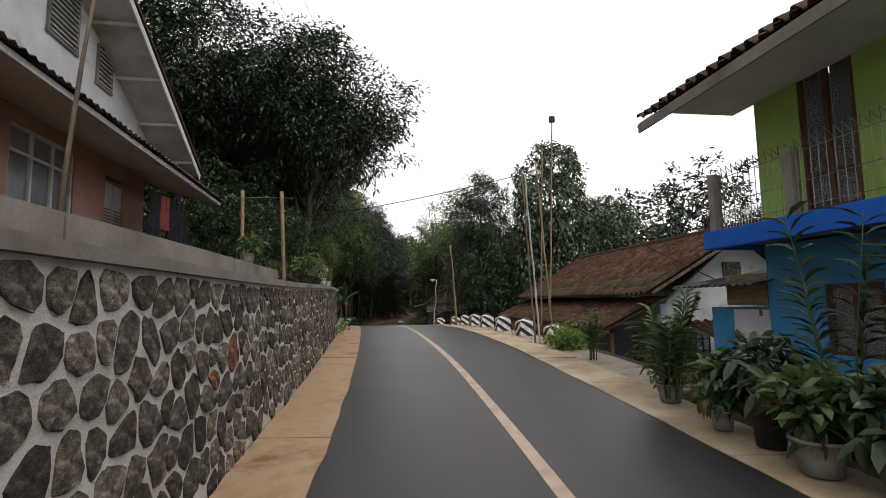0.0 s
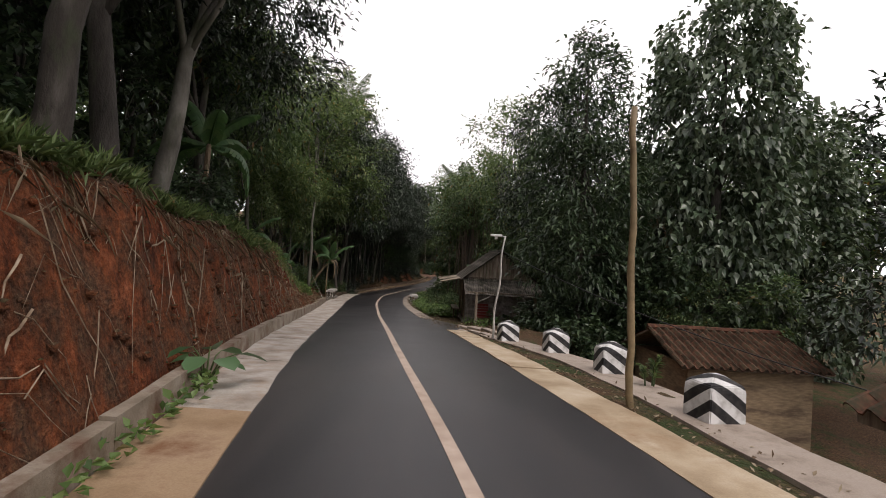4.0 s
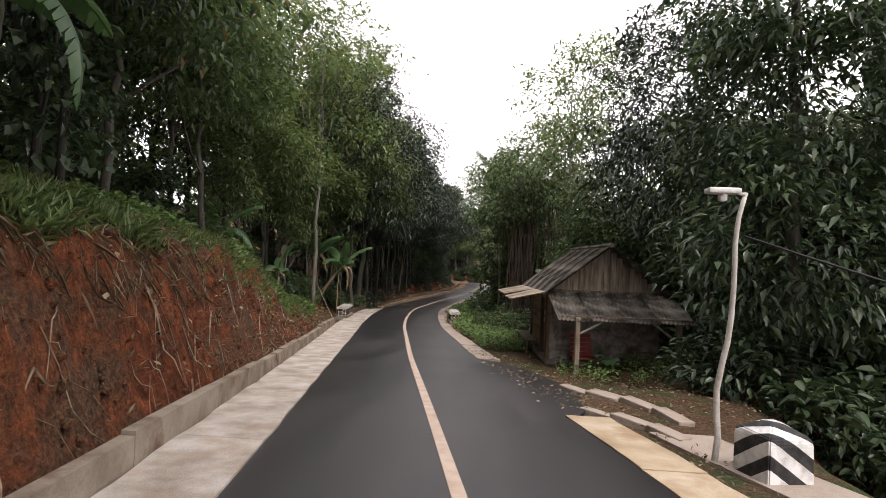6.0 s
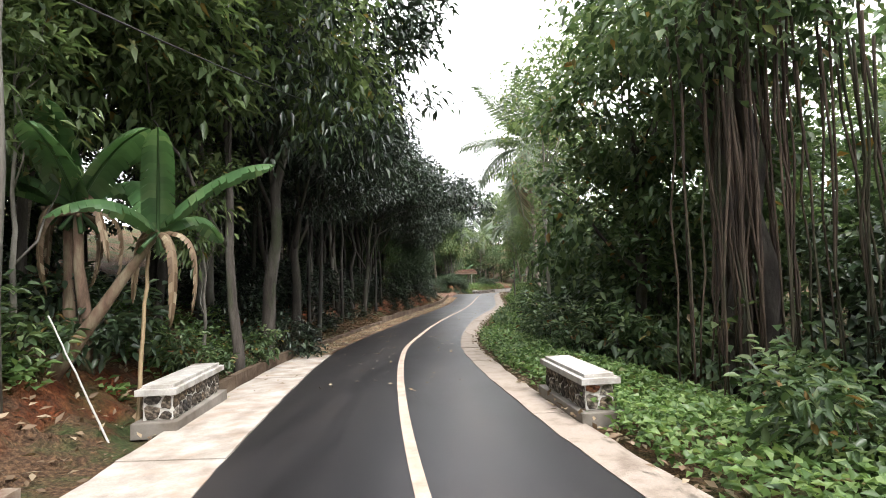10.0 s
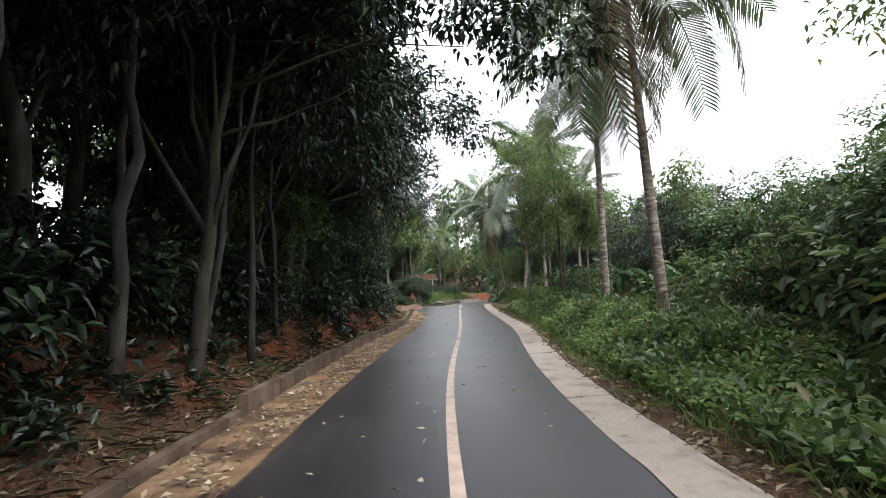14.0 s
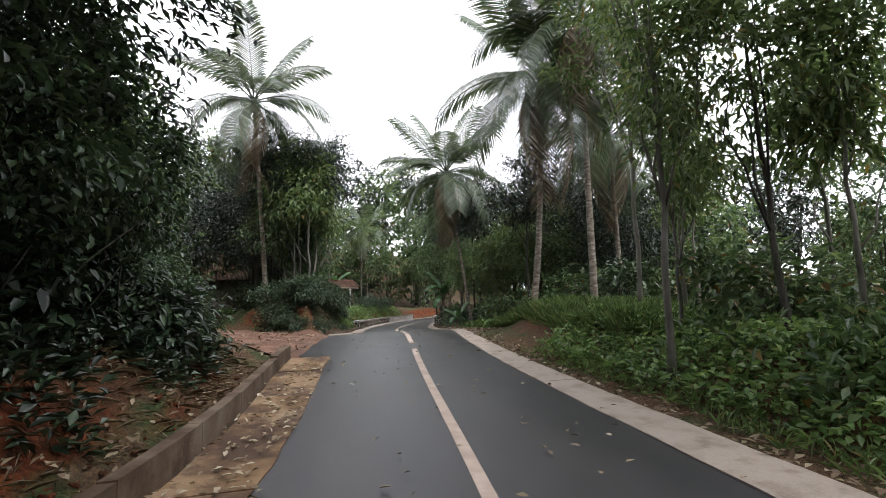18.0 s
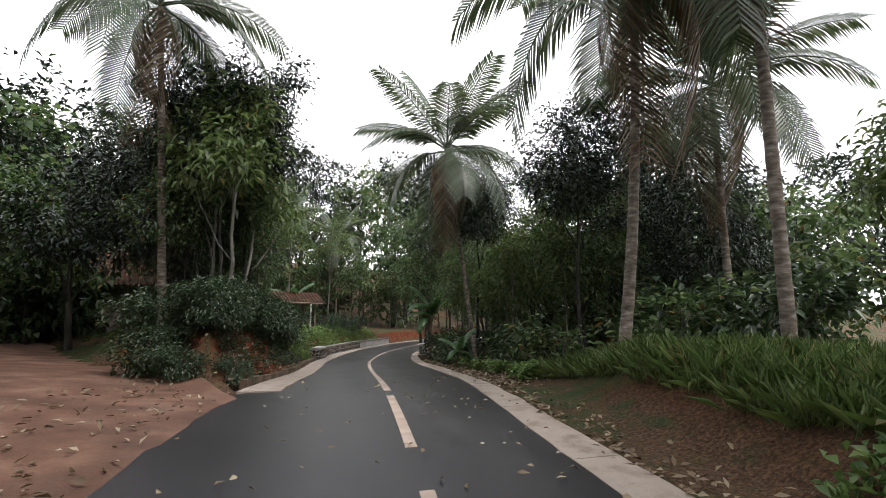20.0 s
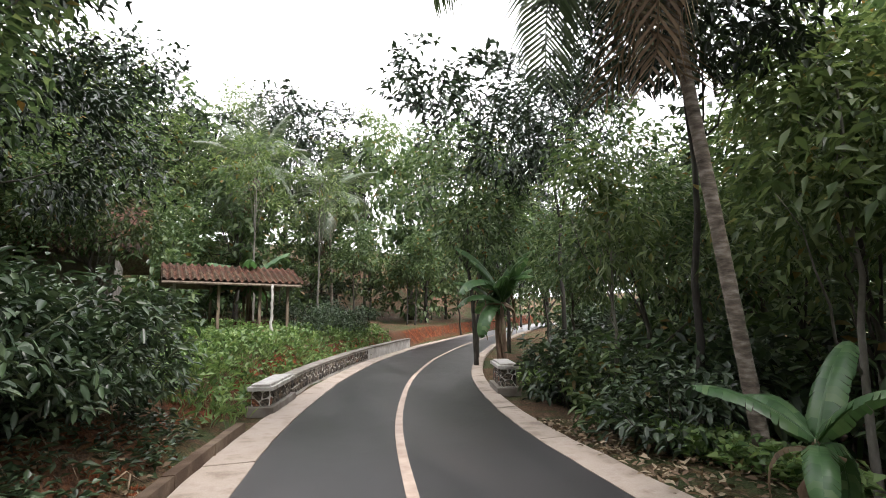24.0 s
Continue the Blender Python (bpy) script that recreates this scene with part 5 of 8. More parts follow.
TILE_JOINED = surface("clay tiles", [(0.045, 0.027, 0.021), (0.12, 0.055, 0.037), (0.22, 0.10, 0.062)], 12, 40, 0.85, 0.6, 0.008, (0.05, 0.055, 0.035), vary=0.6, vary_kind="island", stain_scale=2.5, spec=0.12)


def sheet_mesh(name, along, down, ribs, amp, material, sag=0.0):
    """A corrugated sheet in the xy plane: waves along x, length down -y."""
    verts, faces = [], []
    n = ribs * 4
    for j in range(4):
        for s in (0, -0.006):
            verts += [(along * i / n, -down * j / 3, amp * math.cos(2 * math.pi * i / 4) + s - sag * (j / 3) ** 2) for i in range(n + 1)]
    w = n + 1
    for j in range(3):
        a, b = 2 * j * w, 2 * (j + 1) * w
        for i in range(n):
            faces += [(a + i, a + i + 1, b + i + 1, b + i), (a + w + i, b + w + i, b + w + i + 1, a + w + i + 1)]
    for a in (0, 6 * w):
        faces += [(a + i, a + w + i, a + w + i + 1, a + i + 1) for i in range(n)]
    return mesh_of(name, verts, faces, material)


def quad_slab(pts, thick, material, name, parent, label=""):
    """A flat panel through four corners, with thickness below."""
    p = [Vector(q) for q in pts]
    n = (p[1] - p[0]).cross(p[3] - p[0]).normalized()
    if n.z < 0:
        n = -n
    verts = p + [q - n * thick for q in p]
    faces = [(0, 1, 2, 3), (7, 6, 5, 4)] + [(i, 4 + i, 4 + (i + 1) % 4, (i + 1) % 4) for i in range(4)]
    return part(name, mesh_of(name, verts, faces, material), parent=parent, label=label)


def wall_panel(parent, name, u0, u1, z0, z1, w0, w1, material, label=""):
    """A wall piece in a house's own frame: u along, w in depth, z up."""
    return part(name, box(u1 - u0, w1 - w0, z1 - z0, 0.0, ((u0 + u1) / 2, (w0 + w1) / 2, z0)), material, parent, label)


def pierced_wall(parent, u0, u1, z0, z1, w0, w1, holes, material, name="wall"):
    """A wall with openings (u0, u1, z0, z1) right through it, from strips."""
    us = sorted({u0, u1, *(h[0] for h in holes), *(h[1] for h in holes)})
    for a, b in zip(us, us[1:]):
        mid, z = (a + b) / 2, z0
        for h in sorted((h for h in holes if h[0] <= mid <= h[1]), key=lambda h: h[2]):
            if h[2] > z + 0.001:
                wall_panel(parent, name, a, b, z, h[2], w0, w1, material)
            z = h[3]
        if z < z1 - 0.001:
            wall_panel(parent, name, a, b, z, z1, w0, w1, material)


def window(parent, u0, u1, z0, z1, w, lights, frame_material, transom=0.0, curtain=False, louvres=False, out=-1):
    win = part("window", box(u1 - u0, 0.05, 0.05, 0.004, ((u0 + u1) / 2, w, z0)), frame_material, parent)
    part("frame", box(u1 - u0, 0.06, 0.06, 0.004, ((u0 + u1) / 2, w, z1 - 0.06)), frame_material, win)
    xs = [u0 + 0.03 + (u1 - u0 - 0.06) * i / lights for i in range(lights + 1)]
    for x in xs:
        part("frame", box(0.06, 0.06, z1 - z0 - 0.1, 0.004, (x, w, z0 + 0.045)), frame_material, win)
    if transom:
        part("frame", box(u1 - u0 - 0.1, 0.05, 0.05, 0.004, ((u0 + u1) / 2, w, transom)), frame_material, win)
    for a, b in zip(xs, xs[1:]):
        if louvres:
            for k in range(int((z1 - z0 - 0.15) / 0.06)):
                part("slat", box(b - a - 0.07, 0.045, 0.012, 0.0, ((a + b) / 2, w, z0 + 0.08 + k * 0.06)), frame_material, win)
        else:
            part("pane", box(b - a - 0.06, 0.008, z1 - z0 - 0.1, 0.0, ((a + b) / 2, w - out * 0.01, z0 + 0.05)), GLASS, win)
        if not louvres:
            win.children[-1].visible_shadow = False
            if not curtain:
                # added dark panel in place of the unlit room behind the glass
                part("blind", box(b - a - 0.06, 0.01, z1 - z0 - 0.1, 0.0, ((a + b) / 2, w - out * 0.05, z0 + 0.05)), CLOTH, win, "dark panel standing in for the unlit room")
        if curtain:
            v = []
            for i in range(21):
                x = a + 0.04 + (b - a - 0.08) * i / 20
                v += [(x, w - out * (0.05 + 0.02 * math.sin(i * 1.9)), z0 + 0.06), (x, w - out * (0.05 + 0.015 * math.sin(i * 1.9 + 0.4)), (transom or z1) - 0.03)]
            part("curtain", mesh_of("curtain", v, [(2 * i, 2 * i + 2, 2 * i + 3, 2 * i + 1) for i in range(20)], CURTAIN), parent=win, label="pale hanging curtain")
    return win


CURTAIN = surface("curtain", [(0.22, 0.24, 0.28), (0.40, 0.42, 0.46)], 3, 50, 0.9, 0.2, 0.003, stretch=(8, 8, 0.3))


# ---- the pink house on the terrace ----
def pink_house():
    root = thing("house", (-5.65, 0.68, 1.98), "salmon plaster house with a white gable and broad eaves", "house", turn=99.7)
    # own frame: x runs along the front away from the near end, y is depth away from the road (negative: towards it)
    L = 12.5
    pierced_wall(root, 0, L, -0.35, 3.1, 0, 0.16, [(L - 2.05, L - 1.15, 0.05, 2.5), (L - 5.2, L - 3.3, 1.15, 2.62), (L - 9.4, L - 7.5, 1.15, 2.62)], PINK_WALL)
    wall_panel(root, "wall", 0, 0.16, -0.35, 3.1, 0.16, 7, PINK_WALL)
    wall_panel(root, "wall", L - 0.16, L, -0.35, 3.1, 0.16, 7, PINK_WALL)
    wall_panel(root, "wall", 0, L, 0, 3.1, 7, 7.16, PINK_WALL)
    wall_panel(root, "floor", 0.16, L - 0.16, -0.3, 0.04, 0.16, 7, CEMENT)
    # white gable above the canopy
    top = L / 2
    apex = 4.0 + 0.5 * top
    v = [(0, 0, 3.1), (L, 0, 3.1), (L, 0, 4.0), (top, 0, apex), (0, 0, 4.0)]
    v += [(x, 0.16, z) for x, _, z in v]
    part("gable", mesh_of("gable", v, [(0, 1, 2, 3, 4), (9, 8, 7, 6, 5)] + [(i, i + 5, (i + 1) % 5 + 5, (i + 1) % 5) for i in range(5)], WHITE_WALL), parent=root, label="white gable wall stained grey")
    for u, z, w, h in ((L - 2.4, 4.35, 0.62, 0.85), (L - 4.0, 4.55, 0.95, 1.15), (L - 6.4, 4.75, 0.95, 1.3)):
        vent = part("vent", box(w + 0.1, 0.05, 0.05, 0.004, (u, -0.03, z - 0.05)), CEMENT, root, "louvred roof vent")
        # black sheet on the wall stands in for the dark space behind the slats
        part("backing", box(w, 0.01, h, 0, (u, -0.008, z)), BLACK, vent)
        for s in (-1, 1):
            part("jamb", box(0.05, 0.05, h, 0.004, (u + s * w / 2, -0.03, z)), CEMENT, vent)
        for k in range(int(h / 0.1)):
            part("slat", box(w - 0.05, 0.05, 0.018, 0, (u, -0.035, z + 0.04 + k * 0.1)), WHITE_WALL, vent)
    # roof: two slopes that sail far over the front
    over, side = 0.95, 1.35
    for s in (-1, 1):
        e, r = (-side, 4.02 - 0.5 * side) if s < 0 else (L + side, 4.02 - 0.5 * side), (top, apex + 0.03)
        quad_slab([(e[0], -over, e[1]), (r[0], -over, r[1]), (r[0], 8, r[1]), (e[0], 8, e[1])], 0.04, CEILING_BOARD, "roof_board", root, "stained soffit board")
        quad_slab([(e[0] + 0.12 * s, -over - 0.06, e[1] + 0.11), (r[0], -over - 0.06, r[1] + 0.13), (r[0], 8, r[1] + 0.13), (e[0] + 0.12 * s, 8, e[1] + 0.11)], 0.07, TILE, "roof", root, "dark roof covering")
        quad_slab([(e[0], -over - 0.03, e[1] + 0.02), (r[0], -over - 0.03, r[1] + 0.02), (r[0], -over, r[1] + 0.02), (e[0], -over, e[1] + 0.02)], 0.16, WHITE_WALL, "bargeboard", root, "white bargeboard")
        for k in range(6):
            q = (k + 0.5) / 6
            x, z = e[0] + (r[0] - e[0]) * q, e[1] + (r[1] - e[1]) * q
            part("rafter", box(0.07, over - 0.04, 0.08, 0.004, (x, -over / 2, z - 0.15)), CEILING_BOARD, root)
    # canopy over the front
    quad_slab([(-1, -1.55, 2.50), (L + 1.2, -1.55, 2.50), (L + 1.2, -0.002, 2.92), (-1, -0.002, 2.92)], 0.05, CEILING_BOARD, "canopy_soffit", root, "white painted canopy soffit")
    sh = sheet_mesh("canopy_sheet", L + 2.4, 1.75, 80, 0.022, SHEET)
    part("canopy_sheet", sh, parent=root, m=pose(-1.1, -0.01, 3.02, 15.2, 0, 0), label="corrugated canopy sheet")
    part("canopy_edge", box(L + 2.2, 0.03, 0.09, 0.004, (L / 2 + 0.1, -1.57, 2.45)), WHITE_WALL, root)
    window(root, L - 5.2, L - 3.3, 1.15, 2.62, 0.06, 3, WHITE_WALL, 2.15, True)
    window(root, L - 9.4, L - 7.5, 1.15, 2.62, 0.06, 3, WHITE_WALL, 2.15, True)
    door = part("door", box(0.42, 0.045, 2.3, 0.006, (L - 1.83, 0.06, 0.07)), WHITE_WALL, root, "white louvred door leaf")
    part("door_leaf", box(0.42, 0.045, 2.3, 0.006, (L - 1.38, 0.06, 0.07)), WHITE_WALL, door)
    for x in (L - 1.83, L - 1.38):
        for k in range(9):
            part("slat", box(0.3, 0.03, 0.02, 0, (x, 0.03, 1.2 + 0.07 * k)), CEMENT, door)
    return root


pink_house()


def clothes():
    root = thing("hanging_clothes", (-6.55, 12.1, 2.0), "dark clothes hanging on a line under the canopy", "clothes")
    rng = np.random.default_rng(3)
    v, f = tube([(-0.25, 0.9, 2.2), (0.0, 0, 2.15), (0.35, -1.1, 2.2)], [0.008] * 3, 5)
    part("line", mesh_of("line", v, f, BLACK), parent=root)
    for k, (y, w, h, mat) in enumerate(((0.55, 0.5, 1.0, CLOTH), (0.1, 0.42, 1.15, CLOTH), (-0.3, 0.4, 0.8, RED_PAINT), (-0.7, 0.45, 1.1, CLOTH))):
        vv, ff = [], []
        for i in range(9):
            for j in range(6):
                q = i / 8 - 0.5
                vv.append((0.06 * math.sin(i * 1.6 + j * 0.5 + k) * (0.3 + j / 6) - 0.2 * y * 0.3, y + q * w * (1 - 0.12 * math.sin(j)), 2.15 - h * j / 5))
        for i in range(8):
            for j in range(5):
                a = i * 6 + j
                ff.append((a, a + 6, a + 7, a + 1))
        part("garment", mesh_of("garment", vv, ff, mat, True), parent=root)


clothes()


def bamboo_frame():
    root = thing("drying_rack", (-4.6, 13.4, 2.0), "two upright bamboo poles joined by a wire", "rack")
    for a, b in (((-0.7, 0.0, 0), (-0.85, 0.25, 2.68)), ((0.3, 0.35, 0), (0.17, 0.4, 2.67))):
        v, f = tube([Vector(a).lerp(Vector(b), i / 12) for i in range(13)], [0.05 * (1.1 if i % 2 else 1) for i in range(13)], 8)
        part("pole", mesh_of("pole", v, f, BAMBOO, True), parent=root)
    v, f = tube([(-1.3, 0.2, 2.5), (0.5, 0.4, 2.48)], [0.008, 0.008], 5)
    part("wire", mesh_of("wire", v, f, STEEL), parent=root)
    v, f = tube([(0, 0, 0), (0.0, 0.1, 1.1), (0.02, 0.17, 1.9), (0.05, 0.22, 2.45)], [0.022, 0.02, 0.018, 0.014], 7)
    p = tagged(part("bamboo_stick", mesh_of("bamboo_stick", v, f, WOOD, True)), "thin grey stick leaning at the canopy edge", "pole")
    p.matrix_basis = pose(-3.05, 3.95, 1.79)


bamboo_frame()


def pot_plant(x, y, z, r, h, label, foliage, seed, pot=None, leaves=(40, 10, 0.16, 0.05), size=0.3, tall=0.5, group="potted plants"):
    rng = np.random.default_rng(seed)
    root = thing("potted_plant", (x, y, z), label, "potted plant", group)
    prof = [(r * 0.72, 0), (r * 0.86, h * 0.5), (r, h * 0.9), (r * 1.1, h * 0.9), (r * 1.1, h), (r * 0.95, h), (r * 0.9, h * 0.88)]
    verts, faces, n = [], [], 16
    for q, zz in prof:
        verts += [(q * math.cos(2 * math.pi * k / n), q * math.sin(2 * math.pi * k / n), zz) for k in range(n)]
    for j in range(len(prof) - 1):
        faces += [(j * n + k, j * n + (k + 1) % n, (j + 1) * n + (k + 1) % n, (j + 1) * n + k) for k in range(n)]
    faces += [tuple(range(n))[::-1], tuple(range((len(prof) - 1) * n, len(prof) * n))]
    part("pot", mesh_of("pot", verts, faces, pot or POT_GREY, True), parent=root)
    v, f = joined([tube(bent(rng, (rng.normal(0, r * 0.3), rng.normal(0, r * 0.3), h * 0.8), (rng.normal(0, size * 0.6), rng.normal(0, size * 0.6), h + tall * rng.uniform(0.6, 1)), 4, 0.05), [0.012, 0.01, 0.008, 0.006, 0.003], 5) for _ in range(7)])
    part("stem", mesh_of("stem", v, f, BARK, True), parent=root)
    c, per, ln, wd = leaves
    part("foliage", crown_mesh("foliage", [(0, 0, h + tall * 0.55, size, size, tall * 0.55), (size * 0.3, 0, h + tall * 0.85, size * 0.6, size * 0.6, tall * 0.3)], c, per, ln, wd, rng, foliage, size * 0.22, 0.2, 0.3, 0.0, True), parent=root)
    return root


def spiky_pot(x, y, z, label, seed, pot, r=0.11, h=0.2, length=0.42):
    """A pot with a rosette of stiff pointed leaves."""
    rng = np.random.default_rng(seed)
    root = pot_plant(x, y, z, r, h, label, LEAF_MID, seed, pot, (3, 4, 0.1, 0.04), 0.06, 0.1)
    n = 20
    a = np.arange(n) * 2.4
    way = np.stack([np.cos(a) * rng.uniform(0.25, 0.9, n), np.sin(a) * rng.uniform(0.25, 0.9, n), rng.uniform(0.5, 1.2, n)], 1)
    base = np.tile([[0, 0, h * 0.9]], (n, 1)) + rng.normal(0, 0.015, (n, 3))
    part("rosette", leaf_mesh("rosette", base, unit(way), length, 0.05, rng, LEAF_LIGHT, 0.25, 0.12, True), parent=root)


POT_WHITE = surface("whitewashed tin", [(0.42, 0.40, 0.36), (0.62, 0.60, 0.55)], 4, 40, 0.8, 0.3, 0.004, (0.24, 0.16, 0.10), stain_scale=3)
LEAF_CREAM = leaf_matter("variegated leaves", (0.16, 0.20, 0.07), (0.42, 0.42, 0.22), (0.62, 0.58, 0.42), 0.5, 0.3)
for k, (y, kind, lab) in enumerate(((9.9, 0, "potted croton with yellow-green leaves on the stone wall"), (10.9, 1, "spiky rosette plant in a tin pot on the stone wall"), (11.7, 0, "bushy pot plant on the stone wall"), (12.6, 2, "cream-flowered plant in a black pot on the stone wall"),
                                    (13.35, 1, "spiky rosette plant in a whitewashed pot on the wall"), (14.0, 1, "small spiky plant in a whitewashed pot on the wall"), (15.1, 1, "spiky plant with long leaves on the wall end"))):
    x = left_out(y) - 0.24 - 0.06 * (k % 2)
    if kind == 1:
        spiky_pot(x, y, wall_top(y) + 0.012, lab, 100 + k, POT_WHITE if k > 3 else POT_DARK)
    else:
        pot_plant(x, y, wall_top(y) + 0.012, 0.12, 0.17, lab, LEAF_CREAM if kind == 2 else LEAF_LIGHT, 100 + k, POT_DARK, (46, 10, 0.09, 0.035), 0.22, 0.34)
pot_plant(left_out(6.2) - 0.37, 6.2, 2.095, 0.08, 0.12, "small potted succulent on the parapet", LEAF_LIGHT, 107, POT_GREY, (24, 8, 0.12, 0.035), 0.13, 0.18)


def toy_truck():
    root = thing("toy_truck", (-5.6, 11.2, 2.0), "weathered red toy truck with a white cab roof on the terrace", "toy")
    part("body", box(0.4, 0.75, 0.16, 0.02, (0, 0, 0.42)), RED_PAINT, root)
    part("cab", box(0.36, 0.3, 0.18, 0.03, (0, 0.12, 0.58)), LAMP_WHITE, root)
    part("stand", box(0.5, 0.6, 0.36, 0.01, (0, 0, 0)), WOOD, root)
    for sx in (-1, 1):
        for sy in (-0.24, 0.24):
            v, f = tube([(sx * 0.17, sy, 0.42), (sx * 0.23, sy, 0.42)], [0.07, 0.07], 14)
            part("wheel", mesh_of("wheel", v, f, POT_DARK), parent=root)


toy_truck()


# ---- the blue and green house ----
def blue_house():
    root = thing("house", (4.83, 7.6, 0.1), "two-storey house, blue below and lime green above", "house", turn=-82.0)
    # own frame: x towards the near end along the road, y away from the road is positive
    L, D = 9.0, 7.0
    pierced_wall(root, 0, L, -0.6, 2.25, 0, 0.15, [(0.95, 1.75, 0.75, 1.65), (3.2, 4.1, -0.1, 1.95)], BLUE_WALL)
    wall_panel(root, "wall", 0, 0.15, -0.6, 2.25, 0.15, D, BLUE_WALL)
    wall_panel(root, "wall", L - 0.15, L, -0.6, 2.25, 0.15, D, BLUE_WALL)
    wall_panel(root, "wall", 0, L, -0.6, 2.25, D, D + 0.15, BLUE_WALL)
    window(root, 0.95, 1.75, 0.75, 1.65, 0.05, 2, BROWN_WOOD)
    pierced_wall(root, 0, L, 2.45, 4.95, 0, 0.15, [(0.78, 1.62, 2.62, 4.75), (3.4, 4.3, 2.62, 4.75)], GREEN_WALL)
    wall_panel(root, "wall", 0, 0.15, 2.45, 4.95, 0.15, D, GREEN_WALL)
    wall_panel(root, "wall", L - 0.15, L, 2.45, 4.95, 0.15, D, GREEN_WALL)
    wall_panel(root, "wall", 0, L, 2.45, 4.95, D, D + 0.15, GREEN_WALL)
    window(root, 0.78, 1.62, 2.62, 4.75, 0.05, 2, BROWN_WOOD, 3.1)
    window(root, 3.4, 4.3, 2.62, 4.75, 0.05, 2, BROWN_WOOD, 3.1)
    part("balcony", box(L + 0.1, D + 1.0, 0.14, 0.01, (L / 2, D / 2 - 0.4, 2.28)), CEMENT, root, "grey concrete balcony slab")
    part("beam", box(L + 0.2, 0.13, 0.26, 0.015, (L / 2, -0.86, 2.2)), BLUE_TRIM, root, "bright blue balcony beam")
    part("beam", box(0.13, 0.8, 0.26, 0.015, (-0.075, -0.39, 2.2)), BLUE_TRIM, root, "bright blue balcony beam")
    for x in (0.05, 1.45, 2.9, 4.3):
        part("post", box(0.13, 0.13, 0.85, 0.012, (x, -0.8, 2.45)), CEMENT, root, "grey concrete balcony post")
    pieces = []
    for x0 in (0.05, 1.45, 2.85):
        for i in range(13):
            x = x0 + 0.08 + i * 0.105
            pieces.append(tube([(x, -0.8, 2.5), (x, -0.8, 3.25), (x + 0.05, -0.86, 3.36), (x + 0.1, -0.8, 3.25)], [0.006] * 4, 4))
        for z in (2.56, 2.85, 3.22):
            pieces.append(tube([(x0, -0.8, z), (x0 + 1.4, -0.8, z)], [0.006, 0.006], 4))
    v, f = joined(pieces)
    part("mesh_railing", mesh_of("mesh_railing", v, f, STEEL), parent=root, label="green-grey welded wire railing")
    pieces = []
    for i in range(22):
        x = -0.05 - i * 0.075
        pieces.append(tube([(x, 0.6, 2.3), (x, 0.6, 2.95), (x - 0.03, 0.56, 3.05), (x - 0.06, 0.6, 2.95)], [0.006] * 4, 4))
    for z in (2.36, 2.65, 2.93):
        pieces.append(tube([(0, 0.6, z), (-1.7, 0.6, z)], [0.006, 0.006], 4))
    v, f = joined(pieces)
    part("mesh_railing", mesh_of("mesh_railing", v, f, LAMP_WHITE), parent=root, label="white welded wire railing")
    # roof: eaves towards the road, sheathed below
    e, h = (-1.05, -1.35), 4.42
    quad_slab([(e[0], e[1], h), (L + 1, e[1], h), (L + 1, D / 2, h + 2.4), (e[0], D / 2, h + 2.4)], 0.05, CEILING_BOARD, "roof_board", root, "white painted soffit")
    quad_slab([(e[0], D + 1.3, h), (L + 1, D + 1.3, h), (L + 1, D / 2, h + 2.4), (e[0], D / 2, h + 2.4)], 0.05, CEILING_BOARD, "roof_board", root)
    part("fascia", box(L + 2, 0.03, 0.16, 0.004, (L / 2, e[1] + 0.01, h - 0.13)), CEMENT, root)
    part("ceiling_panel", box(L + 1.0, 1.3, 0.03, 0, (L / 2, -0.62, 4.46)), WHITE_WALL, root)
    tiled_slope(root, (e[0] - 0.1, D / 2, h + 2.52), (1, 0, 0), (0, -(D / 2 - e[1]), -2.4), 22, 20, 2)
    # low annex with a white door
    ax = part("annex", box(1.5, 2.6, 1.95, 0.0, (-0.76, 1.45, -0.62)), BLUE_WALL, root, "pale blue annex")
    part("annex_door", box(0.82, 0.05, 1.75, 0.01, (-0.5, 0.13, -0.45)), WHITE_WALL, ax, "white-painted worn door")
    part("hinge_stain", box(0.05, 0.02, 0.1, 0.004, (-0.3, 0.1, 1.2)), STEM_DRY, ax)
    part("annex_panel", box(0.9, 0.06, 0.5, 0.01, (-0.55, 0.1, 1.36)), WOVEN, ax, "rust-stained panel above the door")
    part("annex_roof", sheet_mesh("annex_roof", 2.0, 3.3, 12, 0.02, SHEET), parent=ax, m=pose(-1.85, 2.9, 2.2, 9, 0, 0), label="corrugated lean-to roof")


blue_house()


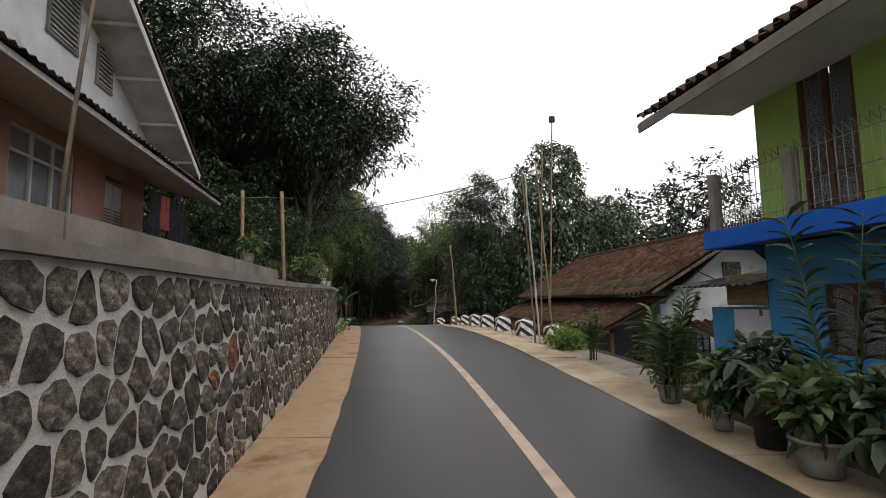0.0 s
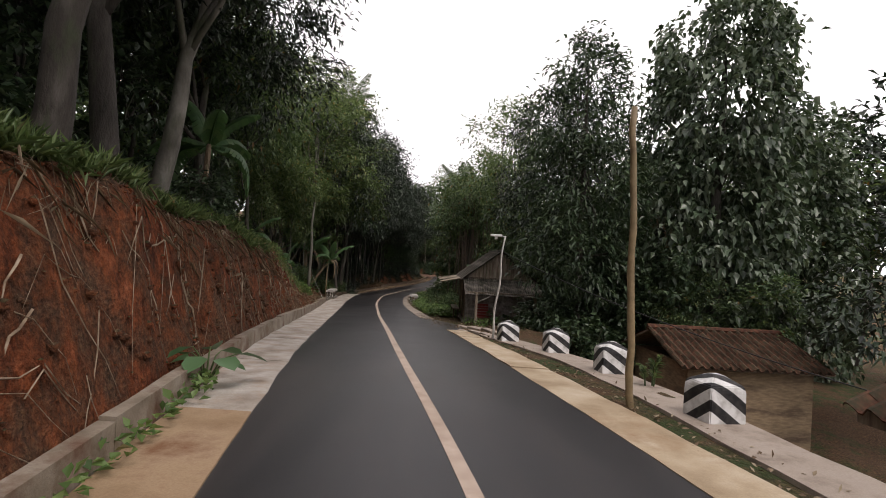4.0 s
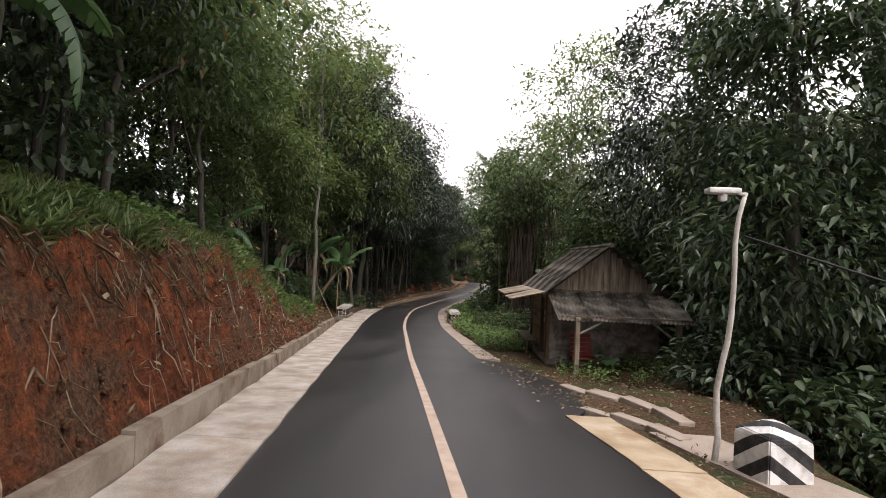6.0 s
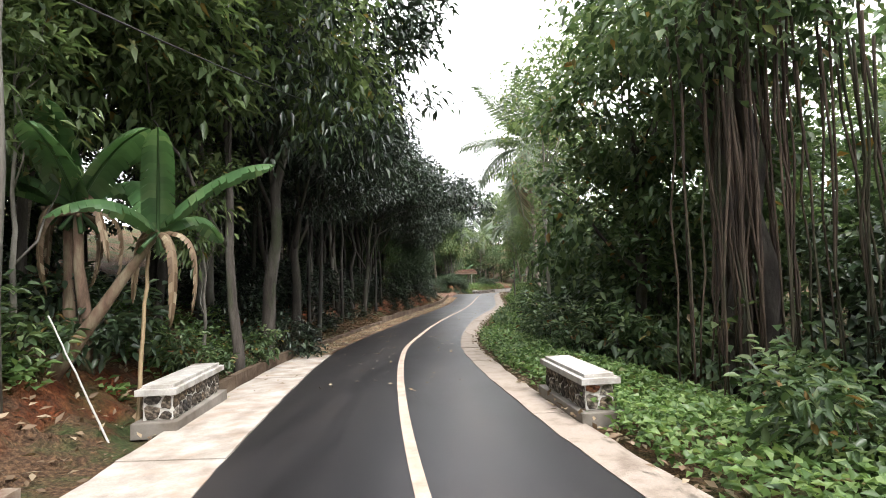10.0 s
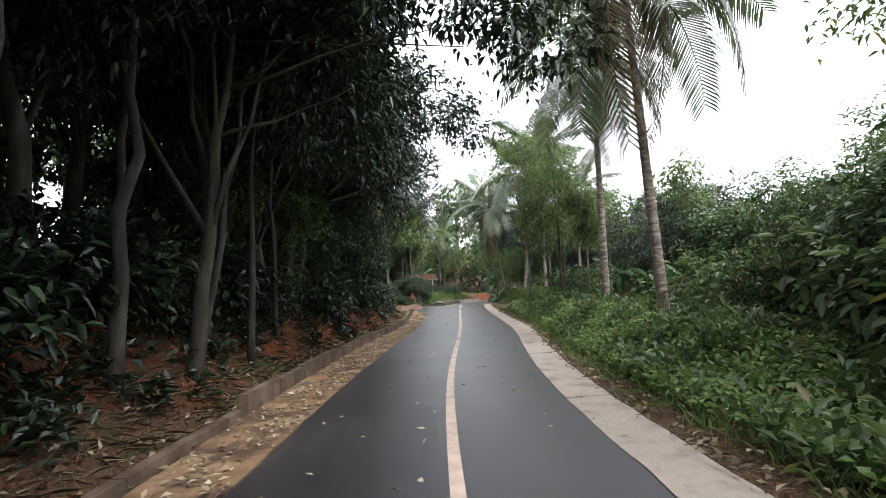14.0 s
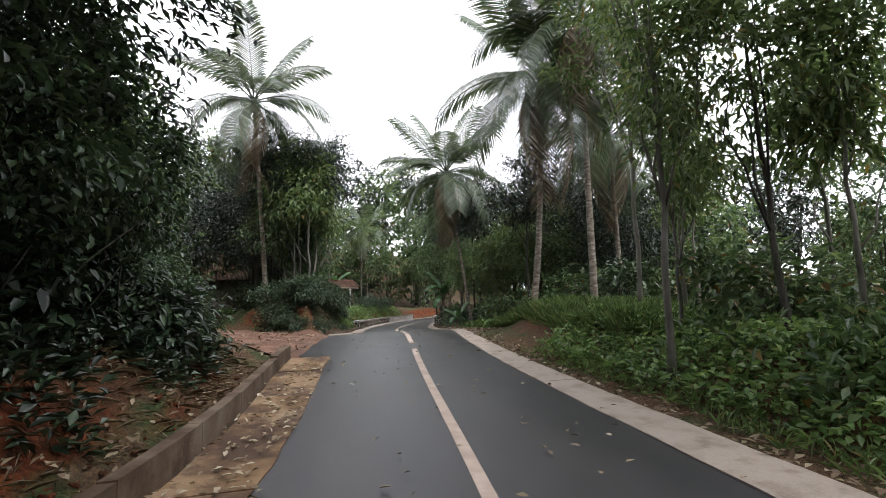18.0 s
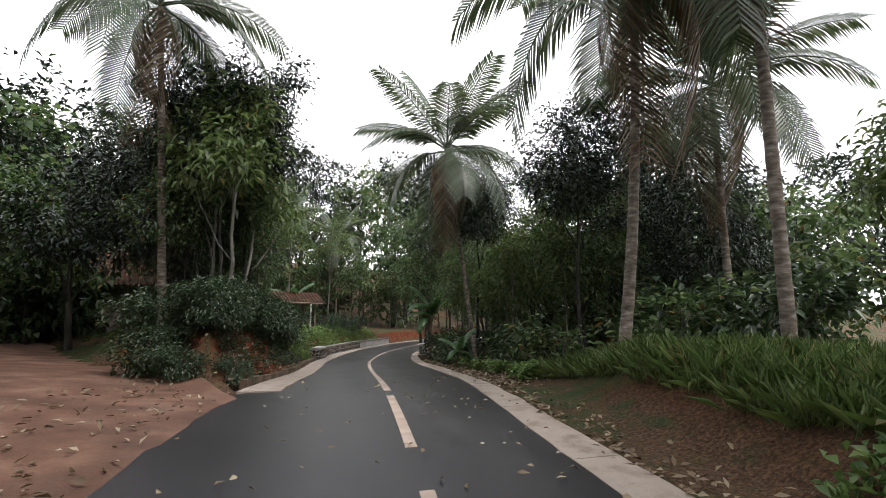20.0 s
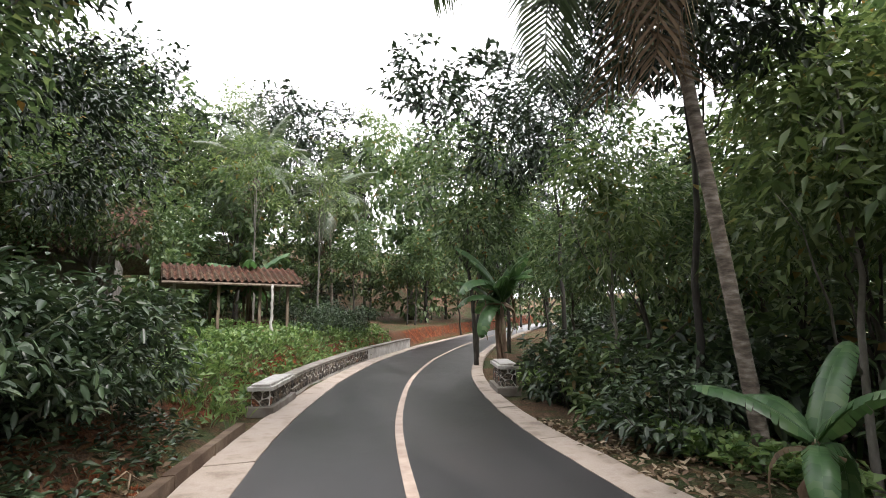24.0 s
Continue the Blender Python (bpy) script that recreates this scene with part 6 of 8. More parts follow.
# ---- the tiled house below the road ----
def tiled_house():
    root = thing("house", (5.0, 12.7, -1.65), "low whitewashed house with an old brown tiled roof", "house", turn=8.5)
    # own frame: y along the ridge away from the first houses, x away from the road
    W, L, e = 5.5, 10.2, 3.4
    pierced_wall_y(root, 0.25, L - 0.3, 0, 3.1, 0.55, 0.7, [(1.0, 1.75, 1.1, 2.3), (5.2, 6.3, 0.9, 2.3), (6.9, 7.9, 0.9, 2.3)], PALE_BLUE)
    apex = e + 1.62
    for y in (0.25, L - 0.45):
        v = [(0.7, y, 0), (W - 0.5, y, 0), (W - 0.5, y, e - 0.25), (W / 2 + 0.1, y, apex - 0.2), (0.7, y, e - 0.25)]
        v += [(a, y + 0.15, c) for a, _, c in v]
        part("gable", mesh_of("gable", v, [(0, 1, 2, 3, 4), (9, 8, 7, 6, 5)] + [(i, i + 5, (i + 1) % 5 + 5, (i + 1) % 5) for i in range(5)], WHITE_WALL), parent=root, label="white gable wall")
    lattice = part("window", box(1.0, 0.06, 0.06, 0.004, (1.35, 0.22, 1.28)), BROWN_WOOD, root, "dark window with an iron lattice")
    part("pane", box(0.94, 0.02, 1.2, 0, (1.35, 0.225, 1.32)), GLASS, lattice)
    part("frame", box(1.0, 0.06, 0.06, 0.004, (1.35, 0.22, 2.52)), BROWN_WOOD, lattice)
    for k in range(6):
        part("bar", box(0.025, 0.03, 1.2, 0, (0.88 + 0.188 * k, 0.2, 1.33)), BLACK, lattice)
    for k in range(3):
        part("bar", box(0.96, 0.025, 0.025, 0, (1.35, 0.2, 1.6 + 0.3 * k)), BLACK, lattice)
    # solid block before the unpierced wall, in place of the vent's inner darkness
    part("vent_block", box(0.5, 0.06, 0.42, 0.01, (2.6, 0.22, e + 0.35)), STONE, root, "stone block standing in for the dark gable opening")
    wall_panel(root, "wall", W - 0.65, W - 0.5, 0, 3.1, 0.4, L - 0.45, PALE_BLUE)
    rid = W / 2 + 0.1
    dz = apex - e
    quad_slab([(0.0, -0.35, e), (rid, -0.35, apex), (rid, L, apex), (0.0, L, e)], 0.06, WOOD, "roof_board", root)
    quad_slab([(W, -0.35, e), (rid, -0.35, apex), (rid, L, apex), (W, L, e)], 0.06, WOOD, "roof_board", root)
    tiled_slope(root, (rid, L + 0.05, apex + 0.05), (0, -1, 0), (-rid, 0, -dz), 45, 13, 4)
    tiled_slope(root, (rid, -0.35, apex + 0.05), (0, 1, 0), (W - rid, 0, -dz), 45, 13, 0)
    v, f = tube([(rid, -0.4, apex + 0.08), (rid, L + 0.05, apex + 0.08)], [0.1, 0.1], 8)
    part("ridge_tiles", mesh_of("ridge_tiles", v, f, TILE), parent=root)
    # the lower lean-to roof on the road side
    quad_slab([(-1.0, 0.0, e - 0.85), (0.35, 0.0, e - 0.22), (0.35, L, e - 0.22), (-1.0, L, e - 0.85)], 0.05, WOOD, "roof_board", root)
    tiled_slope(root, (0.35, L + 0.05, e - 0.17), (0, -1, 0), (-1.35, 0, -0.63), 44, 6, 3)
    part("fascia", box(0.03, L, 0.14, 0.004, (-1.0, L / 2, e - 0.99)), WOOD, root)
    for y in (0.3, 3.2, 6.4, 9.6):
        part("porch_post", box(0.1, 0.1, e - 1.0, 0.006, (-0.8, y, 0)), WOOD, root)
    for y0, y1, z0, z1 in ((1.0, 1.75, 1.1, 2.3), (5.2, 6.3, 0.9, 2.3), (6.9, 7.9, 0.9, 2.3)):
        win = part("window", box(0.06, y1 - y0, 0.06, 0.004, (0.6, (y0 + y1) / 2, z0)), BROWN_WOOD, root, "window with dark grille")
        part("frame", box(0.06, y1 - y0, 0.06, 0.004, (0.6, (y0 + y1) / 2, z1 - 0.06)), BROWN_WOOD, win)
        part("pane", box(0.01, y1 - y0, z1 - z0 - 0.1, 0, (0.66, (y0 + y1) / 2, z0 + 0.05)), GLASS, win)
        for k in range(6):
            part("bar", box(0.03, 0.025, z1 - z0, 0.0, (0.58, y0 + (k + 0.0) * (y1 - y0) / 5, z0)), PALE_BLUE if y0 > 4 else BLACK, win)
    # a lower tiled roof towards the blue house
    low = part("side_roof", box(2.4, 0.06, 0.06, 0, (2.2, -1.9, e - 1.15)), WOOD, root, "low side roof of orange tiles")
    tiled_slope(low, (0.9, -0.2, e - 0.75), (1, 0, 0), (0, -1.7, -0.45), 11, 6, 3)
    quad_slab([(0.9, -1.95, e - 1.2), (3.5, -1.95, e - 1.2), (3.5, -0.2, e - 0.76), (0.9, -0.2, e - 0.76)], 0.04, WOOD, "roof_board", low)
    wall_panel(root, "wall", 1.2, 3.4, 0, e - 1.25, -1.5, -1.38, PALE_BLUE)


def pierced_wall_y(parent, y0, y1, z0, z1, x0, x1, holes, material):
    ys = sorted({y0, y1, *(h[0] for h in holes), *(h[1] for h in holes)})
    for a, b in zip(ys, ys[1:]):
        mid, z = (a + b) / 2, z0
        for h in (h for h in holes if h[0] <= mid <= h[1]):
            part("wall", box(x1 - x0, b - a, h[2] - z, 0, ((x0 + x1) / 2, mid, z)), material, parent)
            z = h[3]
        part("wall", box(x1 - x0, b - a, z1 - z, 0, ((x0 + x1) / 2, mid, z)), material, parent)


tiled_house()


def low_outhouse():
    z = -2.2
    root = thing("outhouse", (4.3, 30.2, z), "low outhouse below the road with an orange-brown tiled roof", "outhouse", turn=4)
    wall_panel(root, "wall", 0.15, 3.5, -0.4, 2.0, 0.35, 0.47, WOVEN, "dark woven bamboo wall")
    wall_panel(root, "wall", 0.15, 0.27, -0.4, 2.0, 0.48, 3.4, WOVEN, "dark woven bamboo wall")
    wall_panel(root, "wall", 3.38, 3.5, -0.4, 2.0, 0.48, 3.4, WOVEN, "dark woven bamboo wall")
    wall_panel(root, "wall", 0.15, 3.5, -0.4, 2.0, 3.41, 3.53, WOVEN, "dark woven bamboo wall")
    quad_slab([(-0.2, 0.0, 2.02), (3.8, 0.0, 2.02), (3.8, 1.95, 2.72), (-0.2, 1.95, 2.72)], 0.05, WOOD, "roof_board", root)
    quad_slab([(-0.2, 3.9, 2.02), (3.8, 3.9, 2.02), (3.8, 1.95, 2.72), (-0.2, 1.95, 2.72)], 0.05, WOOD, "roof_board", root)
    tiled_slope(root, (-0.25, 1.97, 2.76), (1, 0, 0), (0, -1.97, -0.71), 17, 8, 8)
    tiled_slope(root, (3.85, 1.93, 2.76), (-1, 0, 0), (0, 1.97, -0.71), 17, 8, 0)
    v, f = tube([(-0.25, 1.95, 2.79), (3.85, 1.95, 2.79)], [0.08, 0.08], 8)
    part("ridge_tiles", mesh_of("ridge_tiles", v, f, TILE), parent=root)


low_outhouse()


# ---- plants before the houses ----
for k, (x, y, r, h, lab, mat, sz, tl, lv) in enumerate((
        (2.85, 6.6, 0.16, 0.22, "bushy potted plant in a round cement pot beside the road", LEAF_MID, 0.32, 0.75, (90, 9, 0.13, 0.035)),
        (2.86, 5.4, 0.12, 0.2, "potted plant with drooping leaves before the blue wall", LEAF_MID, 0.24, 0.5, (50, 8, 0.16, 0.07)),
        (3.0, 4.85, 0.17, 0.42, "potted dark plant in a tall black pot", LEAF_DARK, 0.28, 0.5, (40, 8, 0.2, 0.08)),
        (2.98, 4.2, 0.2, 0.28, "broad-leaved plant in a broken stone planter", LEAF_MID, 0.33, 0.45, (45, 8, 0.2, 0.09)),
        (3.2, 3.6, 0.2, 0.28, "dark broad-leaved plant beside the road edge", LEAF_DARK, 0.33, 0.5, (45, 8, 0.2, 0.09)))):
    pot_plant(x, y, max(road_z(y) + 0.02, ground_z(x, y)), r, h, lab, mat, 200 + k, POT_DARK if k in (2, 4) else POT_GREY, lv, sz, tl)


def cane_plant(x, y, z, canes, height, label, seed, leaf=0.5, name="cane_palm", mat=None, spread=0.5):
    """A clump of canes, each with pairs of long narrow leaves."""
    rng = np.random.default_rng(seed)
    root = thing(name, (x, y, z), label, "plant", "garden plants")
    for c in range(canes):
        a = c * 2.4 + rng.uniform(0, 1)
        end = Vector((math.cos(a) * spread * rng.uniform(0.3, 1), math.sin(a) * spread * rng.uniform(0.3, 1), height * rng.uniform(0.65, 1.05)))
        pts = [Vector((math.cos(a) * 0.06, math.sin(a) * 0.06, 0)).lerp(end, (i / 8)) + Vector((0, 0, 0.1 * math.sin(math.pi * i / 8))) for i in range(9)]
        v, f = tube(pts, [0.014 - 0.0011 * i for i in range(9)], 5)
        cane = part("cane", mesh_of("cane", v, f, LEAF_MID, True), parent=root)
        base, way = [], []
        n = 26
        for i in range(n):
            t = 0.22 + 0.78 * i / n
            k = min(7, int(t * 8))
            p = pts[k].lerp(pts[k + 1], t * 8 - k)
            d = (pts[k + 1] - pts[k]).normalized()
            sd = d.cross(Vector((math.cos(a), math.sin(a), 0.2))).normalized() * (1 if i % 2 else -1)
            w = sd * 0.9 + d * 0.75 + Vector((0, 0, -0.05))
            base.append(p[:]), way.append(w[:])
        part("leaves", leaf_mesh("leaves", np.array(base), unit(np.array(way)), leaf, 0.055, rng, mat or LEAF_MID, 0.15, 0.35, True), parent=cane)
    return root


cane_plant(3.6, 4.7, ground_z(3.6, 4.7), 4, 2.2, "tall cane plant with long narrow leaves before the blue wall", 1, 0.42, mat=LEAF_DARK)
cane_plant(3.9, 4.1, ground_z(3.9, 4.1), 4, 2.0, "tall cane plant with narrow leaves beside the house", 2, 0.42, mat=LEAF_DARK)
cane_plant(2.75, 6.35, ground_z(2.75, 6.35) + 0.25, 6, 1.25, "spiky young palm behind the cement pot", 3, 0.42)
cane_plant(2.93, 10.2, ground_z(2.93, 10.2), 5, 1.0, "upright ginger plant with green stalks at the roadside", 4, 0.3, "ginger_plant", LEAF_LIGHT, 0.15)
for k, (x, y, s) in enumerate(((2.72, 11.75, 0.36), (2.95, 12.2, 0.34), (3.6, 7.8, 0.3), (3.6, 6.6, 0.3))):
    b = again(BU_L, x, y, s) if k else set_down(BU_L := bush(85, LEAF_LIME), x, y, s)
    b["label"] = "bright yellow-green garden bush beside the road"
cane_plant(1.35, 25.2, ground_z(1.35, 25.2), 3, 0.5, "small weed growing between the marker posts", 6, 0.2, "weed", LEAF_LIGHT, 0.2)


def big_leaf_weed(x, y, seed, label, size=0.3):
    rng = np.random.default_rng(seed)
    root = thing("weed", (x, y, max(ground_z(x, y), road_z(y))), label, "plant", "garden plants")
    n = 9
    base, way = [], []
    for i in range(n):
        a = i * 2.4
        p = Vector((math.cos(a) * rng.uniform(0.1, 0.35), math.sin(a) * rng.uniform(0.1, 0.35), rng.uniform(0.25, 0.5)))
        v, f = tube([(0, 0, 0), p * 0.6 + Vector((0, 0, 0.1)), p], [0.012, 0.01, 0.007], 5)
        part("stem", mesh_of("stem", v, f, LEAF_LIGHT, True), parent=root)
        base.append(p[:]), way.append((math.cos(a), math.sin(a), -0.1))
    part("leaves", leaf_mesh("leaves", np.array(base), unit(np.array(way)), size, size * 0.95, rng, LEAF_BROAD, 0.08, 0.2, True), parent=root)


LEAF_BROAD = leaf_matter("broad weed leaves", (0.05, 0.12, 0.05), (0.08, 0.17, 0.07), (0.12, 0.22, 0.10), 0.5, 0.3)
big_leaf_weed(left_out(23.2) + 0.05, 23.2, 1, "low plant with broad round leaves at the bank foot", 0.3)


# ---- the wooden hut ----
def hut():
    root = thing("hut", (-1.2, 39.45, -0.47), "small weathered wooden hut with a fibre-cement roof and porch", "hut", turn=3.5)
    W, D, E = 2.9, 3.1, 1.85
    part("floor", box(W + 0.2, D + 0.2, 0.12, 0.01, (W / 2, D / 2, -0.05)), CEMENT, root, "rough cement floor")
    # front wall: crumbling plaster; road-side wall: woven panels, door
    part("front_wall", box(W, 0.1, E, 0.005, (W / 2, 0.05, 0.05)), HUT_PLASTER, root, "grey crumbling plaster wall")
    part("back_wall", box(W, 0.08, E, 0.005, (W / 2, D - 0.05, 0.05)), WOVEN, root)
    part("side_wall", box(0.08, D - 0.2, E, 0.005, (W - 0.04, D / 2, 0.05)), WOVEN, root)
    part("side_wall", box(0.06, 0.35, E, 0.005, (0.03, 0.28, 0.05)), WOVEN, root, "plywood panel beside the door")
    door = part("door", box(0.05, 0.66, 1.62, 0.006, (0.06, 0.82, 0.07)), BROWN_WOOD, root, "dark plank door with torn paper on it")
    for k, (y, z, a, b) in enumerate(((0.7, 1.1, 0.2, 0.16), (0.92, 1.15, 0.14, 0.12), (0.78, 1.42, 0.22, 0.07), (0.95, 0.95, 0.16, 0.14))):
        part("paper", box(0.004, a, b, 0, (0.03, y, z)), PAPER, door)
    for y in (0.46, 1.17, 2.95):
        part("door_post" if y < 2 else "corner_post", box(0.1, 0.08, E, 0.008, (0.01, y, 0.04)), WOOD, root)
    for k in range(3):
        part("panel", box(0.03, 1.68, 0.48, 0.004, (0.05, 2.07, 0.22 + k * 0.5)), WOVEN, root, "stained plywood panel")
        part("batten", box(0.05, 1.7, 0.04, 0.004, (0.02, 2.07, 0.18 + k * 0.5)), WOOD, root)
    part("lintel_board", box(0.05, D, 0.3, 0.004, (0.03, D / 2, E - 0.22)), WOVEN, root, "brown board under the eave")
    # gable of upright planks
    mid, peak = W / 2, 1.12
    for k in range(17):
        x = 0.12 + k * (W - 0.24) / 16
        h = peak * (1 - abs(x - mid) / (W / 2)) + 0.04
        part("plank", box((W - 0.24) / 16 - 0.012, 0.03, h, 0.003, (x, -0.02 + random.uniform(-0.006, 0.006), E + 0.06)), WOOD_PALE, root)
    part("gable_beam", box(W + 0.2, 0.08, 0.08, 0.006, (mid, -0.06, E + 0.0)), WOOD, root)
    # roof sheets
    a = math.degrees(math.atan2(peak, mid))
    run = mid / math.cos(math.radians(a))
    for s in (-1, 1):
        for k in range(5):
            m = pose(mid, -0.35 + k * 0.86 + (0.88 if s < 0 else 0), E + peak + 0.14 + 0.004 * k, 0, 0, 90 * s) @ pose(0, 0, 0, a * 1.0, 0, 0)
            part("roof_sheet", ROOF_SHEET, parent=root, m=m)
    for k in range(7):
        part("eave_strip", EAVE_SHEET, parent=root, m=pose(-0.28, -0.1 + k * 0.55, E + 0.02, 0, 0, -90) @ pose(0, 0, 0, 14 + random.uniform(-3, 3), 0, random.uniform(-2, 2)), label="pale sheet along the eave")
    v, f = tube([(mid, -0.4, E + peak + 0.16), (mid, D + 0.8, E + peak + 0.16)], [0.06, 0.06], 8)
    part("ridge_cap", mesh_of("ridge_cap", v, f, SHEET), parent=root)
    # porch
    for k in range(4):
        part("porch_sheet", PORCH_SHEET, parent=root, m=pose(-0.15 + k * 0.8, -0.03, E + 0.06 + 0.006 * (k % 2), 19, 1.5, 0))
    for x, y in ((0.32, -1.58), (2.75, -1.45)):
        part("porch_post", box(0.11, 0.11, 1.36 if x < 1 else 1.3, 0.012, (x, y, 0.0)), WOOD_PALE, root, "gnarled porch post")
    part("porch_beam", box(3.1, 0.07, 0.07, 0.006, (1.5, -1.5, 1.32)), WOOD, root)
    for (p, q) in (((0.36, -1.55, 0.95), (1.05, -1.5, 1.33)), ((2.7, -1.47, 0.85), (2.05, -1.5, 1.33)), ((2.8, -1.5, 0.9), (3.05, -1.75, -0.1))):
        v, f = tube([p, q], [0.03, 0.028], 6)
        part("brace", mesh_of("brace", v, f, WHITE_PIPE, True), parent=root)
    return root


HUT_PLASTER = surface("crumbling plaster", [(0.13, 0.115, 0.10), (0.33, 0.30, 0.27), (0.50, 0.47, 0.43)], 5, 20, 0.95, 0.9, 0.02, (0.10, 0.06, 0.04), stain_scale=1.5)
ROOF_SHEET = sheet_mesh("roof_sheet", 0.9, 2.15, 9, 0.02, SHEET)
EAVE_SHEET = sheet_mesh("eave_strip", 0.58, 0.85, 5, 0.012, SHEET_PALE)
PORCH_SHEET = sheet_mesh("porch_sheet", 0.84, 1.75, 9, 0.02, SHEET, 0.05)
hut()


def bench():
    root = thing("bench", (-1.62, 41.6, -0.5), "rough plank bench against the hut wall", "bench", turn=3.5)
    part("seat", box(0.3, 2.0, 0.04, 0.006, (0, 0, 0.4)), WOOD, root)
    for y in (-0.85, 0.85):
        for x in (-0.1, 0.1):
            part("leg", box(0.05, 0.06, 0.41, 0.005, (x, y, 0.0)), WOOD, root)
    v, f = tube([(0, 0.8, 0.1), (0, 0.1, 0.38)], [0.025, 0.025], 6)
    part("brace", mesh_of("brace", v, f, WOOD), parent=root)


def broken_chair():
    root = thing("chair", (-0.45, 38.95, -0.5), "old red-brown slatted bench leaning on the hut wall", "chair", turn=10)
    for k in range(5):
        part("slat", box(0.55, 0.025, 0.09, 0.004, (0, 0.02 + 0.035 * k, 0.32 + 0.11 * k)), RED_PAINT, root)
    for k in range(4):
        part("slat", box(0.55, 0.09, 0.025, 0.004, (0, -0.08 - 0.1 * k, 0.3)), RED_PAINT, root)
    for x in (-0.24, 0.24):
        for y in (-0.38, 0.1):
            part("leg", box(0.05, 0.05, 0.3, 0.004, (x, y, 0)), BROWN_WOOD, root)


def rack():
    root = thing("rack", (1.1, 38.7, -0.55), "rickety low wooden rack under the porch roof", "rack", turn=-5)
    for x in (-0.3, 0.3):
        for y in (-0.2, 0.2):
            part("leg", box(0.04, 0.04, 0.55, 0.003, (x, y, 0)), WOOD, root)
    for z in (0.18, 0.36, 0.53):
        for y in (-0.2, 0.0, 0.2):
            part("rail", box(0.66, 0.035, 0.02, 0.002, (0, y, z)), WOOD, root)


bench(), broken_chair(), rack()
scatter("fallen_leaves", "dry leaves and chips littering the soil before the hut", "fallen leaves", 1300, lambda rng: ((lambda y: (right_x(y) + rng.uniform(-0.1, 3.6), y))(rng.uniform(33.2, 40.5))), 0.075, 0.035, LEAF_DRY, 51, 0.1, 1, 0.015)
scatter("weeds", "low weeds growing round the hut", "weeds", 170, lambda rng: (rng.uniform(-1.2, 2.4), rng.uniform(36.4, 39.0)), 0.12, 0.06, LEAF_GROUND, 52, 0.5, 6, 0.08)
rng0 = np.random.default_rng(7)
for k in range(9):
    x, y = 0.2 + rng0.uniform(-0.4, 1.2), 38.3 + rng0.uniform(-0.4, 0.4)
    v, f = tube(bent(rng0, (0, 0, 0.03), (rng0.normal(0, 0.5), rng0.normal(0, 0.2), 0.1 + rng0.uniform(0, 0.2)), 4, 0.06), [0.02, 0.018, 0.016, 0.014, 0.01], 5)
    ob = tagged(part("branch", mesh_of("branch", v, f, BARK, True)), "cut branch lying in front of the hut", "branch", "cut branches")
    ob.matrix_basis = pose(x, y, ground_z(x, y))
big_leaf_weed(0.05, 38.2, 5, "broad-leaved weed beside the hut wall", 0.32)


# ---- the farm house and open shed past the last bend ----
def farm_house():
    z = ground_z(-7.5, 121)
    root = thing("house", (-6.2, 124.4, z), "old farm house with a red tiled roof behind trees", "house", turn=102)
    part("wall", box(5.2, 6.0, 2.6, 0.0, (-2.9, 3.4, -0.2)), HUT_PLASTER, root, "grey stained wall")
    quad_slab([(0.5, -0.4, 2.3), (-2.9, -0.4, 4.3), (-2.9, 7.4, 4.3), (0.5, 7.4, 2.3)], 0.06, WOOD, "roof_board", root)
    quad_slab([(-6.3, -0.4, 2.3), (-2.9, -0.4, 4.3), (-2.9, 7.4, 4.3), (-6.3, 7.4, 2.3)], 0.06, WOOD, "roof_board", root)
    tiled_slope(root, (-2.9, 7.45, 4.36), (0, -1, 0), (3.4, 0, -2.0), 33, 15, 0)
    tiled_slope(root, (-2.9, -0.4, 4.36), (0, 1, 0), (-3.4, 0, -2.0), 33, 15, 3)


def open_shed():
    z = ground_z(-2.6, 124)
    root = thing("shed", (-2.6, 123.6, z), "open shed on thin posts with a low tiled roof", "shed", turn=12)
    for x in (-2.2, -0.8, 0.6, 1.6):
        for y in (0, 2.6):
            part("post", box(0.1, 0.1, 1.95, 0.006, (x, y, -0.1)), WOOD if x > -2 else WHITE_PIPE, root)
    quad_slab([(-2.6, -0.5, 1.85), (2.0, -0.5, 1.75), (2.0, 1.4, 2.45), (-2.6, 1.4, 2.55)], 0.05, WOOD, "roof_board", root)
    quad_slab([(-2.6, 3.3, 1.85), (2.0, 3.3, 1.75), (2.0, 1.4, 2.45), (-2.6, 1.4, 2.55)], 0.05, WOOD, "roof_board", root)
    tiled_slope(root, (-2.6, 1.4, 2.6), (1, 0, -0.02), (0, -1.9, -0.7), 20, 7, 4)
    part("floor", box(4.4, 3.2, 0.14, 0.01, (-0.3, 1.3, -0.08)), CEMENT, root, "low cement floor")
    part("bench", box(1.4, 0.4, 0.4, 0.02, (0.6, 1.2, 0.06)), BROWN_WOOD, root, "dark low bench")


farm_house()
open_shed()
p, d = pole("fence_post", (-1.6, 120.6, ground_z(-1.6, 120.6) - 0.1), (-1.55, 120.6, ground_z(-1.6, 120.6) + 1.9), 0.05, "pale leafless post in the field", WHITE_PIPE)


# ---- hanging roots of the big tree past the hut ----
ROOT_BROWN = surface("aerial roots", [(0.028, 0.02, 0.015), (0.075, 0.052, 0.036), (0.15, 0.11, 0.08)], 5, 40, 0.9, 0.8, 0.01, (0.03, 0.045, 0.02), stretch=(1, 1, 0.25), stain_scale=1.2)


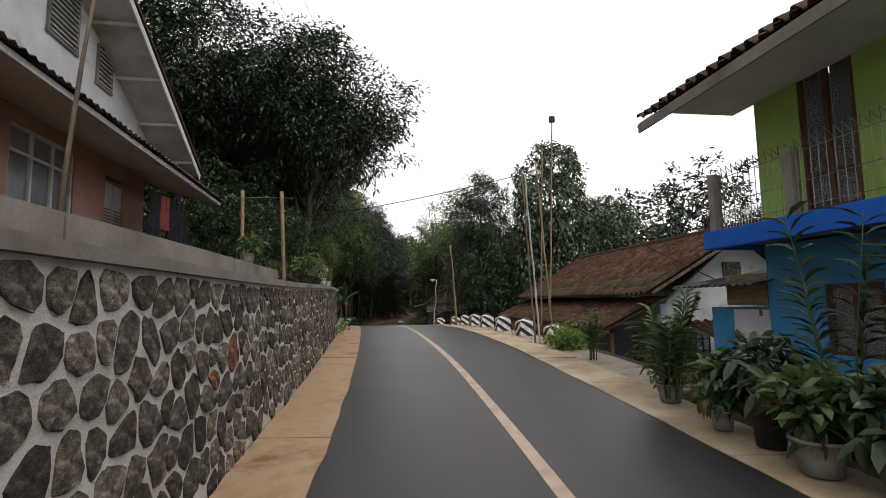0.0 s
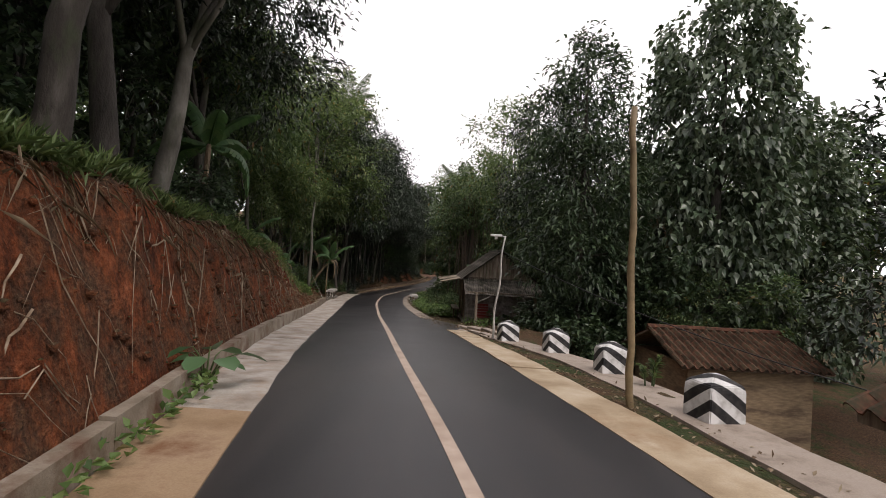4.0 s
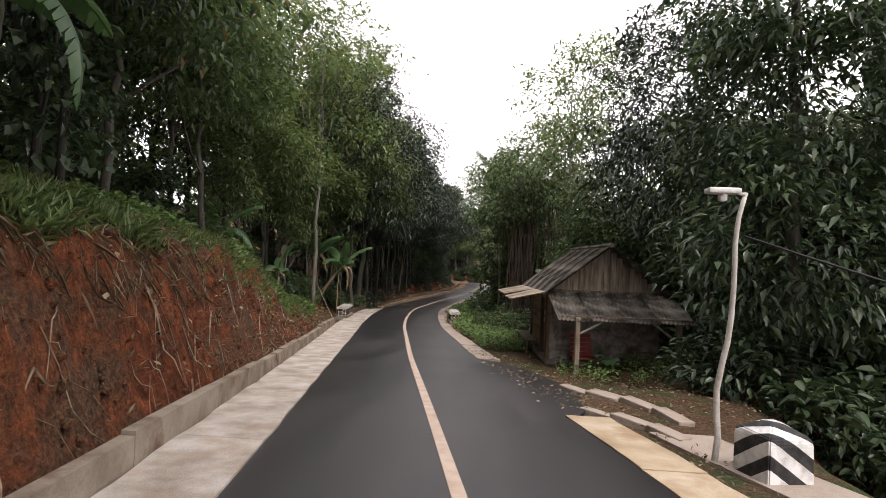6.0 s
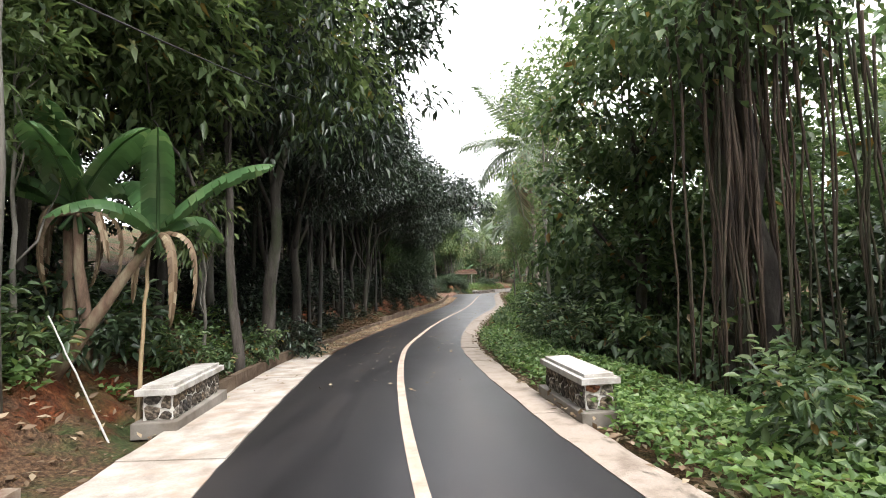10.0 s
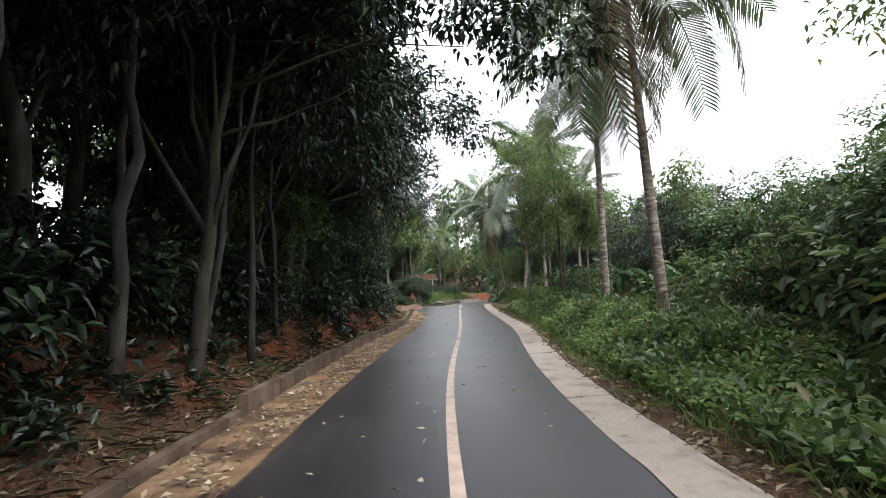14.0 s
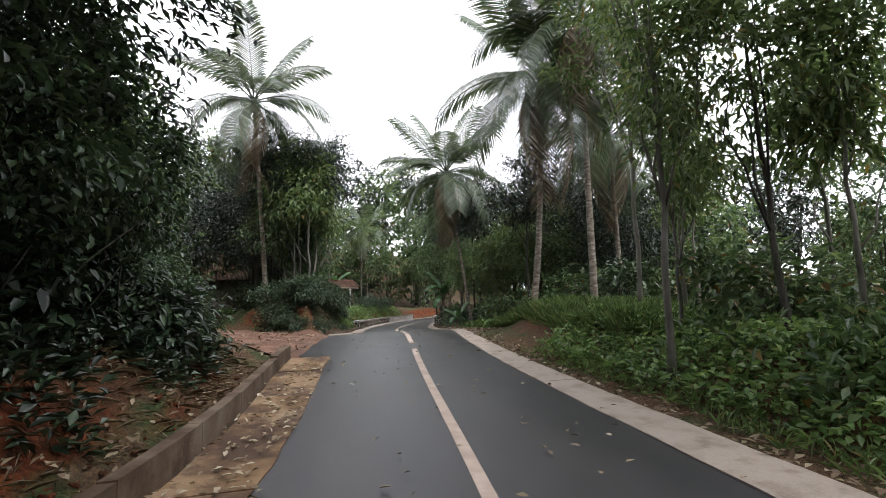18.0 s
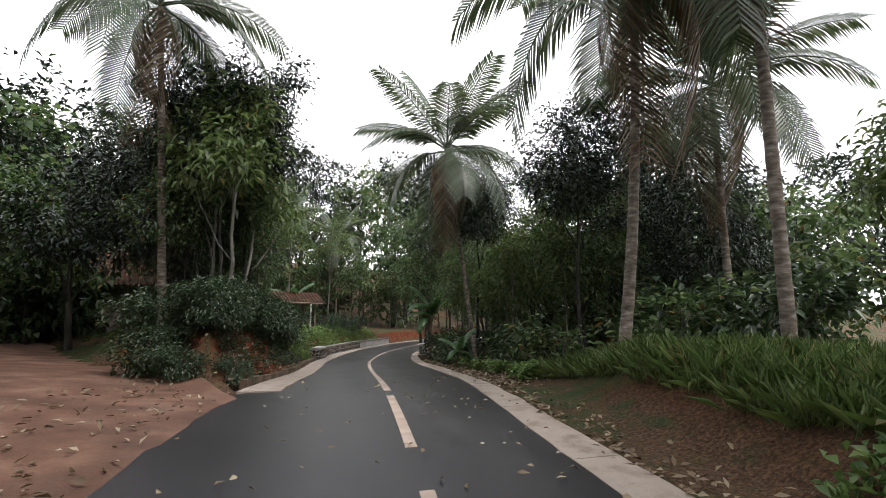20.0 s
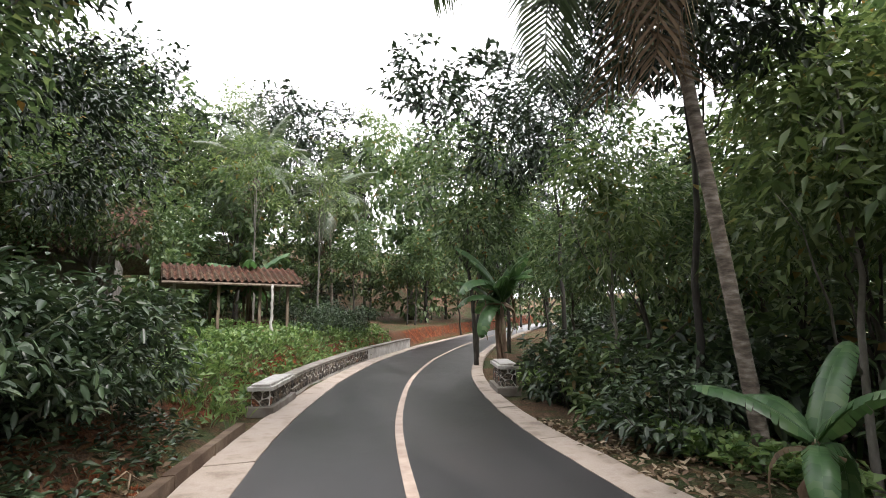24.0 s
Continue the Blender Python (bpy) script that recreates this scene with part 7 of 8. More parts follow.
def hanging_roots():
    rng = np.random.default_rng(9)
    root = thing("root_tree", (-0.8, 52.3, ground_z(-0.8, 52.3)), "old tree hung with many brown aerial roots", "tree", "roadside trees")
    v, f = joined([tube(bent(rng, (rng.normal(0, 0.22), rng.normal(0, 0.22), -0.3), (rng.normal(0, 0.3), rng.normal(0, 0.3), 8.5), 9, 0.25), [0.16 * (1.2 - 0.6 * i / 9) for i in range(10)], 7) for _ in range(5)])
    part("trunk", mesh_of("trunk", v, f, BARK, True), parent=root)
    for s in range(6):
        cx, cy = rng.normal(0, 0.7), rng.normal(0, 0.6)
        pieces = []
        for _ in range(11):
            x, y, top = cx + rng.normal(0, 0.25), cy + rng.normal(0, 0.25), rng.uniform(5.5, 8.5)
            pieces.append(tube(bent(rng, (x + rng.normal(0, 0.15), y + rng.normal(0, 0.15), rng.uniform(0, 1.2)), (x, y, top), 6, 0.12), [0.012, 0.018, 0.02, 0.02, 0.022, 0.024, 0.026], 5))
        v, f = joined(pieces)
        part("root_strand", mesh_of("root_strand", v, f, ROOT_BROWN, True), parent=root)
    part("crown", crown_mesh("crown", [(0, 0, 8.6, 2.9, 2.9, 2.2), (-1.2, -0.4, 6.8, 1.5, 1.5, 1.4), (1.3, 0.5, 7.0, 1.6, 1.6, 1.5), (0.2, 0.3, 1.2, 1.1, 1.1, 1.1)], 330, 16, 0.22, 0.13, rng, LEAF_MID, 0.3, 0.5, 0.4, 0.16), parent=root)


hanging_roots()


# ---- the trees, from the houses to the end of the road ----
M1, M2 = mango(11), mango(12)
B1, B2, B3 = broad(21), broad(22), broad(23, material=LEAF_LIGHT)
F1, F2 = feathery(31), feathery(32)
Y1, Y2 = sapling(41), sapling(42)
P1, P2 = bare_pole(51), bare_pole(52)
# D3 repeats the creeper tree in darker leaves, the wood's shade as colour
D1, D2, D3 = draped(61), draped(62), draped(64, material=LEAF_DARK)
IV = ivy_column(71)
M9, B9, F9, P9, D9 = mango(13, 3), broad(24, 2.5), feathery(33, 2), bare_pole(53, 2.5), draped(63, 3)
# D8: thinned creeper tree, leaves darker to paint shade behind and under trees
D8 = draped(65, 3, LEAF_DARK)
THINNED.update({M1.name: M9, M2.name: M9, B1.name: B9, B2.name: B9, B3.name: B9, F1.name: F9, F2.name: F9, P1.name: P9, P2.name: P9, D1.name: D9, D2.name: D9, D3.name: D8})
BU1, BU2 = bush(81), bush(82, LEAF_DARK)
BH = hedge_bush(83)
# understorey bush whose leaf colour already holds the wood's shade
BU3 = set_down(bush(84, LEAF_SHADED), -10.4, 57.4, 0.8)


def own_tree(name, x, y, label, height, girth, blobs, leaves, material, bark, seed, lean=(0.0, 0.0), limbs=7, trunk_top=None, oval=False, limb_from=3):
    """A single tree of its own shape on the ground at x, y."""
    t = tree(name, (0, 0, 0), label, height, girth, blobs, leaves, material, bark, seed, lean, limbs, trunk_top=trunk_top, oval=oval, limb_from=limb_from)
    t.matrix_basis = pose(x, y, ground_z(x, y))
    return t


def old_tree():
    own_tree("old_tree", -7.75, 27.0, "old tree with a stout leaning grey trunk above the red bank", 10, 0.21,
             [(1.2, 0.2, 8.4, 3.0, 3.0, 1.9), (-0.8, 1.0, 9.4, 2.4, 2.4, 1.7), (2.2, -1.0, 7.2, 1.8, 1.8, 1.2)], (260, 26, 0.27, 0.10, 0.27, 0.3, 0.4, 0.08), LEAF_SHADED, PALE_BARK, 301, lean=(1.3, 0.3), limbs=9, trunk_top=7.6)


def cone_tree():
    own_tree("broadleaf_tree", 2.7, 35.7, "tall conical tree of dense dark leaves beside the hut", 11, 0.16,
             [(0, 0, 3.4, 2.3, 2.3, 2.0), (0.2, 0.1, 5.6, 2.5, 2.5, 2.2), (-0.2, 0, 7.9, 2.0, 2.0, 1.9), (0.1, 0.1, 9.6, 1.3, 1.3, 1.3), (0.0, 0, 10.7, 0.6, 0.6, 0.8)],
             (520, 22, 0.25, 0.09, 0.24, 0.35, 0.55, 0.04), LEAF_DARK, BARK, 302, limbs=12, trunk_top=9.8)


def overhanging_tree(x, y, seed):
    own_tree("forest_tree", x, y, "dark forest tree with limbs reaching out over the road", 10, 0.15,
             [(0.6, 0, 8.4, 2.6, 2.6, 1.8), (3.2, -0.4, 7.2, 1.9, 1.7, 1.2), (5.2, -0.6, 6.3, 1.5, 1.3, 0.9), (6.4, -0.2, 5.6, 0.9, 0.9, 0.6), (2.0, 1.6, 6.0, 1.6, 1.6, 1.2)],
             (300, 24, 0.22, 0.10, 0.25, 0.3, 0.3, 0.06), LEAF_SHADED, BARK, seed, lean=(0.8, 0.2), limbs=16, trunk_top=7.6)


def pale_stem(x, y, girth, seed, lean, label, bark=BARK_GREY):
    own_tree("forest_tree", x, y, label, 9, girth,
             [(lean[0], lean[1], 8.2, 2.0, 2.0, 1.4), (lean[0] + 1.2, lean[1] + 0.4, 7.2, 1.5, 1.5, 0.9), (lean[0] - 1.0, lean[1], 9.3, 1.5, 1.5, 1.0)],
             (130, 22, 0.26, 0.11, 0.27, 0.2, 0.35, 0.08), LEAF_SHADED, bark, seed, lean=lean, limbs=7, trunk_top=7.4, limb_from=6)


def big_shrub():
    return own_tree("shrub", -0.9, 64.4, "tall dense shrub with broad glossy dark green leaves", 4, 0.05,
                    [(0, 0, 1.2, 1.3, 1.3, 1.1), (0.3, 0.3, 2.5, 1.3, 1.3, 1.1), (-0.4, 0.1, 3.4, 0.9, 0.9, 0.8)],
                    (230, 13, 0.24, 0.12, 0.22, 0.25, 0.5, 0.08), LEAF_GLOSSY, BARK, 305, limbs=7, trunk_top=3.2, oval=True)


# beside the houses and the red bank
set_down(M1, -10.4, 21.0, 1.1, 40)
set_down(M2, -6.4, 22.7, 1.2, 0, 0.93)
old_tree()
again(M1, -6.7, 24.3, 1.25, turn=150, tall=0.9)
again(M1, -9.2, 25.0, 1.05, turn=200)
again(M2, -9.0, 31.0, 1.0, turn=90)
again(M1, -12.5, 27.5, 1.1)
again(M2, -14.5, 20.5, 1.1)
again(M1, -17, 24, 1.15)
again(M2, -12.0, 16.8, 1.0)
again(P1, -9.6, 33.0, 0.8)
set_down(F1, -15.5, 27, 1.25, 30)
again(F1, -17.5, 20, 1.2)
for k, (x, y, s) in enumerate([(-11.2, 31.5, 1.0), (-10.6, 35.2, 1.2), (-13.5, 36, 1.4), (-11.0, 39.6, 1.1), (-12.8, 41.0, 1.3), (-12.4, 45.4, 1.15), (-14.5, 45, 1.5), (-12.9, 48.8, 1.15), (-13.4, 52.5, 1.3), (-12.4, 55.0, 1.25)]):
    if k == 0:
        set_down(B1, x, y, s)
    elif k == 1:
        set_down(B2, x, y, s)
    else:
        again(B3 if y > 42 else (B1, B2)[k % 2], x, y, s)
set_down(B3, -16.5, 33, 1.3)
again(M2, -15.5, 40, 1.1)
again(M1, -18, 47, 1.2)
set_down(F2, -14.0, 50.5, 1.25)
again(F1, -16.5, 55, 1.0)
again(F2, -12.4, 57.6, 1.25)
again(M2, -14.5, 58.5, 1.0)
again(M1, -11.8, 60.5, 0.85)

# the dark wood
for k, (x, y, s) in enumerate([(-11.0, 62.3, 0.95), (-13.2, 65.4, 0.9), (-10.7, 67.0, 0.95), (-13.6, 68.5, 1.1), (-11.3, 70.6, 1.0), (-10.0, 73.4, 0.95), (-12.6, 74.0, 1.1), (-11.0, 77.4, 1.0), (-9.6, 80.6, 0.95),
                               (-12.4, 80.5, 1.1), (-10.7, 84.2, 1.0), (-8.9, 86.4, 0.9), (-11.6, 88.0, 1.05), (-15.5, 66, 1.1), (-16, 72, 1.15), (-15.5, 78, 1.15), (-14.5, 84, 1.1), (-15, 90, 1.1), (-18.5, 69, 1.2), (-18.5, 75.5, 1.2), (-18.5, 82, 1.2)]):
    set_down((P1, P2)[k], x, y, s) if k < 2 else again((P1, P2)[k % 2], x, y, s)
for k, (x, y, s) in enumerate([(-12.0, 70.0, 1.0), (-10.2, 76.2, 1.0), (-9.6, 81.5, 1.0), (-8.8, 86.4, 0.92), (-13.4, 73, 1.1), (-13, 79, 1.2), (-20, 58, 1.0)]):
    again((M1, M2)[k % 2], x, y, s)
for k, (x, y, s) in enumerate([(-11.6, 75.0, 0.5), (-10.5, 78.2, 0.5), (-9.7, 80.4, 0.5), (-9.2, 82.2, 0.5), (-8.9, 84.0, 0.48), (-8.6, 85.6, 0.5), (-8.4, 87.4, 0.5), (-8.0, 89.2, 0.45), (-13.5, 76.5, 0.8), (-12.8, 86, 0.8), (-12.0, 81.5, 0.7)]):
    set_down((D1, D2, D3)[k], x, y, s) if k < 3 else again(D3, x, y, s)
for x, y, s in ((-12.8, 77.6, 1.45), (-11.4, 82.6, 1.5), (-12.6, 86.4, 1.5), (-10.4, 88.4, 1.4)):
    again(P2, x, y, s, label="very tall forest tree rising above the dark wood")
for x, y, s in ((-15.4, 62.2, 0.45), (-14.6, 65.2, 0.45), (-15.6, 68.6, 0.6), (-13.8, 60.4, 0.4), (-16.4, 70.8, 0.65), (-14.2, 71.2, 0.55), (-17.0, 67.0, 0.7)):
    again(D8, x, y, s)
overhanging_tree(-10.4, 71.3, 303)
overhanging_tree(-10.1, 79.6, 304)
for k, (x, y, s) in enumerate([(-10.6, 56.5, 1.15), (-10.9, 60.4, 1.05), (-10.9, 67.6, 0.95), (-10.9, 74.0, 1.0), (-10.2, 78.6, 1.0), (-9.4, 83.6, 0.95), (-14.2, 58.5, 1.0)]):
    again((M2, M1)[k % 2], x, y, s, turn=k * 77, tall=1.25)
pale_stem(-11.3, 64.3, 0.085, 311, (-0.4, 0.3), "slim forest tree with a mottled white trunk that forks", PALE_BARK)
pale_stem(-10.7, 69.4, 0.12, 312, (0.2, 0.4), "forest tree with a stout pale grey trunk at the wood's edge")
pale_stem(-10.4, 71.4, 0.075, 313, (1.1, 0.6), "slender pale tree leaning out of the wood")
for k, (x, y, s) in enumerate([(-10.3, 61.0, 0.95), (-11.9, 66.4, 0.95), (-10.6, 72.6, 0.9), (-9.9, 75.6, 0.9), (-12.2, 60.0, 1.0), (-13.8, 63.0, 1.05), (-14.4, 70.2, 1.05)]):
    again((P2, P1)[k % 2], x, y, s)

# beyond the hut: creepers and hanging roots
set_down(IV, 7.8, 36.2, 1.0, 0, 1.2)
again(IV, 12.6, 39.5, 0.95)
again(M1, 3.9, 42.3, 0.95, tall=1.3)
again(M2, 10.5, 30.5, 0.75)
cone_tree()
again(B1, 5.9, 34.4, 0.5)
again(B2, 7.8, 33.4, 0.55)
for k, (x, y, s) in enumerate([(2.4, 46.5, 0.85), (5.8, 45.0, 1.05), (5.2, 50.5, 0.9), (8.8, 49.5, 1.0), (3.6, 61.0, 0.8), (5.2, 66.5, 0.7), (9.5, 57.5, 1.0), (7.6, 51.0, 1.1), (10.6, 57.4, 1.5)]):
    again((D1, D2)[k % 2], x, y, s)
again(F2, 0.9, 49.8, 1.2, label="tall pale tree behind the hanging roots")
again(F2, -10.8, 49.0, 1.2, label="tall thin tree above the banana plants")
again(B3, -10.2, 54.0, 1.35, tall=1.2)
again(B1, 1.7, 46.3, 0.95)
again(M1, 14.5, 46, 1.2)
again(M2, 14, 55, 1.2)
again(B1, 10.5, 61, 1.1)
for k, (x, y, s) in enumerate([(-1.9, 63.6, 0.95), (1.6, 55.4, 1.05), (0.2, 58.4, 1.0), (3.4, 58.0, 0.9), (0.4, 68.5, 0.8), (2.6, 91.4, 0.8)]):
    again((F1, F2)[k % 2], x, y, s)
for k, (x, y, s) in enumerate([(3.4, 70.8, 0.62), (1.9, 72.4, 0.5), (6.4, 72.5, 0.7), (8.5, 76, 0.7), (7.2, 85.3, 0.78), (12, 70, 0.9), (9.4, 90.5, 0.6)]):
    again((B1, B2, B3)[k % 3], x, y, s)
SHRUB = big_shrub()
for k, (x, y, s) in enumerate([(0.2, 66.8, 1.0), (0.8, 63.6, 1.1), (1.4, 69.2, 0.9), (2.0, 65.8, 1.15), (2.8, 71.4, 0.8), (4.4, 76.4, 0.9), (5.6, 79.8, 1.0), (7.4, 76.6, 1.15), (6.4, 82.6, 1.0), (3.6, 73.2, 0.9)]):
    again(SHRUB, x, y, s)
again(B3, 0.6, 66.0, 0.8, tall=1.35)
again(M1, 4.6, 83.6, 0.5)
for k, (x, y, s) in enumerate([(9.2, 79.5, 0.8), (9.8, 84.2, 0.85), (2.9, 86.6, 1.0), (5.0, 88.6, 1.1), (3.2, 90.6, 1.0), (6.8, 84.4, 1.2), (7.6, 95.0, 1.0), (1.6, 88.9, 0.9), (-0.9, 66.4, 1.0)]):
    set_down((Y1, Y2)[k], x, y, s) if k < 2 else again((Y1, Y2)[k % 2], x, y, s)

# round the dirt track and the last bend
for k, (x, y, s) in enumerate([(-5.2, 104.6, 0.72), (-5.9, 106.0, 0.85), (-4.8, 107.2, 0.8), (-5.2, 111.5, 0.8), (-5.0, 109.2, 0.75), (-7.6, 109.6, 0.8), (-14.2, 107, 0.85), (-17, 97, 0.8), (-18.5, 104, 0.9), (-6.6, 107.6, 0.8)]):
    again((P1, B2, P2)[k % 3], x, y, s)
for x, y, s in ((-12.5, 101.5, 0.75), (-11.6, 97.4, 0.75), (-10.2, 94.2, 0.75), (-14.0, 99.0, 0.85)):
    again(B3, x, y, s)
again(M2, -10.5, 110.5, 0.8)
for k, (x, y, s) in enumerate([(-5.4, 117.2, 0.72), (-7.2, 118.4, 0.8), (-8.6, 116.2, 0.85)]):
    again((B1, B2)[k % 2], x, y, s)
again(M1, -6.4, 112.6, 0.72)
again(M2, -7.2, 108.2, 0.75)
for k, (x, y, s) in enumerate([(4.6, 101.8, 0.8), (6.6, 104.4, 1.0), (4.9, 110.4, 0.9), (7.2, 109.0, 1.0), (6.6, 113.6, 0.95), (9.6, 106, 1.1), (9.8, 112.5, 1.1), (7.2, 118, 1.05), (11, 118, 1.1), (5.6, 121.5, 1.2), (6.8, 124.5, 1.3), (9.5, 127, 1.3)]):
    again((P2, B1, P1, B3, B2)[k % 5], x, y, s)
for k, (x, y, s) in enumerate([(9.5, 103.5, 0.9), (13, 106, 1.0), (13.5, 110, 1.2), (14, 117, 1.2)]):
    again((M1, M2, D1)[k % 3], x, y, s)
for k, (x, y, s) in enumerate([(5.0, 103.2, 1.0), (4.6, 106.0, 0.9), (5.4, 108.2, 1.1), (4.6, 112.0, 0.9), (-4.9, 103.4, 1.2), (-5.6, 105.2, 1.35), (-4.6, 105.9, 1.2)]):
    again((Y1, Y2)[k % 2], x, y, s)
for k, (x, y, s) in enumerate([(-2.5, 131, 0.85), (-6.5, 134, 0.95), (0.8, 133.5, 0.8), (-11, 132, 1.0), (3.5, 138, 0.9), (-3.5, 140, 1.0), (8.5, 141, 0.9), (-9, 142, 1.1), (2, 147, 1.1), (14, 146, 1.0), (-15, 138, 1.1), (20, 150, 1.2)]):
    again((F1, B2, F2, B1, B3)[k % 5], x, y, s)
for k, (x, y, s) in enumerate([(11.5, 124, 0.9), (13, 129, 0.95), (16, 134, 1.0), (17, 123, 1.1), (-17, 112, 1.1), (-19, 124, 1.2)]):
    again((B1, B3, M1)[k % 3], x, y, s)
for k, (x, y, s) in enumerate([(-13.2, 60.0, 1.3), (-13.8, 63.6, 1.2), (-12.4, 57.0, 1.2), (-11.2, 67.5, 1.15)]):
    again((F2, F1)[k % 2], x, y, s)
for k, ob in enumerate((M9, B9, F9, P9, D9, D8)):
    set_down(ob, -30 + 5 * k, 160, 1.3)
for k in range(30):
    x = -38 + 3.4 * k
    again((B9, F9, D9, P9, B9, M9)[k % 6], x, 149 + 5 * math.sin(k * 1.7) + 0.25 * max(0, x), 1.35 + 0.2 * (k % 3), turn=k * 41)
    if k % 2:
        again((F9, D9, P9)[k % 3], x + 1.5, 166 + 5 * math.sin(k * 2.3) + 0.3 * max(0, x), 1.7, turn=k * 67)
# the slope behind, and the low woods across the valley
for k in range(34):
    y = -4 + k * 4.6
    x = left_out(y) - (19 + 7 * ((k * 37) % 5) / 4)
    if not 56 < y < 90:
        again((M9, B9, P9, D9, M9)[k % 5], x, y, 1.35 + 0.15 * (k % 3), turn=k * 73)
    if y > 30:
        gap = 72 < y < 106
        x = right_out(y) + (34 if gap else 19) + 8 * ((k * 53) % 5) / 4
        again((B9, M9, D9, B9, M9)[k % 5], x, y, (0.8 if gap else 1.25) + 0.1 * (k % 4), turn=k * 57)

# coconut palms
palm(-0.22, 74.4, 9.9, (-0.3, 0.4), "tall coconut palm with a pale ringed trunk", seed=1, girth=0.15, size=1.2, dead=3, fronds=23)
palm(1.65, 81.9, 10.6, (0.1, 0.1), "tall coconut palm with a pale trunk on the verge", seed=2, girth=0.16, size=1.15)
palm(3.15, 97.4, 8.8, (0.05, -0.2), "coconut palm with a trunk curved at its foot", seed=3, curve=1.2, size=1.15, dead=3)
palm(3.3, 94.5, 9.6, (0.1, 0.2), "coconut palm with a slim grey trunk", seed=4, girth=0.115)
palm(7.7, 99.4, 8.2, (-0.1, 0.1), "coconut palm with a dark trunk among bushes", seed=5)
palm(4.3, 108.7, 9.4, (-1.35, 0.2), "coconut palm with many dry hanging fronds", seed=6, fronds=24, dead=4, size=1.05, girth=0.105)
palm(-6.7, 105.2, 9.3, (-0.6, -0.9), "coconut palm beside the dirt track", seed=7)
palm(-13.8, 68.0, 16.0, (0.3, 0.2), "tall coconut palm standing above the wood", seed=15)
palm(-3.2, 137.0, 9.5, (0.3, 0), "distant coconut palm above the trees", seed=8)
palm(2.4, 141.0, 9.0, (-0.3, 0), "distant coconut palm above the trees", seed=9)
palm(9.5, 43.5, 8.0, (-1.0, 0), "coconut palm with a grey weathered crown", seed=10, dead=4)
palm(-14.6, 53.8, 10.5, (0.6, 0.4), "coconut palm on the slope above the road", seed=12)

# bananas
banana(-8.4, 30.2, 1.0, 1, 8, 1, 1, "banana plant with broad leaves beside a leaning trunk", 2.0)
again(D8, -9.6, 32.6, 0.45)
banana(-11.8, 42.4, 0.95, 1, 8, 2, 3, height=1.4)
banana(-11.2, 45.6, 0.7, 1, 6, 2, 4, height=1.3)
banana(-11.3, 51.2, 1.0, 2, 9, 4, 5, "banana plant with torn, drooping and dry leaves", 2.3)
banana(-11.3, 50.4, 0.95, 1, 8, 3, 15, "leaning banana plant propped with a bamboo pole", 1.9, lean=(1.3, 0.3))
banana(0.4, 43.4, 1.1, 1, 6, 0, 7, "banana plant with wide leaves behind the hut", 1.5)
banana(5.6, 119.0, 1.0, 3, 7, 2, 8, "banana plant with upright leaves and dry ones below", 2.6)
banana(2.8, 107.2, 0.56, 1, 7, 1, 9, "young banana plant with fresh green leaves", 1.2)
banana(3.8, 79.6, 0.7, 1, 7, 1, 11, height=1.5)
banana(3.0, 84.0, 0.8, 2, 6, 1, 12, height=1.6)
banana(4.8, 81.4, 0.75, 2, 7, 1, 13, height=1.5)
banana(-2.4, 126.5, 1.1, 2, 7, 2, 14)

# bushes along the edges
for k, (x, y, s) in enumerate([(-2.2, 61.2, 1.0), (-1.8, 62.8, 1.2), (-1.1, 64.4, 1.2), (-0.4, 66.6, 1.2), (0.6, 69.2, 1.1), (2.0, 70.6, 1.3), (-2.9, 58.6, 0.8), (-2.7, 56.2, 0.8), (-2.0, 55.0, 1.0), (-1.7, 46.6, 0.7), (-2.5, 48.2, 0.6), (-0.6, 48.4, 1.0),
                               (0.4, 45.6, 1.1), (1.4, 54.0, 1.2), (-1.4, 50.4, 0.8), (1.0, 73.5, 1.0), (2.6, 75.6, 1.2), (2.2, 78.2, 1.0), (4.2, 74.6, 1.3), (5.6, 78, 1.4), (6.5, 75, 1.4), (2.4, 87.6, 0.9), (3.6, 88.5, 1.1), (5.8, 86.6, 1.3),
                               (4.2, 97.8, 1.0), (5.4, 96.2, 1.1), (3.4, 101.0, 0.9), (3.9, 103.4, 1.0), (4.4, 105.4, 1.1), (3.9, 109.8, 0.8), (4.2, 111.6, 0.9), (4.6, 113.6, 1.0), (6.0, 106.6, 1.4), (6.0, 111.4, 1.4)]):
    set_down((BU1, BU2)[k], x, y, s) if k < 2 else again((BU1, BU1 if y < 90 else BU2)[k % 2], x, y, s)
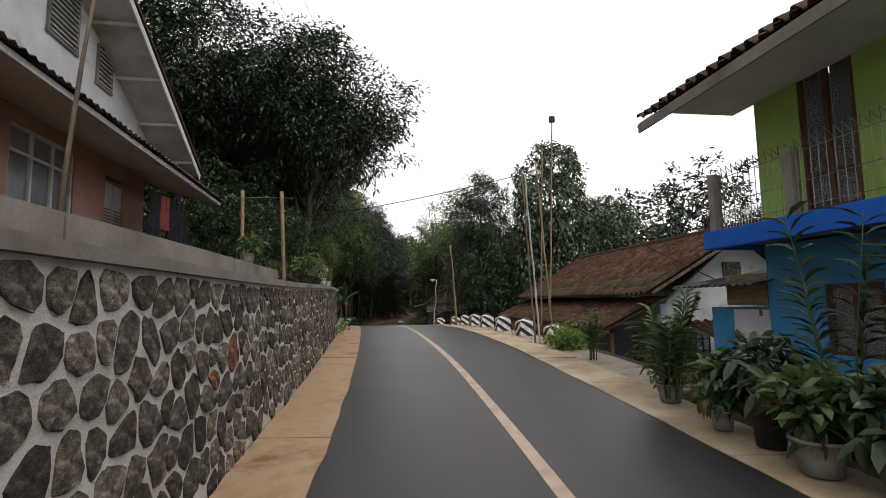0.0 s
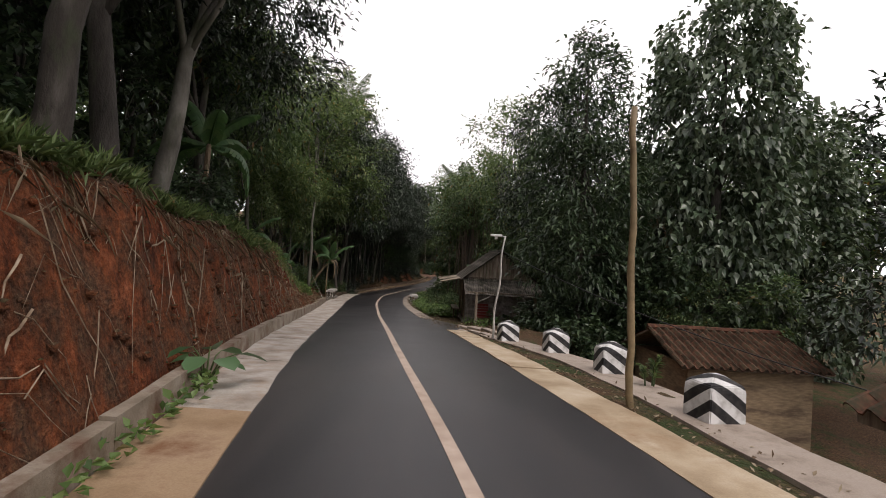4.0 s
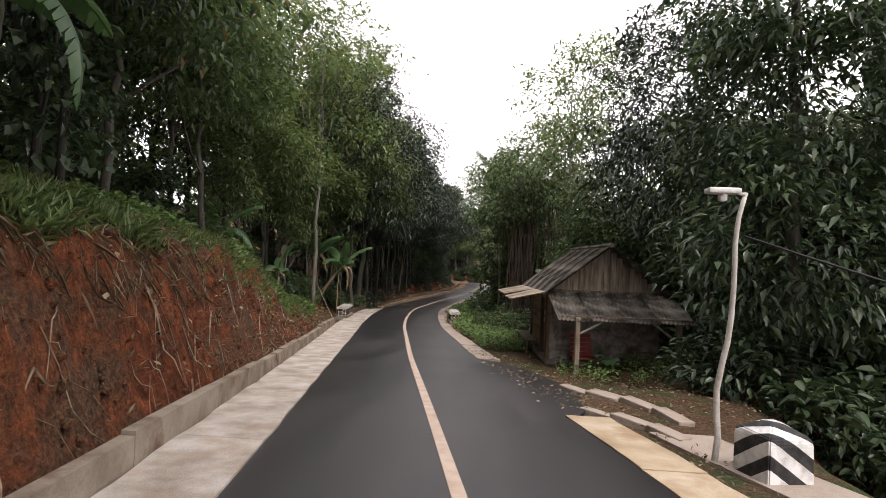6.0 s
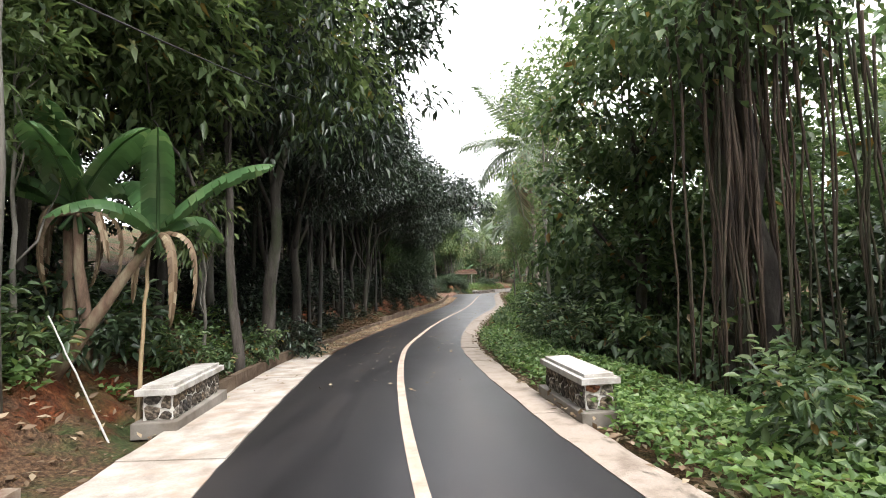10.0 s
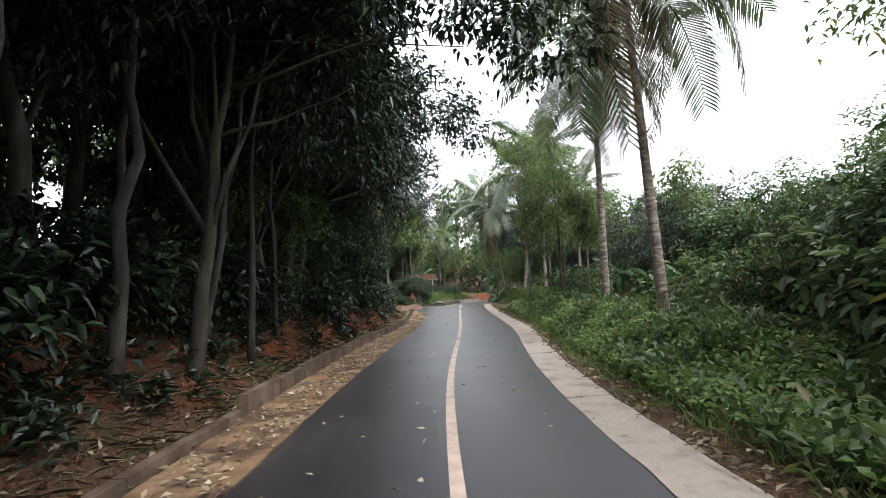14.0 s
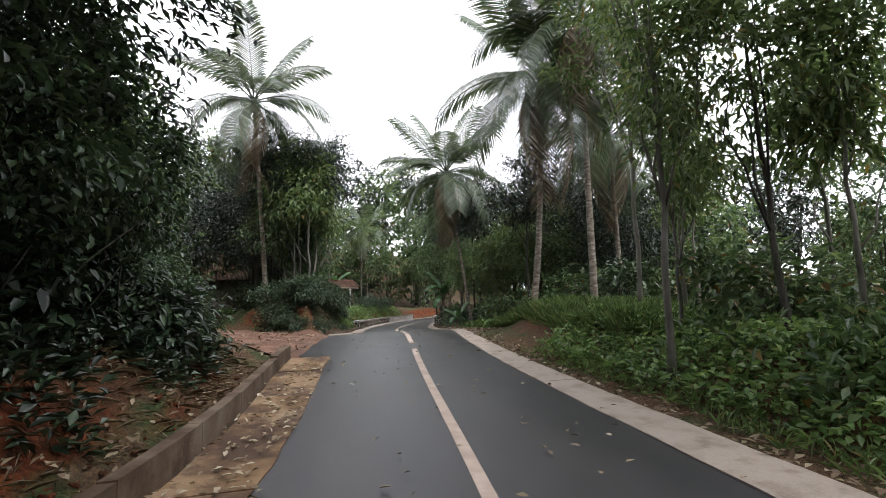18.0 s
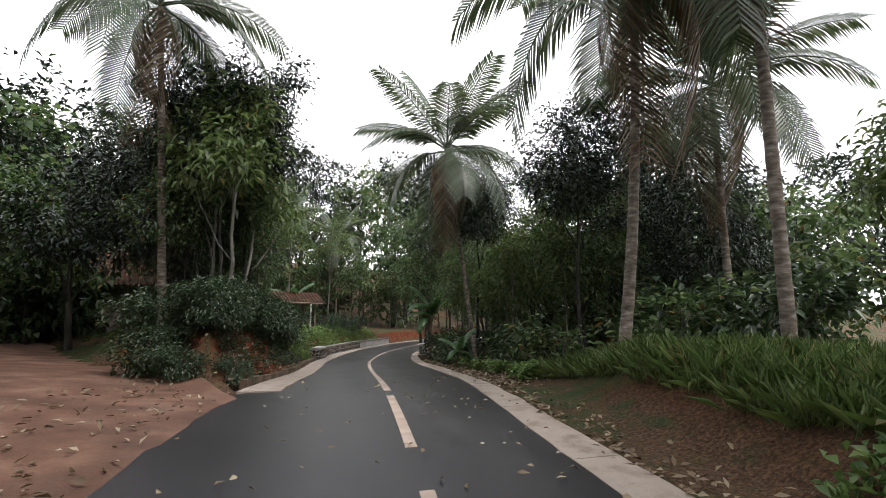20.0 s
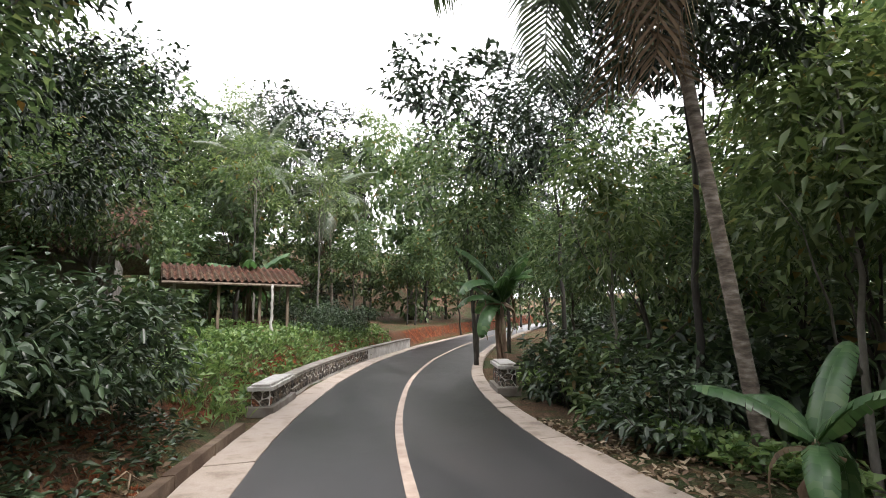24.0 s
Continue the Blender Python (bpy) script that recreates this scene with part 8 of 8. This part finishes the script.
HEDGE = [(left_out(y) - u, y, s) for y, u, s in ((100.3, 0.5, 0.4), (100.1, 1.3, 0.45), (100.9, 1.0, 0.6), (101.3, 1.9, 0.75), (101.5, 1.2, 0.65), (102.0, 2.2, 0.85), (102.2, 1.3, 0.7), (102.9, 1.4, 0.7), (103.6, 1.4, 0.75), (104.3, 1.2, 0.75), (104.5, 2.3, 0.7), (105.2, 1.3, 0.8), (105.9, 2.6, 0.8), (106.2, 1.3, 0.85), (107.0, 2.7, 0.9),
                                                 (107.2, 1.3, 0.9), (108.2, 1.3, 0.9), (108.4, 2.8, 1.0), (109.2, 1.3, 0.95), (109.6, 2.9, 1.1), (110.2, 1.3, 0.95), (110.8, 2.9, 1.15), (111.4, 1.5, 0.9), (107.4, 4.2, 1.0), (109.4, 4.5, 1.1),
                                                 (103.3, 8.2, 1.0), (101.6, 7.2, 0.9), (105.4, 9.4, 1.0), (99.6, 6.0, 0.9), (97.6, 4.8, 0.8), (96.0, 3.7, 0.7), (107.6, 10.6, 1.1))]
HEDGE += [(-0.5, 124.5, 0.8), (0.9, 127.0, 0.9), (2.2, 128.6, 0.8), (-8.5, 92.0, 1.0), (-7.6, 90.6, 0.9)]
for k, (x, y, s) in enumerate(HEDGE):
    set_down(BH, x, y, s) if k == 0 else again(BH, x, y, s, lift=0.12)
for k in range(30):
    y = 58.5 + 1.1 * k
    again(BU3, left_out(y) - 2.0 - 0.9 * ((k * 7) % 4) / 3, y, 0.75 + 0.15 * (k % 3))
for k in range(24):
    y = 29 + 1.2 * k
    again((BU1, BU2)[k % 2], left_out(y) - 5.6 - 1.5 * ((k * 5) % 4) / 3, y, 0.8 + 0.15 * (k % 3))
# the wood's lower storey, behind the first trees
for k in range(46):
    y = 30 + 2.0 * k
    if not 90 < y < 100:
        again((D9, D9, B9)[k % 3], left_out(y) - 11.5 - 5 * ((k * 29) % 7) / 6, y, (0.38 if 54 < y < 92 else 0.62) + 0.1 * (k % 4), turn=k * 47)
for k in range(42):
    y = 44 + 2.0 * k
    if not 66 < y < 101:
        again((D9, B9, D9)[k % 3], right_out(y) + 10 + 6 * ((k * 31) % 7) / 6, y, 0.66 + 0.1 * (k % 4), turn=k * 83)
for k in range(22):
    y = 100 + 2.2 * k
    again((BU2, BU1)[k % 2], right_out(y) + 6.5 + 2.5 * ((k * 31) % 7) / 6, y, 1.7 + 0.2 * (k % 3), turn=k * 83)
    again((BU1, BU2)[k % 2], left_out(y) - 12.0 - 3 * ((k * 23) % 7) / 6, y, 1.7 + 0.2 * (k % 3), turn=k * 57)
for k in range(20):
    again((D9, B9)[k % 2], -22 + 2.3 * k, 134 + 4 * math.sin(k * 1.3) + 0.6 * max(0, -12 + 2.3 * k), 0.7 + 0.12 * (k % 3), turn=k * 91)
# low row behind the wood's edge, its darkness painted into the leaves
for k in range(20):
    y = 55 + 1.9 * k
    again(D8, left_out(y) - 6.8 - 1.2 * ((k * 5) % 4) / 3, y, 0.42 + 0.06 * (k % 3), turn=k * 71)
for k in range(16):
    y = 70 + 2.0 * k
    again((D9, B9)[k % 2], right_out(y) + 15 + 6 * ((k * 5) % 4) / 3, y, 0.42 + 0.06 * (k % 3), turn=k * 37)
for k, (x, y, s) in enumerate([(-12.4, 43.4, 0.9), (-12.1, 47.2, 0.8), (-11.4, 49.6, 0.7), (-12.4, 41.2, 0.9), (-11.8, 51.8, 0.9), (-10.8, 53.2, 0.6), (-10.6, 54.9, 0.6), (-13.0, 39.6, 1.1), (-13.0, 45.2, 1.0)]):
    again((BU1, BU2, BU1)[k % 3], x, y, s)
for k, (x, y, s) in enumerate([(-11.9, 48.2, 0.9), (-12.2, 44.2, 0.8), (-11.6, 50.2, 0.85), (-10.9, 54.0, 0.8)]):
    again((Y1, Y2)[k % 2], x, y, s)
# shade-darkened growth under the mango trees, beside the hut and under the hanging roots
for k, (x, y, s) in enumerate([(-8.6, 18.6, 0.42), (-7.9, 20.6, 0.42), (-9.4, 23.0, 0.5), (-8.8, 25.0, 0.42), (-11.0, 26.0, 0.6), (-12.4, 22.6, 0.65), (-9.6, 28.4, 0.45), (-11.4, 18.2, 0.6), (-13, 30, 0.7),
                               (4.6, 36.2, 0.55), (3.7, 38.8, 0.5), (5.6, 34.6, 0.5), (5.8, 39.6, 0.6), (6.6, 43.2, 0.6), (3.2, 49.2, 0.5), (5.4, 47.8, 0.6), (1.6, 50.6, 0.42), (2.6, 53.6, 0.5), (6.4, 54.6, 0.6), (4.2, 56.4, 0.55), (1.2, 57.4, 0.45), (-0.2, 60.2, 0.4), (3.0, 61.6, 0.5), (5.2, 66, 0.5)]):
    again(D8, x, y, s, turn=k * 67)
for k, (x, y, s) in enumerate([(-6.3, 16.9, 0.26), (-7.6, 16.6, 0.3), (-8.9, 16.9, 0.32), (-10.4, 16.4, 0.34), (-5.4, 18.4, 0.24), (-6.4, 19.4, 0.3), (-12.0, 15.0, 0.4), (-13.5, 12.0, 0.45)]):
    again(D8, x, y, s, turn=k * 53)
for k, (x, y, s) in enumerate([(-4.6, 16.9, 0.5), (-5.2, 16.2, 0.5), (-6.0, 15.6, 0.55), (-7.0, 15.3, 0.6), (-8.2, 15.2, 0.6), (-9.6, 15.0, 0.6)]):
    again(BU2, x, y, s)
for k, (x, y, s) in enumerate([(1.7, 35.6, 0.9), (2.7, 34.2, 1.1), (3.3, 34.6, 1.0), (3.1, 36.8, 1.2), (2.6, 38.4, 1.0), (2.4, 40.6, 1.1), (1.5, 43.9, 1.0),
                               (-7.0, 18.6, 0.7), (-6.9, 20.8, 0.7), (-7.6, 22.6, 0.8), (-8.2, 24.2, 0.8), (-7.6, 28.6, 0.7)]):
    again(BU2, x, y, s)
again(D2, -1.2, 56.2, 1.0)
again(F1, 0.15, 87.5, 0.8, label="tall thin roadside tree with sparse light leaves")
again(B3, 1.7, 86.8, 0.8, tall=1.25)
again(D1, 0.9, 58.8, 0.85)
for k in range(22):
    y = 62 + 2.1 * k
    again((D9, B9, D9)[k % 3], right_out(y) + 25 + 9 * ((k * 5) % 4) / 3, y, 0.5 + 0.08 * (k % 3), turn=k * 29)


# ---- weeds, grass and fallen leaves ----
def strip(y0, y1, side, a, b, power=1.0):
    def spot(rng):
        y = rng.uniform(y0, y1)
        u = a + (b - a) * rng.uniform() ** power
        return (left_out(y) - u, y) if side < 0 else (right_out(y) + u, y)
    return spot


def tufts(spot):
    """The same stretch, but only in patches."""
    def patchy(rng):
        for _ in range(12):
            x, y = spot(rng)
            if noise.noise((x * 0.9, y * 0.9, 4)) > 0.12:
                break
        return x, y
    return patchy


def bank_roots():
    """Dry roots and stalks that hang over the cut edge of the red bank."""
    rng, pieces = np.random.default_rng(31), []
    for i in range(330):
        y = rng.uniform(17.5, 42) if i < 270 else rng.uniform(100.5, 111)
        u, h = rng.uniform(0.35, 1.15), 0.02
        drift, length = rng.normal(0, 0.5), 0.12 + 0.6 * rng.uniform() ** 2
        pts = []
        for i in range(5):
            q = i / 4
            uu, yy = max(0.2, u - length * q * 0.6), y + drift * q + rng.normal(0, 0.02)
            x = left_out(yy) - uu
            pts.append(Vector((x, yy, ground_z(x, yy) + h + 0.05 * math.sin(q * 3) + rng.uniform(0, 0.03))))
        w = rng.choice([0.004, 0.007, 0.013], p=[0.45, 0.35, 0.2])
        pieces.append(tube(pts, [w, w, w * 0.9, w * 0.7, w * 0.4], 4))
    v, f = joined(pieces)
    tagged(part("dry_roots", mesh_of("dry_roots", v, f, ROOT)), "pale dry roots and stalks hanging over the red bank", "roots", kind="stuff")


ROOT = surface("dry roots", [(0.10, 0.065, 0.042), (0.25, 0.18, 0.12), (0.42, 0.34, 0.25)], 6, 50, 0.95, 0.3, 0.003)
bank_roots()


def soil_clods():
    """Lumps of red earth that stick out of the cut bank and lie along its foot."""
    rng = np.random.default_rng(77)
    pts, tris = [], []
    ball = np.array([(1, 0, 0), (-1, 0, 0), (0, 1, 0), (0, -1, 0), (0, 0, 1), (0, 0, -1), (.6, .6, .6), (-.6, .6, -.5), (.6, -.6, -.5), (-.6, -.6, .6)])
    hull = bmesh.new()
    for p in ball:
        hull.verts.new(p)
    bmesh.ops.convex_hull(hull, input=hull.verts)
    hull.verts.index_update()
    shape = [tuple(v.index for v in f.verts) for f in hull.faces]
    coord = np.array([tuple(v.co) for v in hull.verts])
    hull.free()
    for _ in range(2600):
        y = rng.uniform(17, 47) if rng.uniform() < 0.75 else rng.uniform(58, 112)
        u = rng.uniform(0.2, 1.15)
        x = left_out(y) - u
        if 92 < y < 101:
            continue
        size = 0.016 + 0.05 * rng.uniform() ** 3
        at = np.array((x, y, ground_z(x, y) + size * 0.15))
        n = len(pts)
        pts += list(at + coord * size * rng.uniform(0.6, 1.3, (len(coord), 3)))
        tris += [(n + a, n + b, n + c) for a, b, c in shape]
    tagged(part("soil_clods", big_mesh("soil_clods", np.array(pts), np.array(tris), EARTH)), "crumbling clods of red earth on the cut bank", "soil", kind="stuff")


soil_clods()
scatter("fallen_leaves", "brown leaf litter on the red slope below the wood", "fallen leaves", 3000, strip(60, 92, -1, 0.4, 3.0), 0.13, 0.06, LEAF_DRY, 30, 0.2, 1, 0.03)
scatter("fallen_leaves", "brown twigs and leaves caught on the face of the red bank", "fallen leaves", 2600, strip(30, 48, -1, 0.35, 2.4), 0.11, 0.03, LEAF_DRY, 28, 0.3, 1, 0.03)
scatter("fallen_leaves", "brown leaf litter on bare soil beside the shoulder", "fallen leaves", 1500, strip(99.5, 112, 1, 0.0, 1.5), 0.12, 0.055, LEAF_DRY, 29, 0.15, 1, 0.02)
scatter("weeds", "low creeping green weeds on the verge", "weeds", 4800, strip(41.5, 63, 1, 0.15, 3.4), 0.12, 0.08, LEAF_GROUND, 1, 0.35, 6, 0.10)
scatter("weeds", "low green weeds on the verge below the palms", "weeds", 7600, strip(62, 92, 1, 0.65, 4.8), 0.15, 0.085, LEAF_GROUND, 2, 0.45, 6, 0.10)
scatter("weeds", "taller broad-leaved weeds in patches below the palms", "weeds", 1500, tufts(strip(62, 88, 1, 0.6, 5.0)), 0.24, 0.085, LEAF_MID, 27, 0.8, 6, 0.16)
scatter("weeds", "green weeds at the edge of the dark wood", "weeds", 1900, tufts(strip(100, 120, 1, 0.9, 3.4)), 0.17, 0.10, LEAF_GROUND, 3, 0.4, 6, 0.10)
scatter("weeds", "low green weeds on the slope above the red bank", "weeds", 2600, tufts(strip(33, 60, -1, 1.1, 5.5)), 0.16, 0.09, LEAF_GROUND, 4, 0.4, 6, 0.08)
# floor plants coloured near black for the shade of the wood
scatter("weeds", "ferns and seedlings on the floor of the wood", "weeds", 2000, strip(56, 92, -1, 1.3, 5.0), 0.22, 0.10, LEAF_SHADED, 5, 0.5, 6, 0.12)
scatter("weeds", "weeds on the field before the shed", "weeds", 3000, strip(113, 132, -1, 0.5, 9.0), 0.2, 0.09, LEAF_GROUND, 6, 0.6, 6, 0.12)
scatter("grass", "long grass along the top of the red bank", "grass", 4200, tufts(strip(17.0, 33.5, -1, 0.9, 3.6)), 0.30, 0.022, BLADE, 7, 1.3, 5, 0.03)
scatter("grass", "tall grass beside the curved palm", "grass", 3600, strip(89, 101, 1, 1.6, 5.5), 0.55, 0.028, BLADE, 8, 1.6, 5, 0.03)
scatter("grass", "short grass and herbs on the palm verge", "grass", 3400, strip(64, 92, 1, 0.3, 4.5), 0.26, 0.02, BLADE, 9, 1.1, 5, 0.03)
scatter("grass", "grass on the slope before the bananas", "grass", 2600, strip(33.5, 48, -1, 1.0, 4.5), 0.22, 0.018, BLADE, 10, 1.1, 5, 0.03)
scatter("grass", "grass on the field before the shed", "grass", 3600, strip(113, 130, -1, 0.4, 9.0), 0.36, 0.024, BLADE, 14, 1.3, 5, 0.03)
scatter("dry_grass", "dry roots and grass hanging down the red bank", "grass", 420, strip(17.2, 34, -1, 0.75, 1.15), 0.34, 0.008, LEAF_DRY, 11, -0.9, 4, 0.02)
scatter("fallen_leaves", "dry fallen leaves on the road and its edges", "fallen leaves", 560, lambda rng: ((lambda y: (rng.uniform(left_out(y) - 0.2, right_out(y) + 0.5), y))(rng.uniform(52, 102))), 0.10, 0.05, LEAF_LITTER, 12, 0.05, 1, 0.01)
scatter("fallen_leaves", "brown leaf litter along the shoulders and the foot of the bank", "fallen leaves", 5200, lambda rng: ((lambda y: ((left_out(y) - rng.uniform(0.0, 2.2) if rng.uniform() < 0.55 else right_out(y) + abs(rng.normal(0, 0.45)) - 0.1), y))(rng.uniform(46, 112))), 0.12, 0.06, LEAF_DRY, 13, 0.15, 1, 0.03)
scatter("weeds", "small weeds and seedlings on the red bank", "weeds", 650, tufts(strip(33, 48, -1, 0.9, 2.8)), 0.11, 0.06, LEAF_GROUND, 21, 0.4, 5, 0.06)
scatter("fallen_leaves", "pale dry leaves and chips strewn over the bank", "fallen leaves", 2600, strip(26, 60, -1, 0.4, 4.5), 0.14, 0.06, LEAF_DRY, 22, 0.2, 1, 0.03)
scatter("fallen_leaves", "brown leaf litter on the soil beside the marker posts", "fallen leaves", 900, strip(12, 40, 1, 0.0, 0.65), 0.07, 0.03, LEAF_DRY, 23, 0.2, 1, 0.02)
scatter("fallen_leaves", "brown leaves lying on the shoulder along the wood", "fallen leaves", 1800, lambda rng: ((lambda y: (left_x(y) - abs(rng.normal(0, 0.55)) - 0.02, y))(rng.uniform(57, 92))), 0.10, 0.05, LEAF_LITTER, 24, 0.1, 1, 0.015)
scatter("weeds", "weeds at the edge of the road below the wall", "weeds", 50, lambda rng: ((lambda y: (left_out(y) + 0.06 + abs(rng.normal(0, 0.05)), y))(rng.uniform(15.5, 23))), 0.13, 0.07, LEAF_GROUND, 25, 0.5, 5, 0.05)
scatter("weeds", "dark weeds and creepers hanging on the cut bank", "weeds", 520, strip(100.6, 112.5, -1, 0.5, 1.3), 0.14, 0.06, LEAF_DARK, 41, 0.2, 6, 0.08)
# bank ferns carry the same painted shade in their colour
scatter("weeds", "ferns and creepers on the bank below the wood", "weeds", 700, tufts(strip(57, 91.5, -1, 0.8, 1.9)), 0.22, 0.08, LEAF_SHADED, 42, 0.4, 6, 0.12)
scatter("dry_grass", "dry stalks and roots on the bank below the wood", "grass", 700, strip(57, 91.5, -1, 0.4, 1.5), 0.3, 0.01, LEAF_DRY, 43, 0.1, 3, 0.04)
